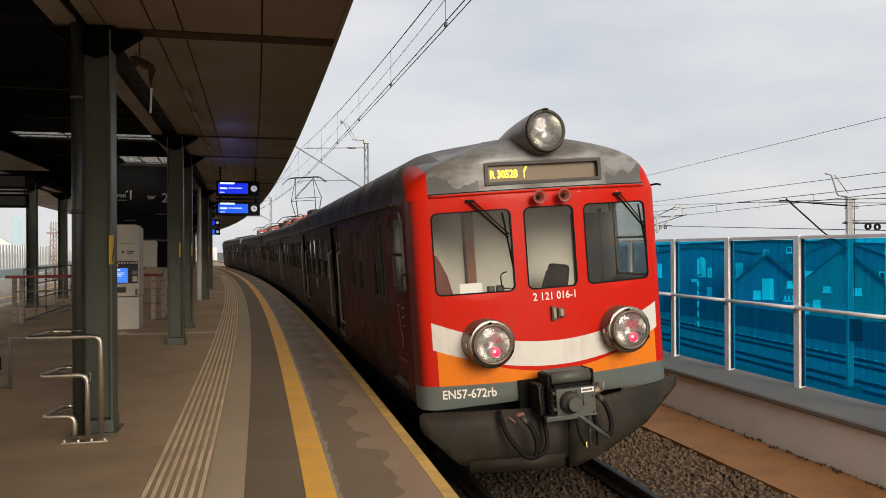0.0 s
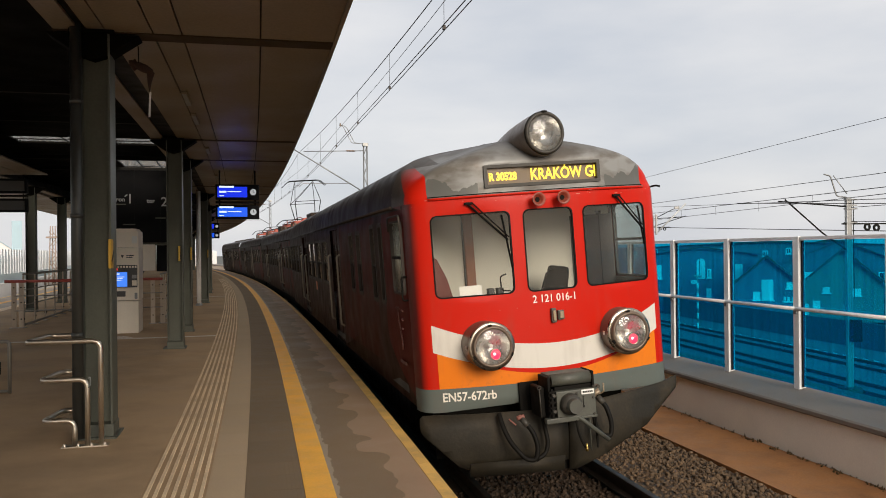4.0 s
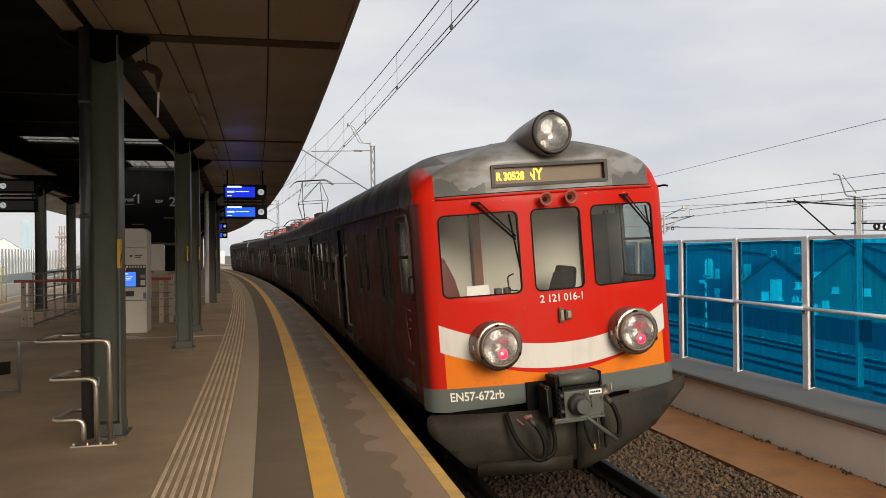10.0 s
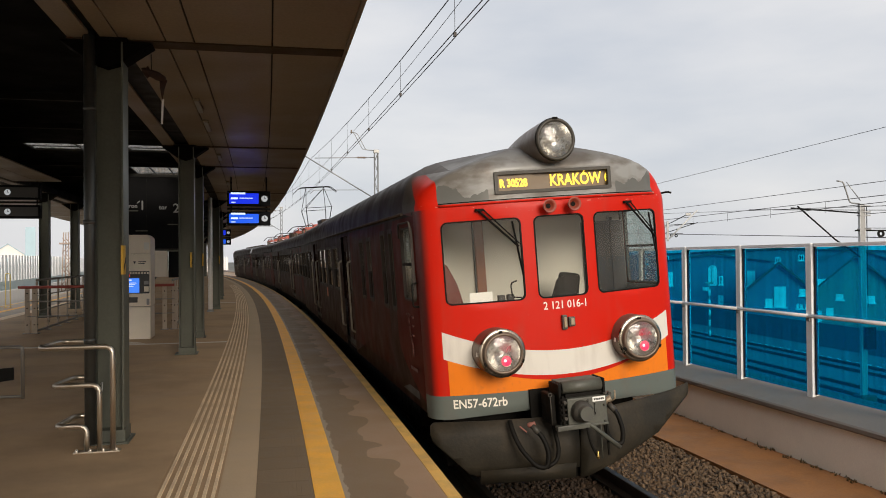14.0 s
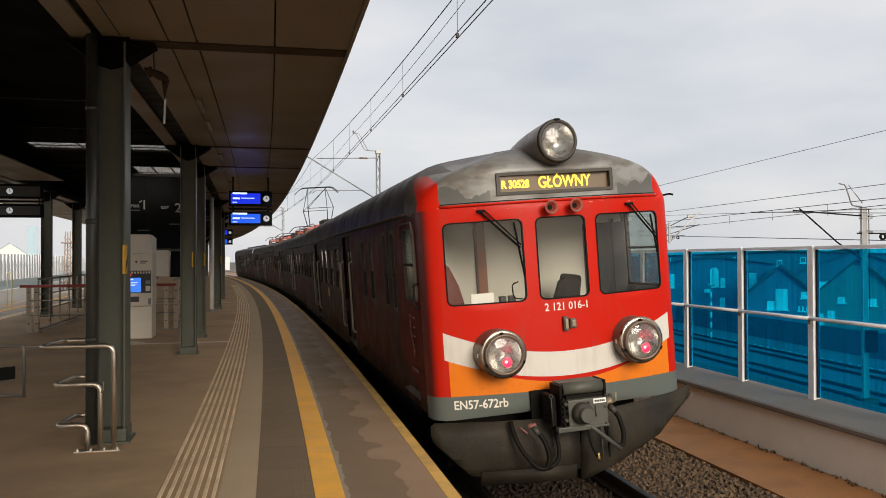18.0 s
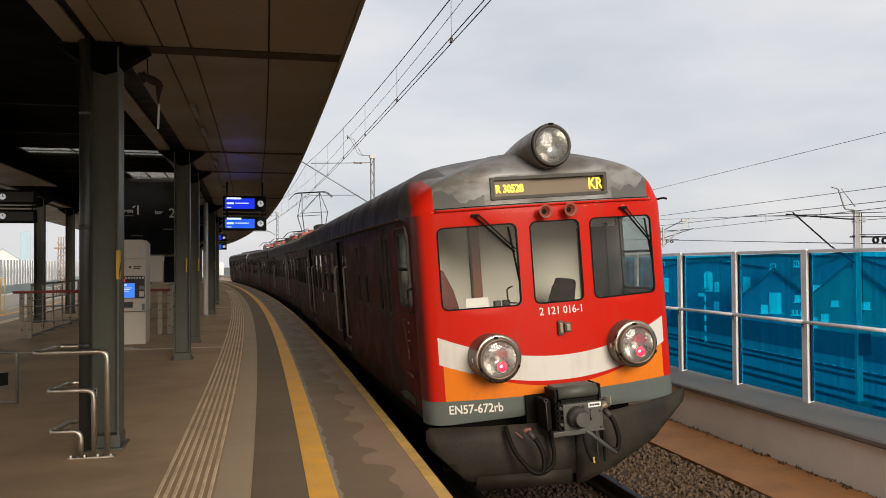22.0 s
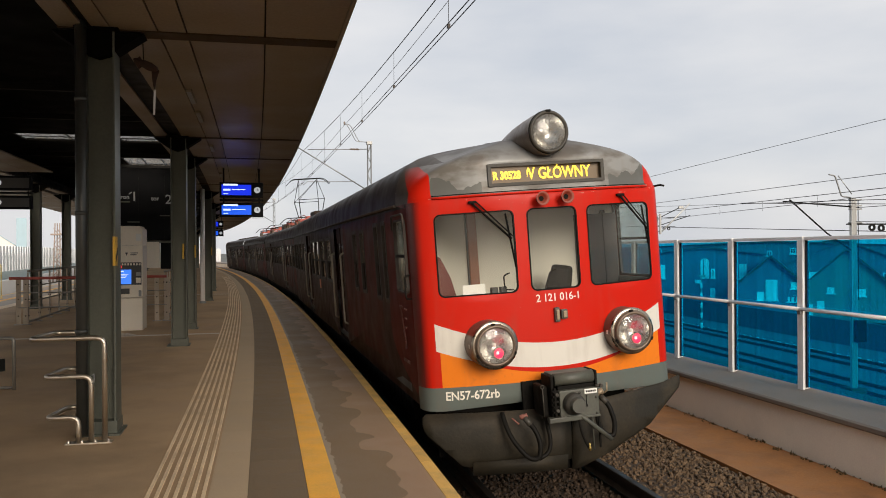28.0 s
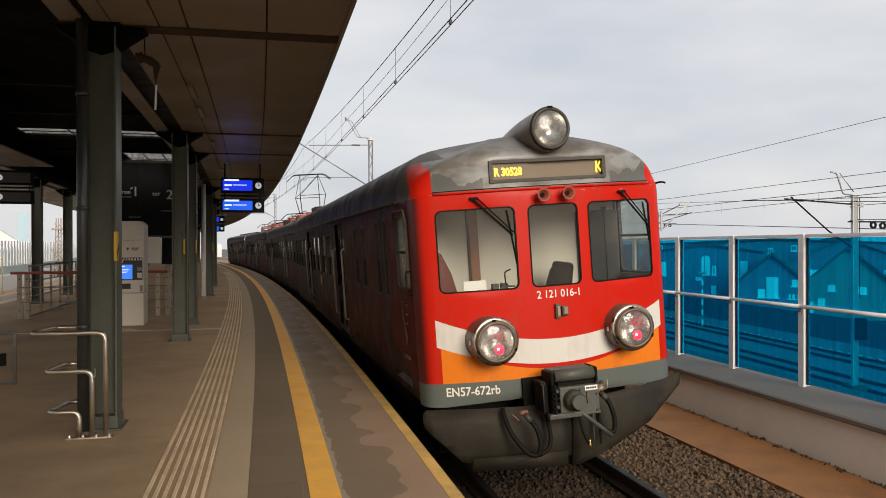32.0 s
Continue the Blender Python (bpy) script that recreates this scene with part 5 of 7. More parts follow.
def top_lamp(car):
    """The big roof headlight with its long teardrop fairing."""
    y, z = -0.10, 3.715
    m = pose(0, y, z, 90, 0, 0)
    bm = bmesh.new()
    rows = []
    for i in range(11):
        t = i / 10
        r = 0.240 * (1 - t ** 2.6) + 0.004
        cy, cz = y + 0.02 + 1.95 * t, z - 0.08 * t
        rows.append([bm.verts.new((r * math.cos(2 * math.pi * k / 32), cy, cz + r * math.sin(2 * math.pi * k / 32))) for k in range(32)])
    for a, b in zip(rows, rows[1:]):
        for k in range(32):
            f = bm.faces.new((a[k], a[(k + 1) % 32], b[(k + 1) % 32], b[k]))
            f.smooth = True
    bmesh.ops.recalc_face_normals(bm, faces=bm.faces[:])
    lamp = part("roof_lamp", bm, M_LAMP, car, "large round roof headlight in a teardrop casing")
    part("bezel", spin([(0.234, -0.03), (0.236, 0.0), (0.222, 0.016), (0.200, 0.010), (0.196, -0.01)], 40, m), M_IRON, lamp, "dark bezel ring")
    part("reflector", spin([(0.200, -0.005), (0.17, -0.06), (0.12, -0.10), (0.06, -0.128), (0.0, -0.135)], 40, m), M_MIRROR, lamp, "shiny reflector bowl")
    part("bulb", spin([(0.0, -0.05), (0.02, -0.06), (0.028, -0.08), (0.015, -0.13)], 16, m), M_PAPER, lamp)
    ob = part("lens", spin([(0.197, 0.0), (0.15, 0.016), (0.08, 0.025), (0.0, 0.028)], 40, m), M_LENS, lamp, "clear domed lamp glass")
    ob.visible_shadow = False
    part("lug", box(-0.03, 0.03, -0.13, -0.08, z + 0.220, z + 0.243, bevel=0.006), M_BLACK, lamp)
    for ob in [lamp] + list(lamp.children):
        for v in ob.data.vertices:
            v.co.x *= 0.89
            v.co.z = z + (v.co.z - z) * 0.92


top_lamp(car1)
for x, z in ((-0.125, 3.045), (0.145, 3.05)):
    horn = part("horn", spin([(0.03, -0.10), (0.03, 0.02), (0.045, 0.055), (0.072, 0.085), (0.070, 0.09), (0.04, 0.06), (0.02, 0.02), (0.0, 0.02)], 24, pose(x, nose_y(x, z) - 0.04, z, 90, 0, 0)), M_HORN, car1, "small red trumpet horn")
    part("horn_mouth", spin([(0.026, 0.035), (0.0, 0.033)], 20, pose(x, nose_y(x, z) - 0.04, z, 90, 0, 0)), M_BLACK, horn)
for x, w, h in ((-0.022, 0.028, 0.075), (0.055, 0.035, 0.05)):
    sock = part("socket", box(x - w, x + w, -0.045, 0.0, 1.85 - h, 1.85 + h, bevel=0.012), M_COUPLER, car1, "small grey connector")
    part("socket_cover", box(x - w * 0.6, x + w * 0.6, -0.062, -0.045, 1.85 - h * 0.7, 1.85 + h * 0.7, bevel=0.008), M_CORRODED, sock)
lettering("unit_number_letter", "EN57-672rb", 0.002, 0.537, 0.090, lambda bm: on_nose(bm, -1.205, 1.060), M_LETTER, car1, "white letter")
lettering("running_number_letter", "2 121 016-1", 0.001, 0.470, 0.078, lambda bm: on_nose(bm, -0.228, 1.994), M_LETTER, car1, "white figure")
part("mirror_arm", tube(bend([(1.36, 0.34, 3.12), (1.42, 0.29, 3.13), (1.455, 0.27, 3.115)], 0.02), 0.011, 6), M_BLACK, car1)
part("step_rail", tube(bend([(-1.41, 0.56, 2.35), (-1.47, 0.55, 2.35), (-1.47, 0.55, 2.1), (-1.41, 0.56, 2.1)], 0.03), 0.010, 6), M_BLACK, car1)
# emblem on the side, a plain shape
for k, way in enumerate(([(1.12, 1.99), (1.02, 2.0), (0.93, 1.985)], [(1.03, 1.99), (1.0, 1.86), (0.95, 1.74), (0.88, 1.62), (0.90, 1.54)], [(0.82, 1.98), (0.76, 1.975)], [(0.83, 1.88), (0.78, 1.875)], [(0.84, 1.78), (0.80, 1.775)])):
    bm = bmesh.new()
    for (y0, z0), (y1, z1) in zip(way, way[1:]):
        add_tube(bm, [(-1.441, y0, z0), (-1.441, y1, z1)], 0.010, 6)
    part("emblem_stroke", bm, M_RAILSTROKE, car1, "small dull pale emblem stroke")
for i in range(5):
    part("writing_bar", box(-1.446, -1.443, 0.72 + i * 0.075, 0.775 + i * 0.075, 1.385, 1.42), M_RAILSTROKE, car1)
part("yellow_mark", box(-1.447, -1.443, 10.85, 11.15, 1.76, 1.96), M_MARK, car1, "small orange mark")

# the driver's cab
part("cab_wall", box(-1.38, 1.38, 1.45, 1.50, 1.15, 3.3), M_CREAM, car1, "cream rear wall of the cab")
for y0, y1, z0, z1 in ((0.45, 1.445, 1.15, 2.10), (1.40, 1.445, 2.105, 2.98), (0.45, 1.445, 2.985, 3.12)):
    part("cab_lining", box(1.385, 1.40, y0, y1, z0, z1), M_LINING, car1, "grey side lining of the cab")
part("cab_ceiling", box(-1.25, 1.25, 0.35, 1.45, 3.14, 3.17), M_CREAM, car1)
part("cab_post", box(-0.515, -0.400, 1.40, 1.448, 1.15, 3.1, bevel=0.01), M_WOOD, car1, "brown wooden door post")
part("cab_post_edge", box(-0.531, -0.517, 1.41, 1.448, 1.15, 3.1), M_DASH, car1)
part("door_frame", box(0.86, 1.384, 1.38, 1.448, 1.15, 2.88), M_DASH, car1, "dark open doorway")
part("door_jamb", box(1.21, 1.24, 1.36, 1.448, 1.15, 2.92), M_DASH, car1)
part("desk", box(-1.2, 1.2, 0.28, 0.75, 1.9, 2.06, bevel=0.02), M_DASH, car1, "dark driver's desk")
part("card", box(-0.92, -0.675, 0.285, 0.295, 2.105, 2.21, m=pose(0, 0, 0, 0, 0, 0)), M_PAPER, car1, "white card behind the glass")
for x in (-0.60, -0.50):
    part("desk_box", box(x, x + 0.07, 0.30, 0.38, 2.06, 2.16, bevel=0.01), M_DASH, car1)
part("desk_cable", tube(bend([(-0.36, 0.28, 2.12), (-0.46, 0.28, 2.13), (-0.47, 0.28, 2.28), (-0.40, 0.28, 2.30)], 0.04), 0.008, 6), M_BLACK, car1)
seat = part("driver_seat", prism([(-1.28, 2.0), (-0.86, 2.0), (-0.93, 2.28), (-1.03, 2.50), (-1.14, 2.58), (-1.28, 2.60)], 0.72, 0.90), M_SEAT, car1, "dark red seat back")
chair = part("cab_chair", box(-0.125, 0.125, -0.05, 0.06, -0.2, 0.17, bevel=0.05, m=pose(0.43, 0.92, 2.14, -8, 10, -14)), M_BLACK, car1, "black chair back")
part("chair_wing", prism([(0.20, 2.0), (0.36, 2.0), (0.36, 2.27), (0.29, 2.24)], 0.86, 0.92), M_BLACK, car1)

# ---- the cars behind ----
GAPC = 0.55
mid_s = FRONT_S + 20.5 + GAPC
car2 = thing("motor_car", at(mid_s + 10.5, -1.70, RAIL_Z, 0, CANT) @ pose(0, -10.5, 0), "grimy graphite middle motor car with pantographs", "train", "cars of the train")
w2 = [(y, y + 1.05, 2.0, 2.86) for y in (0.9, 2.3, 3.7, 6.4, 7.7, 9.0, 10.3, 11.6, 12.9, 15.6, 17.0, 18.4, 19.5)]
shell(car2, 0.0, 20.9, w2, [(4.95, 6.2), (14.2, 15.4)], False)
car3 = thing("tail_car", at(mid_s + 20.9 + GAPC + 10.2, -1.70, RAIL_Z, 0, CANT) @ pose(0, -10.2, 0), "grimy graphite rear car of the electric train", "train", "cars of the train")
shell(car3, 0.0, 20.5, [(y, y + 1.05, 2.0, 2.86) for y in (0.8, 2.2, 3.6, 4.9, 8.2, 9.5, 10.8, 12.0, 15.2, 16.6, 18.0)], [(6.3, 7.6), (13.4, 14.7)], False)
rear_s = mid_s + 20.9 + GAPC + 20.5 + GAPC
car4 = thing("end_car", at(rear_s + 10.2, -1.70, RAIL_Z, 0, CANT) @ pose(0, -10.2, 0), "grimy graphite last car of the electric train", "train", "cars of the train")
shell(car4, 0.0, 20.5, [(y, y + 1.05, 2.0, 2.86) for y in (0.8, 2.2, 3.6, 4.9, 8.2, 9.5, 10.8, 12.0, 15.2, 16.6, 18.0)], [(6.3, 7.6), (13.4, 14.7)], False)
for car, y in ((car1, 20.5), (car2, 20.9), (car3, 20.5)):
    bm = bmesh.new()
    for i in range(6):
        add_box(bm, -1.15, 1.15, y + 0.03 + i * 0.085, y + 0.08 + i * 0.085, 1.0, 3.35, bevel=0.02)
    part("gangway_bellows", bm, M_RUBBER, car, "black folded gangway bellows")


def pantograph(car, y, raised):
    """A diamond pantograph on insulators; folded flat or raised to the wire."""
    base = part("pantograph", box(-0.62, 0.62, y - 0.9, y - 0.82, CROWN + 0.14, CROWN + 0.22), M_PANTO, car, "red-oxide pantograph, " + ("raised" if raised else "folded"))
    part("frame_bar", box(-0.62, 0.62, y + 0.82, y + 0.9, CROWN + 0.14, CROWN + 0.22), M_PANTO, base)
    for x in (-0.6, 0.6):
        part("frame_bar", box(x - 0.04, x + 0.04, y - 0.9, y + 0.9, CROWN + 0.14, CROWN + 0.22), M_PANTO, base)
        for dy in (-0.8, 0.8):
            part("insulator", spin([(0.05, -0.12), (0.07, -0.09), (0.05, -0.06), (0.07, -0.03), (0.05, 0.0), (0.07, 0.05), (0.05, 0.14)], 12, pose(x, y + dy, CROWN, 0)), M_LAMP, base)
    top = CROWN + (1.98 if raised else 0.42)
    kz, ky = (CROWN + 1.05, 1.15) if raised else (CROWN + 0.30, 1.5)
    low = CROWN + 0.2
    for x in (-0.45, 0.45):
        for e in (-1, 1):
            part("lower_arm", tube([(x, y + e * 0.45, low), (x * 1.25, y + e * ky, kz)], 0.019, 8), M_PANTO if not raised else M_BLACK, base)
            part("upper_arm", tube([(x * 1.25, y + e * ky, kz), (x * 0.9, y + e * 0.12, top)], 0.014, 8), M_BLACK if raised else M_PANTO, base)
    for e in (-1, 1):
        part("cross_brace", tube([(-0.56, y + e * ky, kz), (0.56, y + e * ky, kz)], 0.013, 6), M_BLACK, base)
        part("diagonal", tube([(-0.56, y + e * ky, kz), (0.40, y + e * 0.12, top)], 0.012, 6), M_BLACK, base)
        part("shoe", tube(bend([(-0.98, y + e * 0.17, top - 0.20), (-0.70, y + e * 0.17, top + 0.06), (0.70, y + e * 0.17, top + 0.06), (0.98, y + e * 0.17, top - 0.20)], 0.16, 5), 0.016, 8), M_BLACK, base)
    for x in (-0.42, 0.42):
        part("shoe_tie", tube([(x, y - 0.17, top + 0.04), (x, y + 0.17, top + 0.04)], 0.018, 6), M_BLACK, base)
    part("spring_box", box(-0.2, 0.2, y - 0.35, y + 0.35, CROWN + 0.12, CROWN + 0.34, bevel=0.03), M_PANTO, base, "red-oxide drive box")


pantograph(car2, 8.0, True)
pantograph(car2, 13.2, False)
pantograph(car3, 3.1, False)
pantograph(car3, 11.5, False)
for y in (2.0, 17.5):
    part("roof_box", box(-0.5, 0.5, y, y + 1.4, CROWN - 0.05, CROWN + 0.32, bevel=0.04), M_ROOF, car2, "resistor box on the roof")
part("roof_cable", tube(bend([(0.0, 9.0, CROWN + 0.25), (0.0, 10.5, CROWN + 0.5), (0.0, 18.0, CROWN + 0.5), (0.0, 19.4, CROWN + 0.25)], 0.3), 0.02, 6), M_PANTO, car2)

# ---- things on and over the platform ----
M_HAZARD = mat("yellow_hazard_sticker", (0.62, 0.36, 0.03), 0.5, vary=0.08, bump=0)
M_PALE_YELLOW = mat("faded_yellow_tube", (0.80, 0.66, 0.26), 0.5, vary=0.08, bump=0)
M_KIOSK = mat("warm_grey_enamel", (0.89, 0.80, 0.66), 0.45, vary=0.06, scale=2, fine=40, bump=0.03, dirt=(0.75, 0.67, 0.545), dirt_amount=0.4)
M_KIOSK_DARK = mat("dark_panel_plastic", (0.06, 0.058, 0.055), 0.45, vary=0.1, bump=0.03)
M_SCREEN = glow("kiosk_screen", (0.06, 0.24, 0.95), 0.95)
M_SCREEN_W = glow("kiosk_screen_white", (0.85, 0.9, 1.0), 0.9)
M_LAMP_RED = glow("kiosk_red_lamp", (1.0, 0.05, 0.05), 1.2)
M_BLUE_LED = glow("blue_display", (0.01, 0.04, 0.95), 0.8)
M_BLUE_LED2 = glow("lighter_blue_display", (0.015, 0.13, 1.0), 0.8)
M_WHITE_LED = glow("white_display_text", (0.7, 0.8, 1.0), 1.2)
M_CLOCK = glow("clock_face", (0.75, 0.78, 0.80), 0.45)
M_SIGN = mat("near_black_sign_panel", (0.004, 0.0044, 0.0055), 0.5, vary=0.0, bump=0.0, spec=0.12)
M_SIGNTEXT = mat("pale_sign_letters", (0.36, 0.37, 0.37), 0.5, vary=0.03, bump=0)
M_HANDRAIL = mat("red_painted_handrail", (0.42, 0.075, 0.05), 0.45, vary=0.1, bump=0.03)
M_RAILPOST = mat("dull_steel_post", (0.30, 0.275, 0.24), 0.4, metal=0.6, vary=0.1, bump=0.03)
M_BALUSTER = mat("pale_steel_baluster", (0.52, 0.43, 0.33), 0.5, metal=0.1, vary=0.1, bump=0.03)
M_FEATHER = mat("brown_black_feathers", (0.045, 0.02, 0.012), 0.8, vary=0.3, scale=20, bump=0.2)
M_FOIL = mat("silver_foil_strip", (0.75, 0.75, 0.74), 0.3, metal=0.7, vary=0.1, bump=0.05)
# pale ballast, lightened further to bounce light onto the far soffit
M_PALE_STONE = mat("pale_bounce_ballast", (0.46, 0.42, 0.37), 0.85, vary=0.25, scale=6, fine=40, bump=0.3)
M_FAR_WHITE = mat("hazy_white_fence", (0.86, 0.88, 0.88), 0.7, vary=0.05, bump=0)
M_FAR_WALL = mat("far_pale_wall", (0.80, 0.775, 0.74), 0.8, vary=0.08, scale=0.5, bump=0)
M_PALE_MAST = mat("pale_galvanised_mast", (0.55, 0.55, 0.53), 0.5, metal=0.2, vary=0.1, bump=0.03)
M_FAR_ROOF = mat("far_blue_grey_roof", (0.42, 0.56, 0.62), 0.7, vary=0.08, scale=0.5, bump=0)
M_FAR_TEAL = mat("far_pale_teal_panel", (0.62, 0.72, 0.72), 0.7, vary=0.06, scale=0.5, bump=0)
M_FAR_BRICK = mat("far_brick", (0.35, 0.27, 0.22), 0.8, vary=0.15, scale=1.0, bump=0)
M_HOUSE_DARK = mat("dark_house_render", (0.20, 0.175, 0.215), 0.85, vary=0.12, scale=0.6, fine=6, bump=0.1)
M_LOWER = mat("grey_lower_ballast", (0.20, 0.17, 0.20), 0.9, vary=0.3, scale=0.8, fine=8, bump=0.2)
M_HOUSE_PLUM = mat("dark_plum_render", (0.25, 0.19, 0.26), 0.85, vary=0.1, scale=0.6, fine=6, bump=0.1)
M_HOUSE_PALE = mat("pale_house_render", (0.25, 0.255, 0.24), 0.85, vary=0.1, scale=0.6, fine=6, bump=0.1)
M_TILE = mat("dark_roof_tiles", (0.10, 0.09, 0.085), 0.8, vary=0.15, scale=2.0, fine=12, bump=0.2)
M_WINWHITE = mat("white_frame_and_bright_pane", (0.95, 0.95, 0.93), 0.5, vary=0.02, bump=0)
M_WINDARK = mat("dark_window_glass", (0.05, 0.055, 0.06), 0.15, vary=0.05, bump=0)

# rounded guard hoops round the foot of the first column
C1 = joints[2]
hoop = thing("guard_hoops", at(C1 - 0.47, 2.925, 0), "three nested brushed stainless guard hoops bolted round a column foot", "guard rail")
part("foot_plate", box(-0.20, 0.20, -0.05, 0.05, 0.0, 0.014, bevel=0.003), M_STAINLESS, hoop)
for x, top, out, back in ((0.135, 0.965, -0.50, 0.58), (0.02, 0.615, -0.38, 0.54), (-0.09, 0.245, -0.36, 0.52)):
    way_pts = bend([(x, 0, 0.01), (x, 0, top), (out, 0, top), (out + 0.06, back, top), (0.06 + x * 0.3, back, top), (0.06 + x * 0.3, back, 0.01)], 0.085, 6)
    part("hoop", tube(way_pts, 0.0235, 14), M_STAINLESS, hoop, "bent stainless tube")
for x in (-0.17, -0.055, 0.058, 0.17):
    part("bolt", spin([(0.014, 0.014), (0.014, 0.03), (0.008, 0.04), (0.0, 0.041)], 8, pose(x, -0.03, 0)), M_STAINLESS, hoop)
plate = part("back_plate", box(-0.1, 0.22, back + 0.02, back + 0.14, 0.0, 0.014, bevel=0.003), M_STAINLESS, hoop)
for x in (0.0, 0.18):
    part("bolt", spin([(0.014, 0.014), (0.014, 0.03), (0.008, 0.04), (0.0, 0.041)], 8, pose(x, back + 0.08, 0)), M_STAINLESS, hoop)
part("eyelet", tube(bend([(0.03, -0.02, 0.62), (0.05, -0.03, 0.64), (0.05, -0.03, 0.56), (0.03, -0.02, 0.54)], 0.01), 0.006, 6), M_CAST, hoop)

# downpipes beside the columns, sticker bands
for i, s in enumerate(COLS):
    if s in (joints[2], joints[4], joints[6]):
        dp = thing("downpipe", at(s - 0.215, 2.9 + 0.135, 0), "dark galvanised rain downpipe beside a column", "downpipe", "downpipes")
        part("pipe", tube([(0, 0, 0.02), (0, 0, SOFFIT_Z + 0.2)], 0.052, 20), M_PIPE, dp)
        for z in (1.0, 2.12, 3.2):
            part("pipe_clip", spin([(0.053, -0.02), (0.058, -0.018), (0.058, 0.018), (0.053, 0.02)], 20, pose(0, 0, z)), M_PIPE, dp)
for s in joints[2:5] + joints[6:7]:
    st = thing("hazard_sticker", at(s, 2.9, 0), "yellow and black warning sticker on a column edge", "sticker", "column stickers")
    part("yellow_field", box(0.1555, 0.158, -0.15, -0.05, 1.62, 1.90), M_HAZARD, st)
    part("black_stripe", prism([(-0.15, 1.64), (-0.05, 1.74), (-0.05, 1.80), (-0.15, 1.70)], -0.1595, -0.1585, m=Matrix(((0, -1, 0, 0), (1, 0, 0, 0), (0, 0, 1, 0), (0, 0, 0, 1)))), M_SIGN, st)
    part("front_field", box(0.130, 0.155, -0.154, -0.151, 1.62, 1.90), M_HAZARD, st)

# low metal frame by the floor at the platform's inside
fr = thing("low_barrier", at(11.2, 4.62, 0), "low thin grey metal barrier frame on the platform floor", "barrier")
part("frame_tube", tube(bend([(0.16, 0, 0.0), (0.16, 0, 0.66), (-1.6, 0.1, 0.66), (-1.6, 0.1, 0.0)], 0.05), 0.023, 10), M_RAILPOST, fr)
part("bottom_bar", tube([(0.16, 0, 0.03), (-1.6, 0.1, 0.03)], 0.018, 8), M_RAILPOST, fr)
part("upright", tube([(-0.3, 0.02, 0.03), (-0.3, 0.02, 0.45)], 0.010, 8), M_RAILPOST, fr)
part("sheet", prism([(-1.55, 0.05), (0.05, 0.24), (0.05, 0.40), (-0.5, 0.36), (-1.55, 0.30)], 0.02, 0.035), M_DARK_STEEL, fr, "dark slanting sheet")

# ticket machine
km = thing("ticket_machine", at(19.0, 4.22, 0), "tall warm-grey ticket machine with a lit blue touch screen", "ticket machine")
part("plinth", box(-0.42, 0.33, 0.0, 0.75, 0, 0.72, bevel=0.01), M_KIOSK, km, "lower cabinet door")
part("body", box(-0.43, 0.34, -0.01, 0.76, 0.735, 1.90, bevel=0.012), M_KIOSK, km, "upper cabinet")
part("header", box(-0.43, 0.34, -0.03, 0.76, 1.91, 2.26, bevel=0.006), M_KIOSK, km, "header box")
part("top_lid", prism([(-0.43, 2.26), (0.34, 2.26), (0.27, 2.33), (-0.36, 2.33)], -0.02, 0.7), M_KIOSK, km)
part("operating_panel", box(-0.36, 0.31, -0.03, 0.0, 1.02, 1.52, bevel=0.008), M_KIOSK_DARK, km, "dark operating panel")
scr = part("screen", box(-0.18, 0.10, -0.036, -0.03, 1.04, 1.36), M_SCREEN, km, "glowing blue touch screen")
part("screen_white", box(-0.165, -0.06, -0.040, -0.037, 1.31, 1.335), M_SCREEN_W, scr)
for i in range(3):
    part("screen_line", box(-0.16, -0.02 + 0.03 * i, -0.040, -0.037, 1.18 + 0.035 * i, 1.192 + 0.035 * i), M_SCREEN_W, scr)
part("card_reader", box(0.20, 0.30, -0.045, -0.03, 1.06, 1.18, bevel=0.006), M_KIOSK, km)
part("keypad", box(0.20, 0.30, -0.045, -0.03, 1.22, 1.30, bevel=0.006), M_CAST, km)
part("red_lamp", box(-0.16, -0.10, -0.04, -0.03, 1.40, 1.45), M_LAMP_RED, km, "small red lamp")
for i in range(8):
    part("label_bar", box(-0.16 + 0.06 * i, -0.125 + 0.06 * i, -0.036, -0.03, 1.455, 1.50), M_KIOSK, km)
part("tray", box(-0.12, 0.06, -0.03, 0.0, 0.82, 0.94, bevel=0.006), M_KIOSK_DARK, km, "dark dispensing tray")
part("lock", box(0.25, 0.31, -0.03, -0.01, 0.76, 0.90, bevel=0.012), M_CAST, km)
for w, z in ((0.16, 1.72), (0.13, 1.68)):
    part("label_bar", box(0.08, 0.08 + w, -0.016, -0.012, z, z + 0.02), M_KIOSK_DARK, km)
part("emblem", prism([(-0.03, 1.74), (0.03, 1.74), (0.0, 1.67)], -0.016, -0.012), M_KIOSK_DARK, km)
part("sticker", box(0.20, 0.31, -0.034, -0.031, 2.0, 2.16), M_PAPER, km)
# dark lift tower with its sign
lt = thing("lift_tower", at(26.3, 4.55, 0), "dark panelled lift tower with platform sign under the canopy", "lift tower")
part("cladding", box(-1.05, 1.25, 0.0, 2.6, 2.12, 4.36, bevel=0.02), M_SIGN, lt, "near-black glossy cladding")
for x in (-0.98, 1.18):
    for y in (0.06, 2.54):
        part("leg", box(x - 0.06, x + 0.06, y - 0.06, y + 0.06, 0, 2.13), M_SIGN, lt)
part("dark_panel", box(0.36, 1.14, 0.04, 0.09, 1.22, 2.11), M_SIGN, lt)
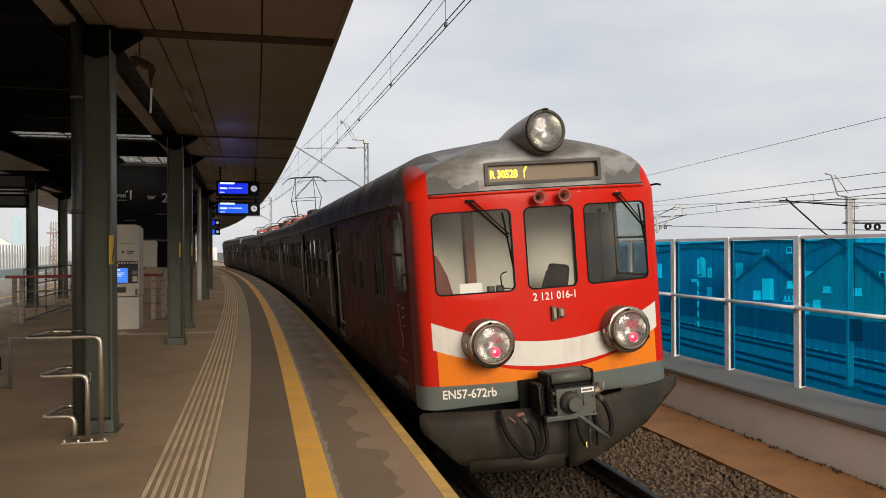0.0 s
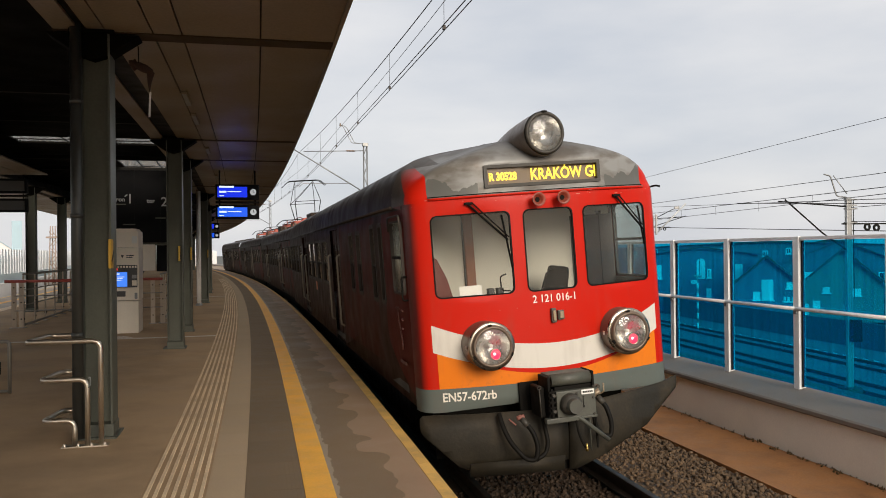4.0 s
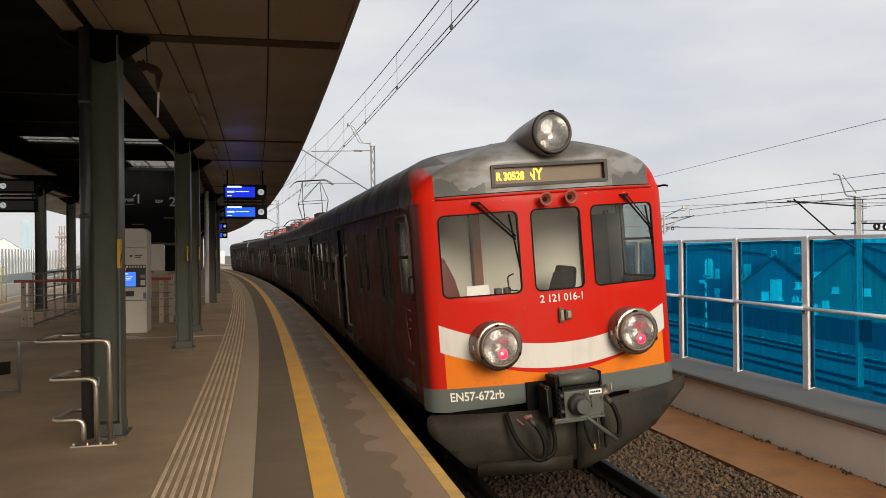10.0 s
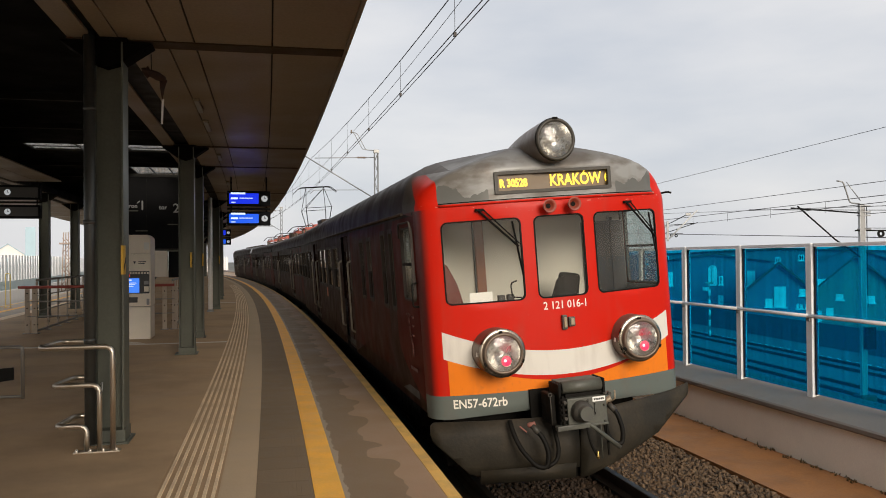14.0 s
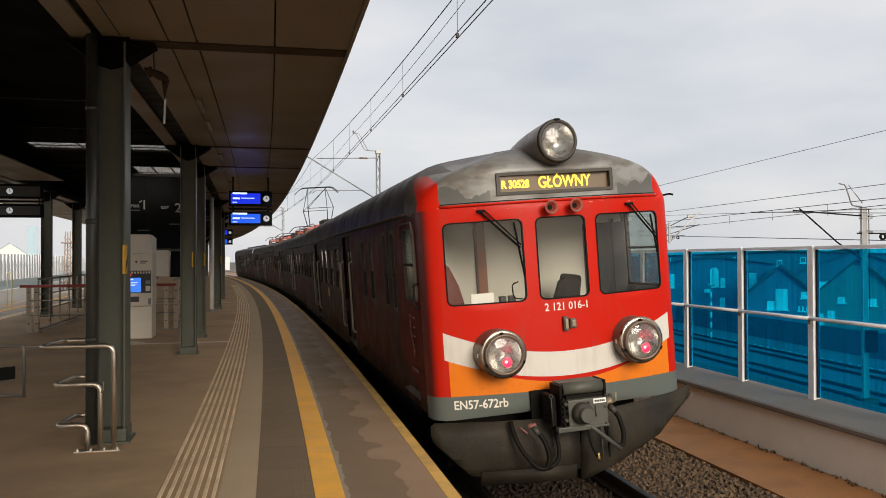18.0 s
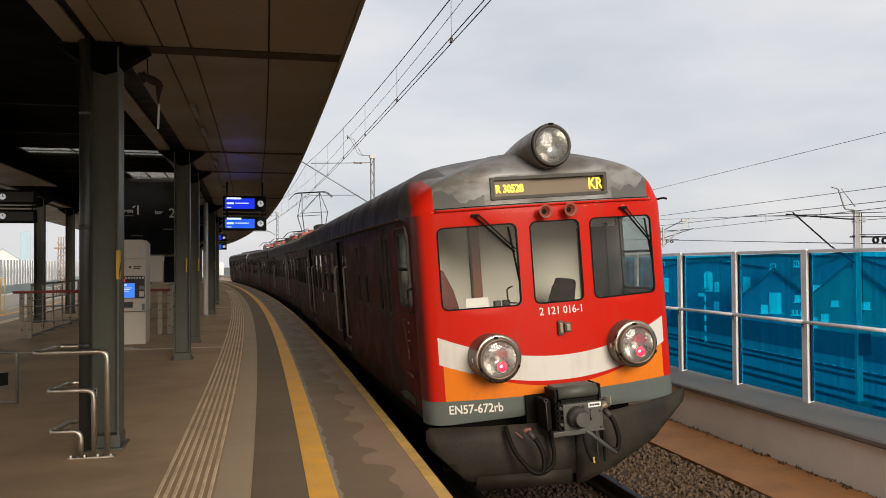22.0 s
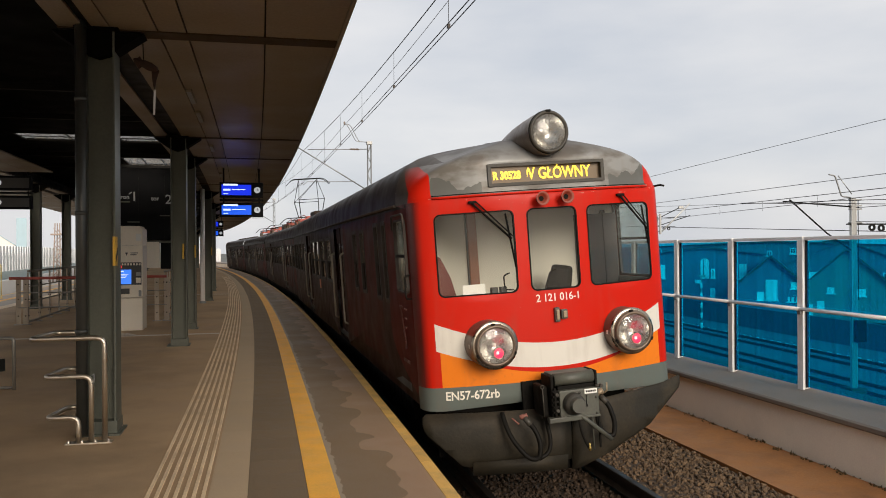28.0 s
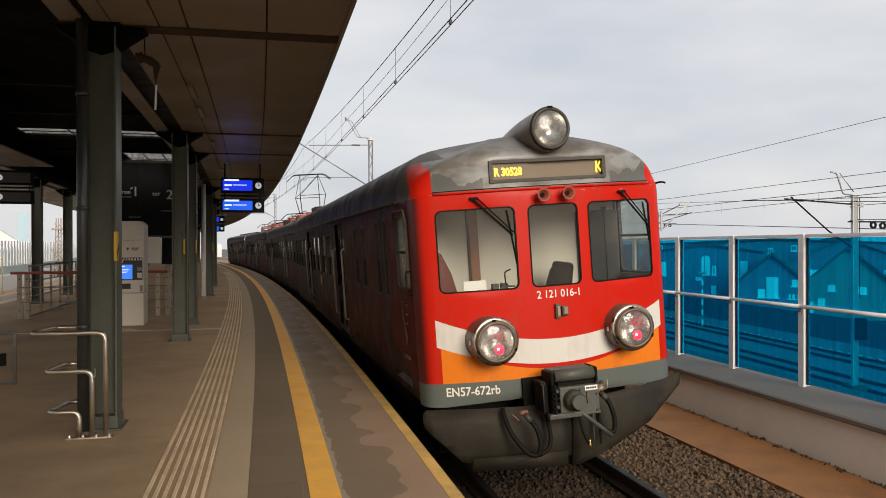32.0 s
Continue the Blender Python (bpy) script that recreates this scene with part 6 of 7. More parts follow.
part("control_box", box(-0.30, 0.33, -0.10, 0.30, 1.25, 2.06, bevel=0.01), M_KIOSK, lt, "pale grey box under the cladding")
for x in (-0.28, 0.48):
    part("seam", box(x - 0.006, x + 0.006, -0.004, 0.0, 2.14, 4.34), M_DARK_STEEL, lt)
part("ledge", box(-1.07, 1.27, -0.06, 0.0, 2.03, 2.09), M_GREEN_STEEL, lt)
for body, x, z, h in (("peron", -0.98, 3.39, 0.135), ("1", -0.50, 3.33, 0.30), ("tor", 0.09, 3.35, 0.135), ("2", 0.50, 3.25, 0.30)):
    bm = letters(body, h * 1.35, 0.004)
    part("sign_text", bm, M_SIGNTEXT, lt, "pale sign lettering", m=pose(x, -0.006, z))
part("sign_text_flag", prism([(-0.475, 3.615), (-0.56, 3.55), (-0.545, 3.525), (-0.47, 3.575)], -0.010, -0.006), M_SIGNTEXT, lt)
for x, w, z in ((-0.92, 0.4, 3.28), (0.34, 0.3, 2.86), (-0.6, 0.35, 2.66)):
    part("small_writing_bar", box(x, x + w, -0.006, -0.002, z, z + 0.035), M_GREEN_STEEL, lt)

# stair guard with red handrails


def guard(a, b, red, name_label, high=1.13, step=1.1):
    """A stair railing from a to b on the floor: flat pale balusters on a bottom rail, a steel top rail or a red handrail."""
    a, b = Vector(a), Vector(b)
    base = thing("stair_railing", Matrix.Translation(a), name_label, "railing", "railings round the stairs")
    v = b - a
    u = v.normalized()
    turn = Matrix.Rotation(math.atan2(u.y, u.x), 4, "Z")
    if red:
        part("handrail", tube([(-u.x * 0.2, -u.y * 0.2, high), (v.x, v.y, high)], 0.036, 12), M_HANDRAIL, base, "red handrail")
        ends = (0.0, 0.16, v.length * 0.93, v.length)
    else:
        part("top_rail", tube([(0, 0, high), (v.x, v.y, high)], 0.028, 10), M_RAILPOST, base, "dull steel top rail")
        n = int(v.length / step)
        ends = [v.length * i / n for i in range(n + 1)]
    for q in ends:
        m = Matrix.Translation(u * q) @ turn
        part("baluster", box(-0.055, 0.055, -0.012, 0.012, 0.02, high - 0.03, bevel=0.004, m=m), M_BALUSTER, base, "flat pale steel baluster")
        part("foot", box(-0.10, 0.10, -0.06, 0.06, 0, 0.02, m=m), M_RAILPOST, base)
        for z in (0.22, 0.62, 0.98):
            part("stud", tube([m @ Vector((0, -0.03, z)), m @ Vector((0, 0.03, z))], 0.016, 8), M_DARK_STEEL, base)
    for z in ((0.42, 0.78) if red else (0.07, 0.55, 0.92)):
        part("bar", tube([(0, 0, z), (v.x, v.y, z)], 0.016 if z > 0.1 else 0.03, 8), M_RAILPOST, base)
    return base


guard(arc(21.25, 6.98), arc(21.45, 3.60), True, "stair railing with red handrail and flat pale balusters")
guard(arc(21.3, 6.78), arc(34.3, 6.80), False, "long stair railing of flat pale balusters and steel rails", 1.30)
guard(arc(21.6, 3.66), arc(25.9, 3.66), False, "stair railing of flat pale balusters beside the lift tower", 1.25, 0.7)
guard(arc(28.4, 3.66), arc(36.0, 3.7), False, "stair railing of flat pale balusters past the lift tower", 1.25)


def info_display(s, d, w, name_label, lit=True):
    """Two hanging train displays, one over the other, each with a clock at its end."""
    base = thing("train_display", at(s, d, 0 if lit else 0.27), name_label, "display", "train displays")
    for z0, z1, led in ((2.64, 3.0, M_BLUE_LED2), (3.14, 3.53, M_BLUE_LED)):
        case = part("casing", box(-w / 2, w / 2, 0.0, 0.22, z0, z1, bevel=0.012), M_SIGN, base, "black display casing")
        led = led if lit else M_KIOSK_DARK
        part("screen", box(-w / 2 + 0.05, w / 2 - 0.30, -0.006, 0.0, z0 + 0.06, z1 - 0.06, m=pose(0, 0, 0) if lit else pose(0.25, 0, 0)), led, case, "glowing blue screen" if lit else "dark blank screen")
        h = z1 - z0
        for i, (a, b, c) in enumerate(((0.06, 0.55, 0.78), (0.06, 0.30, 0.45), (0.34, 0.80, 0.50), (0.06, 0.22, 0.22))):
            x0 = -w / 2 + 0.05
            ww = w - 0.35
            led != M_KIOSK_DARK and part("text_bar", box(x0 + a * ww, x0 + b * ww, -0.010, -0.007, z0 + c * h, z0 + c * h + (0.045 if i in (0, 1) else 0.02)), M_WHITE_LED, case)
        cx = w / 2 - 0.15 if lit else -0.12
        cm = pose(cx, -0.002, (z0 + z1) / 2, 90)
        clock = part("clock", spin([(0.088, -0.02), (0.088, 0.012), (0.08, 0.014)], 24, cm), M_SIGN, case, "round clock rim")
        part("clock_face", spin([(0.081, 0.010), (0.0, 0.0101)], 24, cm), M_CLOCK, clock, "lit clock face")
        part("clock_hand", box(-0.006, 0.006, -0.018, -0.015, 0.0, 0.06, m=pose(cx, 0, (z0 + z1) / 2)), M_SIGN, clock)
        part("clock_hand", box(-0.006, 0.04, -0.018, -0.015, -0.006, 0.006, m=pose(cx, 0, (z0 + z1) / 2)), M_SIGN, clock)
    for x in (-w / 2 + 0.1, w / 2 - 0.1):
        part("hanger", tube([(x, 0.11, 3.0), (x, 0.11, SOFFIT_Z)], 0.02, 8), M_DARK_STEEL, base)
    part("top_bar", box(-w / 2, w / 2, 0.05, 0.17, 3.05, 3.10), M_DARK_STEEL, base)
    return base


dsp = info_display(21.3, 1.745, 1.09, "pair of hanging blue train displays with round clocks")
copy_thing(dsp, at(48.0, 2.85, 0))
info_display(23.4, 7.86, 1.35, "pair of dark hanging displays with round clocks", False)

# dangling bird scarer under the soffit
bs = thing("bird_scarer", at(8.75, 2.56, 0.07), "dark feathered bird scarer with a foil strip, hanging from the canopy", "bird scarer")
part("string", tube([(0, 0, SOFFIT_Z - 0.07), (0.005, 0, 3.66)], 0.006, 6), M_DARK_STEEL, bs)
part("bird_body", spin([(0.0, -0.12), (0.03, -0.10), (0.045, -0.03), (0.04, 0.04), (0.02, 0.09), (0.03, 0.11), (0.015, 0.14), (0.0, 0.15)], 12, pose(0.04, 0, 3.61, 0, -65, 0)), M_FEATHER, bs, "dark bird body")
part("wing", prism([(-0.09, 3.64), (-0.03, 3.70), (0.02, 3.62), (-0.04, 3.57)], -0.01, 0.01), M_FEATHER, bs)
part("tail", prism([(0.08, 3.60), (0.16, 3.56), (0.13, 3.46), (0.11, 3.34), (0.09, 3.46)], -0.008, 0.008), M_FEATHER, bs)
part("foil", prism([(0.105, 3.36), (0.125, 3.36), (0.115, 3.10), (0.095, 3.10)], -0.004, 0.004), M_FOIL, bs, "silver foil strip")

# thin light pole among the columns
lp = thing("light_pole", at(28.4, 3.02, 0), "slim pale metal pole beside the columns", "pole")
part("shaft", tube([(0, 0, 0), (0, 0, 3.88)], 0.075, 16), M_WHITE_STEEL, lp)
part("collar", spin([(0.11, 0), (0.11, 0.05), (0.07, 0.08)], 16), M_CAST, lp)

# slim recessed lights along the soffit, switched off
for s in (11.5, 13.2, 17.2, 23.0):
    lb = thing("soffit_fitting", at(s, 2.30, SOFFIT_Z), "unlit slim fitting under the soffit", "ceiling light", "soffit fittings")
    part("body", box(-0.04, 0.04, -0.45, 0.45, -0.035, 0.0, bevel=0.01), M_SOFFIT, lb)
    part("diffuser", box(-0.028, 0.028, -0.43, 0.43, -0.041, -0.036), M_CAST, lb)

# ---- the wires over the track ----
WIRE_D = -1.32


def along(s0, s1, d, z, n=24):
    return [arc(s0 + (s1 - s0) * i / n, d, z(s0 + (s1 - s0) * i / n)) for i in range(n + 1)]


def contact_z(s):
    return 5.145 - 0.0006 * max(0, 25 - s) ** 2 - 0.0055 * min(16, max(0, s - 25)) - 0.0016 * max(0, s - 41)


def mess_z(s):
    return 5.675 + 0.0285 * (s - 12) + 0.0002 * (s - 12) * abs(s - 12) if s < 39.5 else 6.61 - 0.9 * min(1, ((s - 39.5) / 27)) ** 0.7 * (1 if s < 66 else max(0.1, 1 - (s - 66) / 27))


ov = thing("overhead_line", Matrix(), "dark overhead contact and messenger wires with droppers above the track", "overhead line")
for e in (-0.04, 0.04):
    part("contact_wire", tube(along(-30, 110, WIRE_D + e, contact_z, 60), 0.0085, 6), M_WIRE, ov)
part("messenger_wire", tube(along(-10, 110, WIRE_D, mess_z, 60), 0.0095, 6), M_WIRE, ov)
part("return_wire", tube(along(-10, 100, -3.55, lambda s: 8.12 + 0.0085 * max(0, 41 - s) - 0.0008 * max(0, s - 41) * max(0, 88 - s), 30), 0.009, 6), M_WIRE, ov)
for i in range(12):
    s = 11.4 + i * 4.7
    part("dropper", tube([arc(s, WIRE_D, contact_z(s)), arc(s, WIRE_D, mess_z(s))], 0.004, 5), M_WIRE, ov)
    part("clamp", box(-0.02, 0.02, -0.03, 0.03, -0.03, 0.03, m=at(s, WIRE_D, contact_z(s))), M_WIRE, ov)


def mast(s, d, reach, label):
    """A lattice mast with a cantilever that holds the wires."""
    base = thing("catenary_mast", at(s, d, 0), label, "mast", "catenary masts")
    for x in (-0.11, 0.11):
        for y in (-0.09, 0.09):
            part("chord", tube([(x, y, -1.2), (x * 0.8, y, 7.4)], 0.022, 6), M_CAST, base)
    for i in range(16):
        z = -1.0 + i * 0.52
        e = 1 if i % 2 else -1
        for y in (-0.09, 0.09):
            part("lacing_bar", tube([(-0.10 * e, y, z), (0.10 * e, y, z + 0.52)], 0.012, 5), M_CAST, base)
    part("top_tie", tube([(-0.1, 0, 7.06), (-reach + 0.25, 0, 6.95)], 0.022, 8), M_CAST, base)
    part("insulator", spin([(0.03, -0.25), (0.055, -0.18), (0.03, -0.12), (0.055, -0.05), (0.03, 0.02), (0.055, 0.1), (0.03, 0.2)], 12, pose(-0.75, 0, 7.035, 0, 90, 0)), M_LAMP, base)
    part("strut", tube([(-0.1, 0, 4.9), (-reach - 0.25, 0, 7.05)], 0.032, 10), M_CAST, base, "slanting cantilever tube")
    part("steady_arm", tube([(-0.75, 0, 5.35), (-reach + 0.2, 0, 5.30), (-reach, 0, 5.12)], 0.018, 8), M_CAST, base)
    part("crown", box(-0.14, 0.14, -0.12, 0.12, 7.30, 7.46), M_CAST, base)
    for x in (0.0, -0.16):
        part("bracket", tube(bend([(-0.05 + x * 0.2, 0, 7.42), (-0.55 + x, 0, 7.45), (-1.0 + x, 0, 8.3), (-1.25 + x * 0.6, 0, 8.35)], 0.12), 0.018, 8), M_CAST, base, "bent bracket for the return wire")
    part("pin", spin([(0.02, -0.08), (0.05, -0.04), (0.03, 0.0), (0.05, 0.05), (0.02, 0.1)], 10, pose(-1.3, 0, 8.36)), M_LAMP, base)
    return base


m1 = mast(41.4, -5.0, 3.45, "grey lattice catenary mast with slanting cantilever beyond the train")
copy_thing(m1, at(88.0, -4.9, 0))

# ---- the lower railway and houses beyond the blue screen ----
LOW = -4.7
lower = pose(20.9, 56.7, LOW, 0, 0, 8.6)
tagged(part("lower_trackbed", box(-7.5, 5.0, -90, 120, -0.5, 0.0, bevel=0.05), M_LOWER, m=lower), "lower railway bed beyond the screen", "trackbed", kind="structure")
for x in (-5.6, -4.1, -0.75, 0.75):
    tagged(part("lower_rail", box(x - 0.04, x + 0.04, -90, 120, 0.001, 0.17), M_RAILTOP, m=lower), "far rail of the lower railway", "rail", "lower rails", "structure")
tagged(part("lower_wall", box(6.0, 6.3, -60, 100, -0.3, 1.5), M_HOUSE_DARK, m=lower), "long dark retaining wall beyond the lower railway", "wall", kind="structure")


def far_mast(x, y, top, arm):
    base = thing("catenary_mast", pose(x, y, LOW, 0, 0, 8.6), "grey steel catenary mast of the lower railway with cantilever", "mast", "masts of the lower railway")
    h = top - LOW
    part("shaft", box(-0.10, 0.10, -0.07, 0.07, 0, h, bevel=0.01), M_CAST, base, "grey steel shaft")
    for x in (-0.125, 0.103):
        part("flange", box(x, x + 0.022, -0.08, 0.08, 0, h - 0.05), M_PALE_MAST, base, "pale steel flange")
    part("cabinet", box(-0.05, 0.40, -0.30, -0.08, 2.35, 3.3, bevel=0.02), M_DARK_STEEL, base, "dark switch cabinet on the mast")
    part("conduit", tube([(0.24, 0, h - 4.5), (0.24, 0, h - 0.1)], 0.018, 8), M_DARK_STEEL, base)
    part("arm", tube([(-0.1, 0, h - 0.40), (-arm, 0, h - 0.18)], 0.032, 8), M_DARK_STEEL, base, "cantilever tube")
    part("strut", tube([(-arm + 0.3, 0, h - 0.1), (-1.25, 0, h - 1.55), (-0.1, 0, h - 2.3)], 0.035, 8), M_DARK_STEEL, base)
    part("crook", tube(bend([(-0.1, 0, h + 0.0), (-0.55, 0, h + 0.05), (-0.85, 0, h + 0.95), (-1.15, 0, h + 1.0)], 0.1), 0.032, 8), M_CAST, base, "bent bracket")
    part("crook_stay", tube([(-0.05, 0, h + 0.15), (-0.7, 0, h + 0.95)], 0.02, 6), M_CAST, base)
    for z in (-0.1, -0.35, -0.5, -1.1):
        part("clamp", box(-0.16, 0.36, -0.1, 0.1, h + z - 0.028, h + z + 0.028), M_CAST, base)
    part("pulley", ring(rounded(0.75, 1.05, h - 1.45, h - 1.15, 0.14), rounded(0.82, 0.98, h - 1.38, h - 1.22, 0.075), -0.04, 0.04), M_DARK_STEEL, base, "tensioning wheel")
    part("pulley", ring(rounded(1.2, 1.5, h - 1.48, h - 1.18, 0.14), rounded(1.27, 1.43, h - 1.41, h - 1.25, 0.075), -0.04, 0.04), M_DARK_STEEL, base, "tensioning wheel")
    part("pulley_beam", box(-0.3, 2.0, -0.05, 0.05, h - 1.19, h - 1.13), M_DARK_STEEL, base)
    part("foot", box(-0.35, 0.35, -0.35, 0.35, -0.1, 0.35), M_SLEEPER, base)
    return base


far_mast(17.8, 35.0, 3.95, 3.3)
far_mast(19.6, 75.0, 5.0, -3.2)
near = thing("catenary_mast", pose(12.2, 48.0, LOW, 0, 0, 0), "grey steel catenary mast with a short cantilever behind the train", "mast", "masts of the lower railway")
part("shaft", box(-0.10, 0.10, -0.10, 0.10, 0, 8.6, bevel=0.01), M_CAST, near)
for z in (7.5, 8.3):
    part("bracket", tube([(0.0, 0, z), (0.66, 0, z)], 0.03, 8), M_CAST, near)
part("hinge_bar", box(0.60, 0.72, -0.05, 0.05, 7.34, 8.56, bevel=0.02), M_CAST, near, "upright hinge bar")
part("strut", tube([(0.75, 0, 7.5), (2.44, 0, 9.19)], 0.045, 8), M_PALE_MAST, near, "slanting pale cantilever tube")
part("tie", tube([(0.72, 0, 8.38), (1.86, 0, 8.95)], 0.022, 8), M_DARK_STEEL, near)
part("clamp", box(1.75, 2.05, -0.06, 0.06, 8.86, 9.02, bevel=0.02), M_CAST, near)
lw = thing("lower_overhead_line", Matrix(), "thin dark wires over the lower railway", "overhead line")
for a, b, r in (((7.95, 30, 4.53), (11.1, 20, 4.99), 0.009), ((15.88, 60, 4.47), (18.31, 33, 4.24), 0.022), ((15.87, 60, 3.41), (18.3, 33, 2.42), 0.026),
                ((14.72, 50, 4.82), (18.31, 33, 4.83), 0.018), ((16.2, 60, 4.95), (14.6, 35, 3.75), 0.016), ((14.6, 35, 3.72), (18.6, 33, 3.55), 0.02), ((15.6, 58, 3.9), (14.7, 35, 3.6), 0.016), ((17.8, 35, 3.5), (20.5, 33.5, 3.65), 0.018), ((17.8, 35, 2.9), (20.5, 33.5, 2.8), 0.018)):
    a, b = Vector(a), Vector(b)
    k = 0.8 if r < 0.02 else 0.35
    way = [a, b, b + (b - a) * k]
    if abs(a.x - 17.8) > 0.01:      # the others run on past the mast
        way.insert(0, a - (b - a) * k)
    part("wire", tube(way, r * 0.75, 6), M_WIRE, lw)
for t in (0.2, 0.4, 0.6, 0.8):
    p = Vector((15.88, 60, 4.47)).lerp(Vector((18.31, 33, 4.24)), t)
    part("dropper", tube([p, p + Vector((0, 0, -0.55))], 0.008, 5), M_WIRE, lw)


def house(x, y, turn, w, deep, eaves, ridge, wall, label, wins, arch=False):
    """A gabled house whose gable faces the railway."""
    base = thing("house", pose(x, y, LOW, 0, 0, turn), label, "house", "houses beyond the railway")
    part("wall", prism([(-w / 2, 0), (w / 2, 0), (w / 2, eaves), (0, ridge), (-w / 2, eaves)], 0, deep), wall, base, "rendered gable wall")
    for e in (-1, 1):
        out = [(e * (w / 2 + 0.4), eaves - 0.35 * (ridge - eaves) / (w / 2)), (0, ridge + 0.05), (0, ridge + 0.28), (e * (w / 2 + 0.4), eaves - 0.12)]
        part("roof", prism(out, -0.4, deep + 0.4), M_TILE, base, "dark tiled roof slope")
    for wx, wz, ww, wh, lit in wins:
        win = part("window", ring(rounded(wx, wx + ww, wz, wz + wh, 0.02, 1), rounded(wx + 0.12, wx + ww - 0.12, wz + 0.12, wz + wh - 0.12, 0.01, 1), -0.06, 0.03), M_WINWHITE, base, "white framed window")
        # lit panes are painted white in place of the sky's reflection
        part("pane", box(wx + 0.1, wx + ww - 0.1, -0.02, 0.0, wz + 0.1, wz + wh - 0.1), M_WINWHITE if lit else M_WINDARK, win)
        part("glazing_bar", box(wx + ww / 2 - 0.04, wx + ww / 2 + 0.04, -0.05, -0.02, wz + 0.1, wz + wh - 0.1), M_WINWHITE, win)
        part("sill", box(wx - 0.1, wx + ww + 0.1, -0.15, 0.0, wz - 0.1, wz), M_WINWHITE, win)
    if arch:
        out = [(-0.42, 3.4), (0.42, 3.4), (0.42, 5.05)] + [(0.42 * math.cos(radians(a)), 5.05 + 0.42 * math.sin(radians(a))) for a in range(15, 180, 15)] + [(-0.42, 5.05)]
        win = part("arched_window", prism(out, -0.08, 0.02), M_WINWHITE, base, "tall white arched window")
        part("glazing_bar", box(-0.16, -0.11, -0.10, -0.08, 3.5, 5.4), M_WINDARK, win)
        part("sill", box(-1.0, -0.3, -0.25, 0.0, 2.9, 3.25), M_WINWHITE, win)
    return base


house(44.0, 108, -22, 46.0, 12, 6.6, 7.2, M_HOUSE_DARK, "long dark terrace beyond the railway", [(-21 + 2.9 * i, 5.0 + 0.35 * (i % 3), 0.7, 0.8, i % 3 == 0) for i in range(15)])
house(28.0, 69, -22, 5.3, 10, 3.3, 5.6, M_HOUSE_PLUM, "dark gabled house with a bright doorway beyond the railway", [(-0.45, 2.0, 0.95, 1.75, True), (-1.15, 2.0, 0.6, 0.7, True), (1.55, 3.0, 0.85, 0.55, True), (1.3, 1.9, 0.18, 0.4, True), (1.6, 1.9, 0.18, 0.4, True), (1.95, 1.9, 0.18, 0.4, True)])
house(34.8, 69.5, -27, 6.2, 10, 3.4, 6.2, M_HOUSE_PALE, "pale gabled house with slatted glazing beyond the railway", [(-1.6, 2.5, 0.6, 0.5, True), (0.7, 2.3, 0.7, 0.6, True), (-2.4, 1.0, 0.6, 0.8, True), (-3.4, 0.4, 0.7, 1.1, True)])
house(40.5, 66, -30, 5.5, 10, 4.2, 5.2, M_HOUSE_PALE, "pale house front with tall dark windows beyond the railway", [(-2.0 + 1.3 * i, 2.4, 0.7, 1.7, False) for i in range(4)])
house(26.5, 82, -18, 11.0, 14, 5.9, 6.5, M_HOUSE_PLUM, "long dark house with a tall arched white window", [(3.3, 3.4, 0.7, 1.5, True), (-4.6, 3.4, 0.7, 1.4, True), (0.6, 3.5, 0.4, 0.9, False), (0.5, 1.2, 0.5, 1.2, True)], True)
house(20.5, 96, -12, 8.0, 12, 4.4, 6.2, M_HOUSE_DARK, "dark house with small white windows near the railway", [(-2.2, 1.6, 1.0, 1.4, True), (1.2, 1.6, 1.0, 1.4, True), (-0.5, 3.9, 0.9, 0.9, False)])
house(50.0, 100, -26, 14.0, 12, 4.4, 7.2, M_HOUSE_DARK, "broad dark house far beyond the railway", [(-4.5, 2.0, 1.2, 1.4, True), (-1.5, 2.0, 1.2, 1.4, True), (1.5, 2.0, 1.2, 1.4, True), (4.0, 2.0, 1.2, 1.4, False)])
house(47.5, 62, -30, 10.0, 12, 4.0, 6.4, M_HOUSE_DARK, "dark house with rows of windows beyond the railway", [(-3.5, 1.8, 1.0, 1.3, True), (-1.2, 1.8, 1.0, 1.3, True), (1.2, 1.8, 1.0, 1.3, True)])
house(62.0, 128, -24, 22.0, 14, 5.6, 7.6, M_HOUSE_PALE, "long pale building far beyond the railway", [(-9 + 2.6 * i, 3.6, 1.2, 1.3, i % 2 == 0) for i in range(8)])
ln = thing("street_lamp", pose(20.4, 64, -5, 0, 0, 0), "white banded street lamp post beyond the railway", "street lamp")
part("post", tube([(0, 0, 0), (0, 0, 4.6)], 0.05, 8), M_CAST, ln)
for i in range(5):
    part("white_band", tube([(0, 0, 0.4 + i * 0.8), (0, 0, 0.85 + i * 0.8)], 0.09, 8), M_WINWHITE, ln)
part("head", box(-0.3, 0.3, -0.15, 0.15, 4.5, 4.65, bevel=0.04), M_CAST, ln)
# white blocks stand in for the broken highlight on this rail
bm = bmesh.new()
for i in range(90):
    add_box(bm, 0.83, 0.87, -26 + i * 0.9, -25.65 + i * 0.9, 0.18, 0.22, m=lower)
tagged(part("marker_row", bm, M_WINWHITE), "dashed row of white blocks for the glints on the lower rail", "markers", kind="stuff")

# ---- what shows past the island's other edge ----
tagged(part("far_trackbed", sweep(slab(BACK + 0.3, 15.8, -1.3, -0.95), S0, S1, 4), M_PALE_STONE), "ballast of the track on the other side", "trackbed", kind="structure")
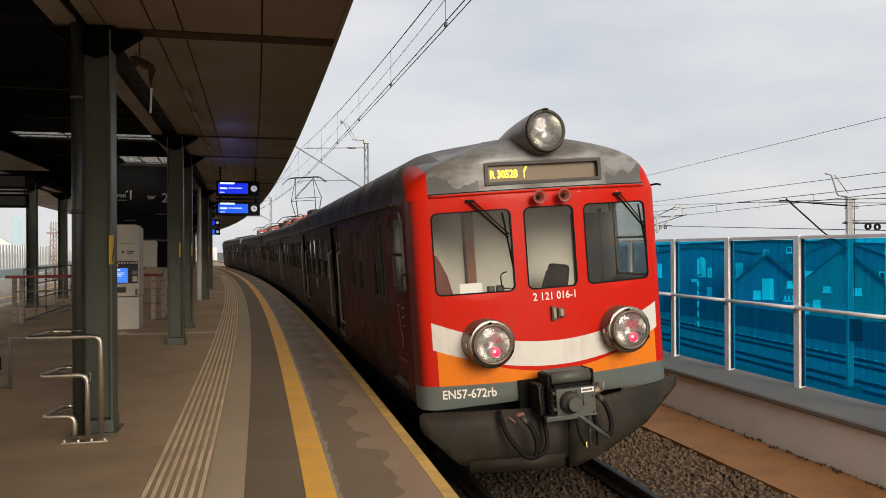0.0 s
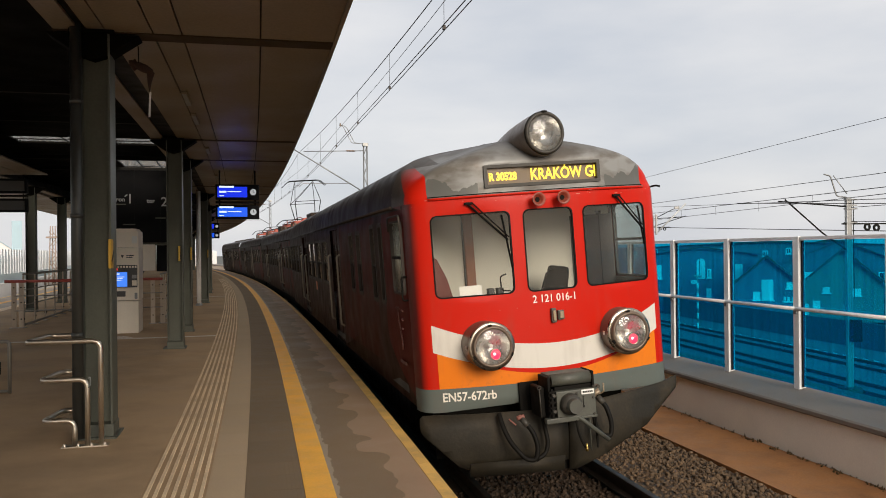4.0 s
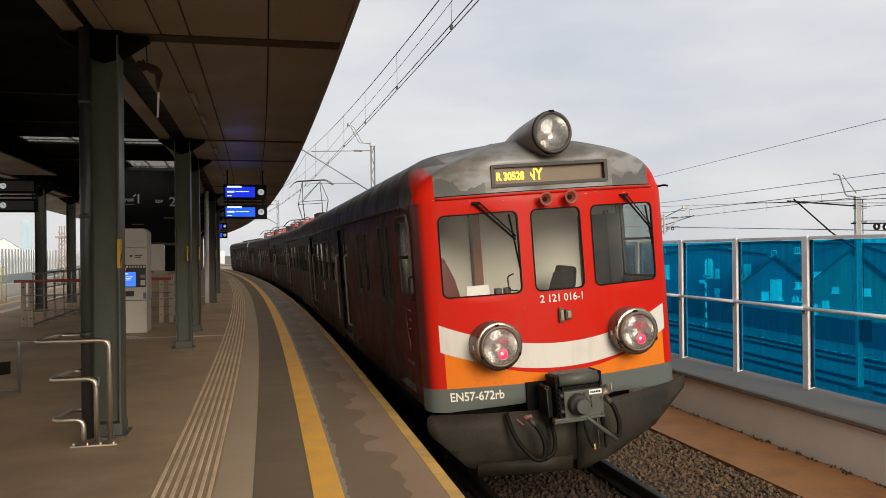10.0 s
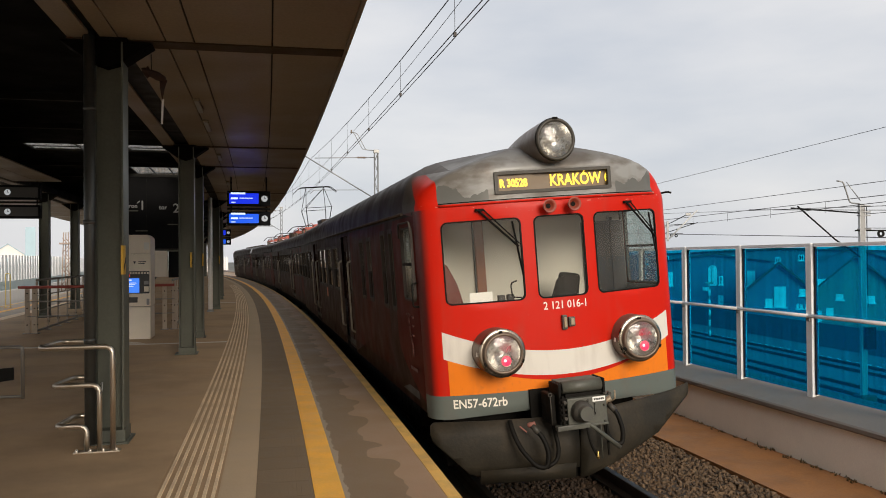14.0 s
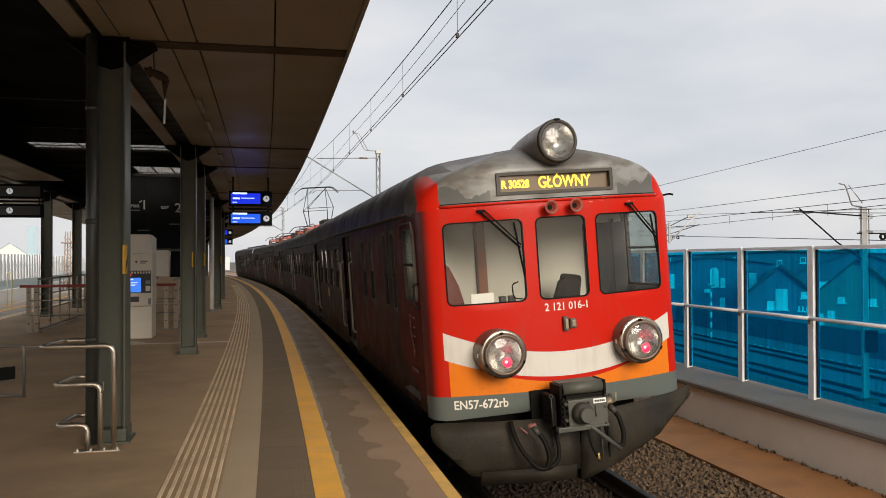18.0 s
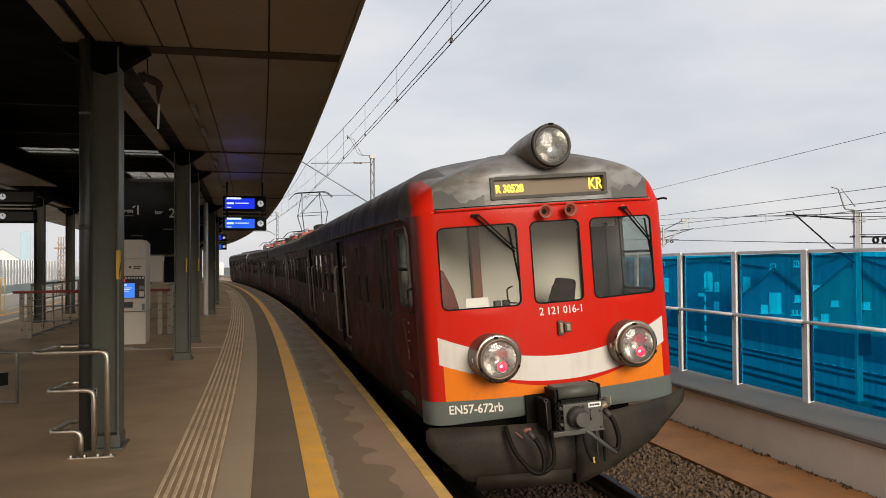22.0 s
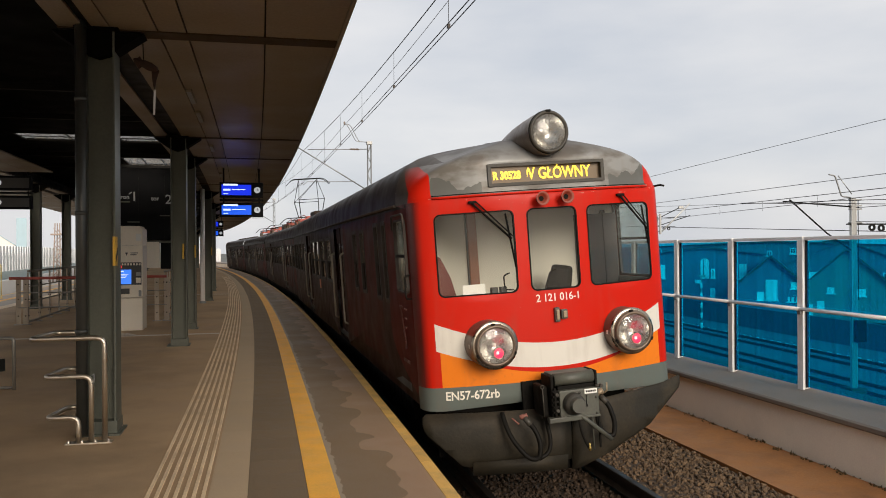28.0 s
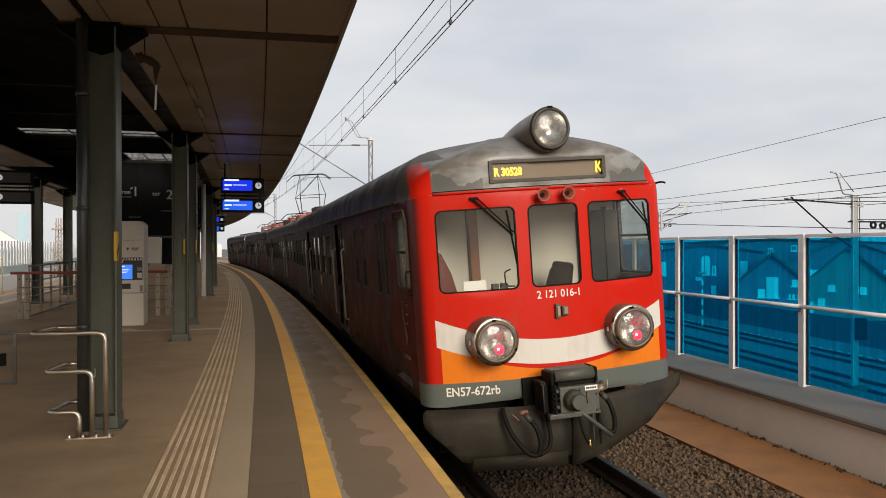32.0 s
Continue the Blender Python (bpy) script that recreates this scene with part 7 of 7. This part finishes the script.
for d in (12.3, 13.75):
    tagged(part("far_rail", sweep(slab(d, d + 0.07, -0.95, -0.78), S0, S1, 3), M_RAILTOP), "rail of the track on the other side", "rail", "far rails", "structure")
bm = bmesh.new()
for i in range(128):
    s = 22 + i * 1.0
    add_box(bm, -0.03, 0.03, -0.27, 0.27, 0.5, 2.2, m=at(s, 16.2, 0))
sf = tagged(part("slat_fence", bm, M_FAR_WHITE), "white slatted fence beyond the other track", "fence", kind="stuff")
bm = bmesh.new()
for i in range(80):
    add_box(bm, -0.06, 0.06, -0.03, 0.03, -1.0, 2.4, m=at(152.0, -7.0 + i * 0.3, 0))
tagged(part("end_fence", bm, M_FAR_WHITE), "white slatted fence beyond the platform end", "fence", kind="stuff")
# added pale sheet: haze in place of the ground out to the horizon
tagged(part("wall_end", box(-17.5, 7.5, 0, 0.3, -1.3, 2.2, m=at(153.0, 0, 0)), M_FAR_WALL), "pale sheet for the white haze beyond the platform end", "wall", kind="structure")
# added sheet that softens the contrast between slats and gaps
tagged(part("fence_backing", sweep(slab(16.62, 16.68, -0.3, 1.75), 22, 150, 3), M_FAR_TEAL), "pale blue-grey sheet added behind the slatted fence to pale its gaps", "fence", kind="structure")
tagged(part("fence_rail", sweep(slab(16.24, 16.30, 1.55, 1.65), 22, 150, 3), M_FAR_WHITE), "white rail of the slatted fence", "fence", kind="structure")
tagged(part("wall_far", sweep(slab(16.0, 16.4, -1.3, -0.1), S0, S1, 4), M_FAR_WALL), "pale low wall beyond the other track", "wall", kind="structure")


def far_house(x, y, turn, w, deep, eaves, ridge, label):
    base = thing("house", pose(x, y, -5, 0, 0, turn), label, "house", "houses past the other track")
    part("wall", prism([(-w / 2, 0), (w / 2, 0), (w / 2, eaves), (0, ridge), (-w / 2, eaves)], 0, deep), M_FAR_WALL, base)
    for e in (-1, 1):
        part("roof", prism([(e * (w / 2 + 0.4), eaves - 0.2), (0, ridge + 0.05), (0, ridge + 0.3), (e * (w / 2 + 0.4), eaves + 0.05)], -0.4, deep + 0.4), M_FAR_ROOF, base)
    for i in range(3):
        part("window", box(-w / 3 + i * w / 3 - 0.5, -w / 3 + i * w / 3 + 0.5, -0.05, 0, eaves - 2.2, eaves - 0.8), M_FAR_ROOF, base)


far_house(-147, 262, 29, 10, 14, 9.0, 12.6, "hazy pale house with a teal gable far beyond the tracks")
far_house(-176, 262, 31, 14, 14, 8.5, 10.5, "hazy pale house with blue-grey roof")
tower = thing("tower_block", pose(-140.5, 264, -5, 0, 0, 28), "tall slim pale blue-grey block beyond the other track", "building")
part("wall", box(-1.5, 1.5, 0, 6, 0, 18.3, bevel=0.1), M_FAR_ROOF, tower)
for i in range(5):
    part("window", box(-0.9, 0.9, -0.06, 0, 3 + i * 3.2, 4.6 + i * 3.2), M_FAR_ROOF, tower)
lat = thing("lattice_mast", Matrix.Translation(arc(80.0, 15.4, -1.0)), "brown lattice mast beyond the other track", "mast")
for x in (-0.35, 0.35):
    for y in (-0.35, 0.35):
        part("chord", tube([(x, y, 0), (x * 0.6, y * 0.6, 5.4)], 0.05, 6), M_FAR_BRICK, lat)
for i in range(7):
    e = 1 if i % 2 else -1
    for y in (-0.3, 0.3):
        part("brace", tube([(-0.3 * e, y, i * 0.7), (0.3 * e, y, i * 0.7 + 0.7)], 0.035, 5), M_FAR_BRICK, lat)
part("platform", box(-0.5, 0.5, -0.5, 0.5, 4.3, 4.45), M_FAR_BRICK, lat)
bo = thing("yellow_barrier", Matrix.Translation(arc(34.1, 10.7, 0)), "yellow tube barrier hoop at the far platform edge", "barrier")
part("hoop", tube(bend([(-0.09, 0, 0.0), (-0.09, 0, 1.3), (0.09, 0, 1.3), (0.09, 0, 0.0)], 0.06), 0.022, 10), M_PALE_YELLOW, bo)
for x in (-0.09, 0.09):
    part("foot", spin([(0.06, 0.0), (0.06, 0.02), (0.03, 0.03)], 12, pose(x, 0, 0)), M_HAZARD, bo)

# ---- pieces of paving, coping and ballast ----
def ribbed(w, deep, n, h, base, along_len):
    """One slab with ribs that run along the platform."""
    bm = bmesh.new()
    add_box(bm, -w / 2, w / 2, -along_len / 2, along_len / 2, -0.05, base)
    for i in range(n):
        x = -w / 2 + (i + 0.5) * w / n
        add_box(bm, x - w / n * deep / 2, x + w / n * deep / 2, -along_len / 2, along_len / 2, base, base + h)
    return bm


paver = as_mesh("paver", ribbed(0.428, 0.5, 13, 0.0028, -0.002, 0.401), M_PAVER)
for i in range(150):
    s = 1.0 + i * 0.404
    piece("paver", paver, paving, at(s, 1.265, 0))
band_slab = as_mesh("slab", box(-0.1365, 0.1365, -0.4012, 0.4012, -0.05, 0.001), M_BAND)
for i in range(75):
    piece("slab", band_slab, band, at(1.2 + i * 0.804, 1.6175, 0))


def guide_tile():
    bm = bmesh.new()
    for i in range(7):
        x = -0.2275 + (i + 0.5) * 0.455 / 7
        out = [(x - 0.017, -0.01), (x + 0.017, -0.01), (x + 0.0125, 0.006), (x - 0.0125, 0.006)]
        prism(out, -0.1498, 0.1498, bm=bm)
    return bm


gt = as_mesh("guide_tile", guide_tile(), M_RIB)
for i in range(190):
    piece("guide_tile", gt, guide, at(1.0 + i * 0.30, 1.985, 0))
cs = as_mesh("coping_stone", box(-0.058, 0.045, -0.4985, 0.4985, -0.069, 0.004, bevel=0.004), M_COPING)
for i in range(100):
    piece("coping_stone", cs, coping, at(-3.0 + i * 1.0, 0.047, 0))

# loose ballast stones in one mesh
rng = np.random.default_rng(7)
ico = bmesh.new()
bmesh.ops.create_icosphere(ico, subdivisions=1, radius=1.0)
ico_v = np.array([v.co[:] for v in ico.verts])
ico_f = np.array([[v.index for v in f.verts] for f in ico.faces])
ico.free()


def stones(name, count, s0, s1, x0, x1, lift, size, material, label):
    vs, fs = [], []
    for i in range(count):
        s, x = rng.uniform(s0, s1), rng.uniform(x0, x1)
        c = on_track(s, x, lift + rng.uniform(-0.02, 0.02))
        k = size * rng.uniform(0.6, 1.35)
        q = Euler(rng.uniform(0, 6.28, 3)).to_matrix()
        p = ico_v * rng.uniform(0.58, 1.18, (len(ico_v), 1)) * np.array([k, k * rng.uniform(0.6, 0.95), k * rng.uniform(0.5, 0.8)])
        vs.append(p @ np.array(q).T + np.array(c))
        fs.append(ico_f + i * len(ico_v))
    me = bpy.data.meshes.new(name)
    me.from_pydata(np.concatenate(vs).tolist(), [], np.concatenate(fs).tolist())
    me.materials.append(material)
    return tagged(new(name, me), label, "ballast", kind="stuff")


def stone_material(name, color):
    m = mat(name, color, 0.85, vary=0.25, scale=20, fine=120, bump=0.4)
    n, l = m.node_tree.nodes, m.node_tree.links
    b = n["Principled BSDF"]
    geo, mr, vm = n.new("ShaderNodeNewGeometry"), n.new("ShaderNodeMapRange"), n.new("ShaderNodeVectorMath")
    mr.inputs["To Min"].default_value, mr.inputs["To Max"].default_value = 0.6, 1.45
    vm.operation = "SCALE"
    l.new(geo.outputs["Random Per Island"], mr.inputs["Value"])
    l.new(b.inputs["Base Color"].links[0].from_socket, vm.inputs[0])
    l.new(mr.outputs[0], vm.inputs["Scale"])
    l.new(vm.outputs[0], b.inputs["Base Color"])
    return m


M_STONES = stone_material("ballast_stone", (0.108, 0.066, 0.034))
# darker copy of the same stone, with the train's shade in its colour
M_STONES_SHADED = stone_material("shaded_ballast_stone", (0.036, 0.021, 0.011))

# weeds and grit at the foot of the parapet
bm = bmesh.new()
wr = random.Random(5)
for i in range(70):
    c = arc(3.5 + 9.5 * wr.random(), -4.985 + 0.05 * wr.random() ** 2, -0.782)
    for _ in range(wr.randint(2, 6)):
        q = c + Vector((wr.uniform(-0.04, 0.04), wr.uniform(-0.06, 0.06), 0))
        tip = q + Vector((wr.uniform(-0.012, 0.012), wr.uniform(-0.012, 0.012), wr.uniform(0.008, 0.035)))
        add_tube(bm, [q, tip], 0.011, 4, r1=0.003)
tagged(part("wall_foot_grit", bm, mat("dark_moss_and_grit", (0.10, 0.065, 0.025), 0.9, vary=0.3, bump=0.2)), "dark moss and grit at the foot of the parapet", "moss", kind="stuff")
stones("ballast_shoulder", 12500, 4.5, 15.0, 0.86, 2.215, -0.225, 0.033, M_STONES, "loose tan-brown ballast stones on the shoulder")
stones("ballast_middle", 4600, 4.5, 10.0, -0.68, 0.68, -0.218, 0.033, M_STONES_SHADED, "dark ballast stones between the rails, coloured for the train's shade")
stones("ballast_inner", 1600, 4.5, 9.0, -1.55, -0.86, -0.218, 0.033, M_STONES_SHADED, "dark ballast stones beside the platform, coloured for the train's shade")



# ---- the letters that run across the display ----
SPEED, LEAVE, ROUND = 0.19, 0.825, 1.995       # metres a second, way in sight, way of one round
FIRST_T = 0.18                                  # the first letter comes in at the opening's edge
WORDS = "KRAKÓW GŁÓWNY"
whole = letters(WORDS, 0.15, 0.003)
word_w = width(whole)
whole.free()
LETTER_K = 1.20 / word_w
MOVING = []
for i, ch in enumerate(WORDS):
    if ch == " ":
        continue
    b0 = letters(WORDS[:i + 1], 0.15, 0.003)
    right = width(b0)
    b0.free()
    b1 = letters(ch, 0.15, 0.003)
    own = width(b1)
    for v in b1.verts:
        v.co.x *= LETTER_K
        v.co.z *= 1.12
    ob = part("moving_letter", b1, M_LED, DISPLAY, "amber LED letter running across the display")
    MOVING.append((ob, (right - own) * LETTER_K, own * LETTER_K))


def letter_place(t, start, own):
    """Forwards along the front lane, back behind the panel."""
    p = (SPEED * (t - FIRST_T) - start) % ROUND
    out = LEAVE + own + 0.01
    if p < out:
        return WX1 - p, 0.094
    q = (p - out) / (ROUND - out)
    x = WX1 - out + (out + 0.02) * min(1.0, max(0.0, (q - 0.12) / 0.70))
    y = 0.094 + 0.035 * min(1.0, q / 0.10, max(0.0, (1.0 - q) / 0.10))
    return x, y


def motions():
    for ob, start, own in MOVING:
        rows = []
        for i in range(129):
            t = i * 0.25
            x, y = letter_place(t, start, own)
            rows.append((t, pose(x, y, 3.262)))
        walk(ob, rows)


motions()
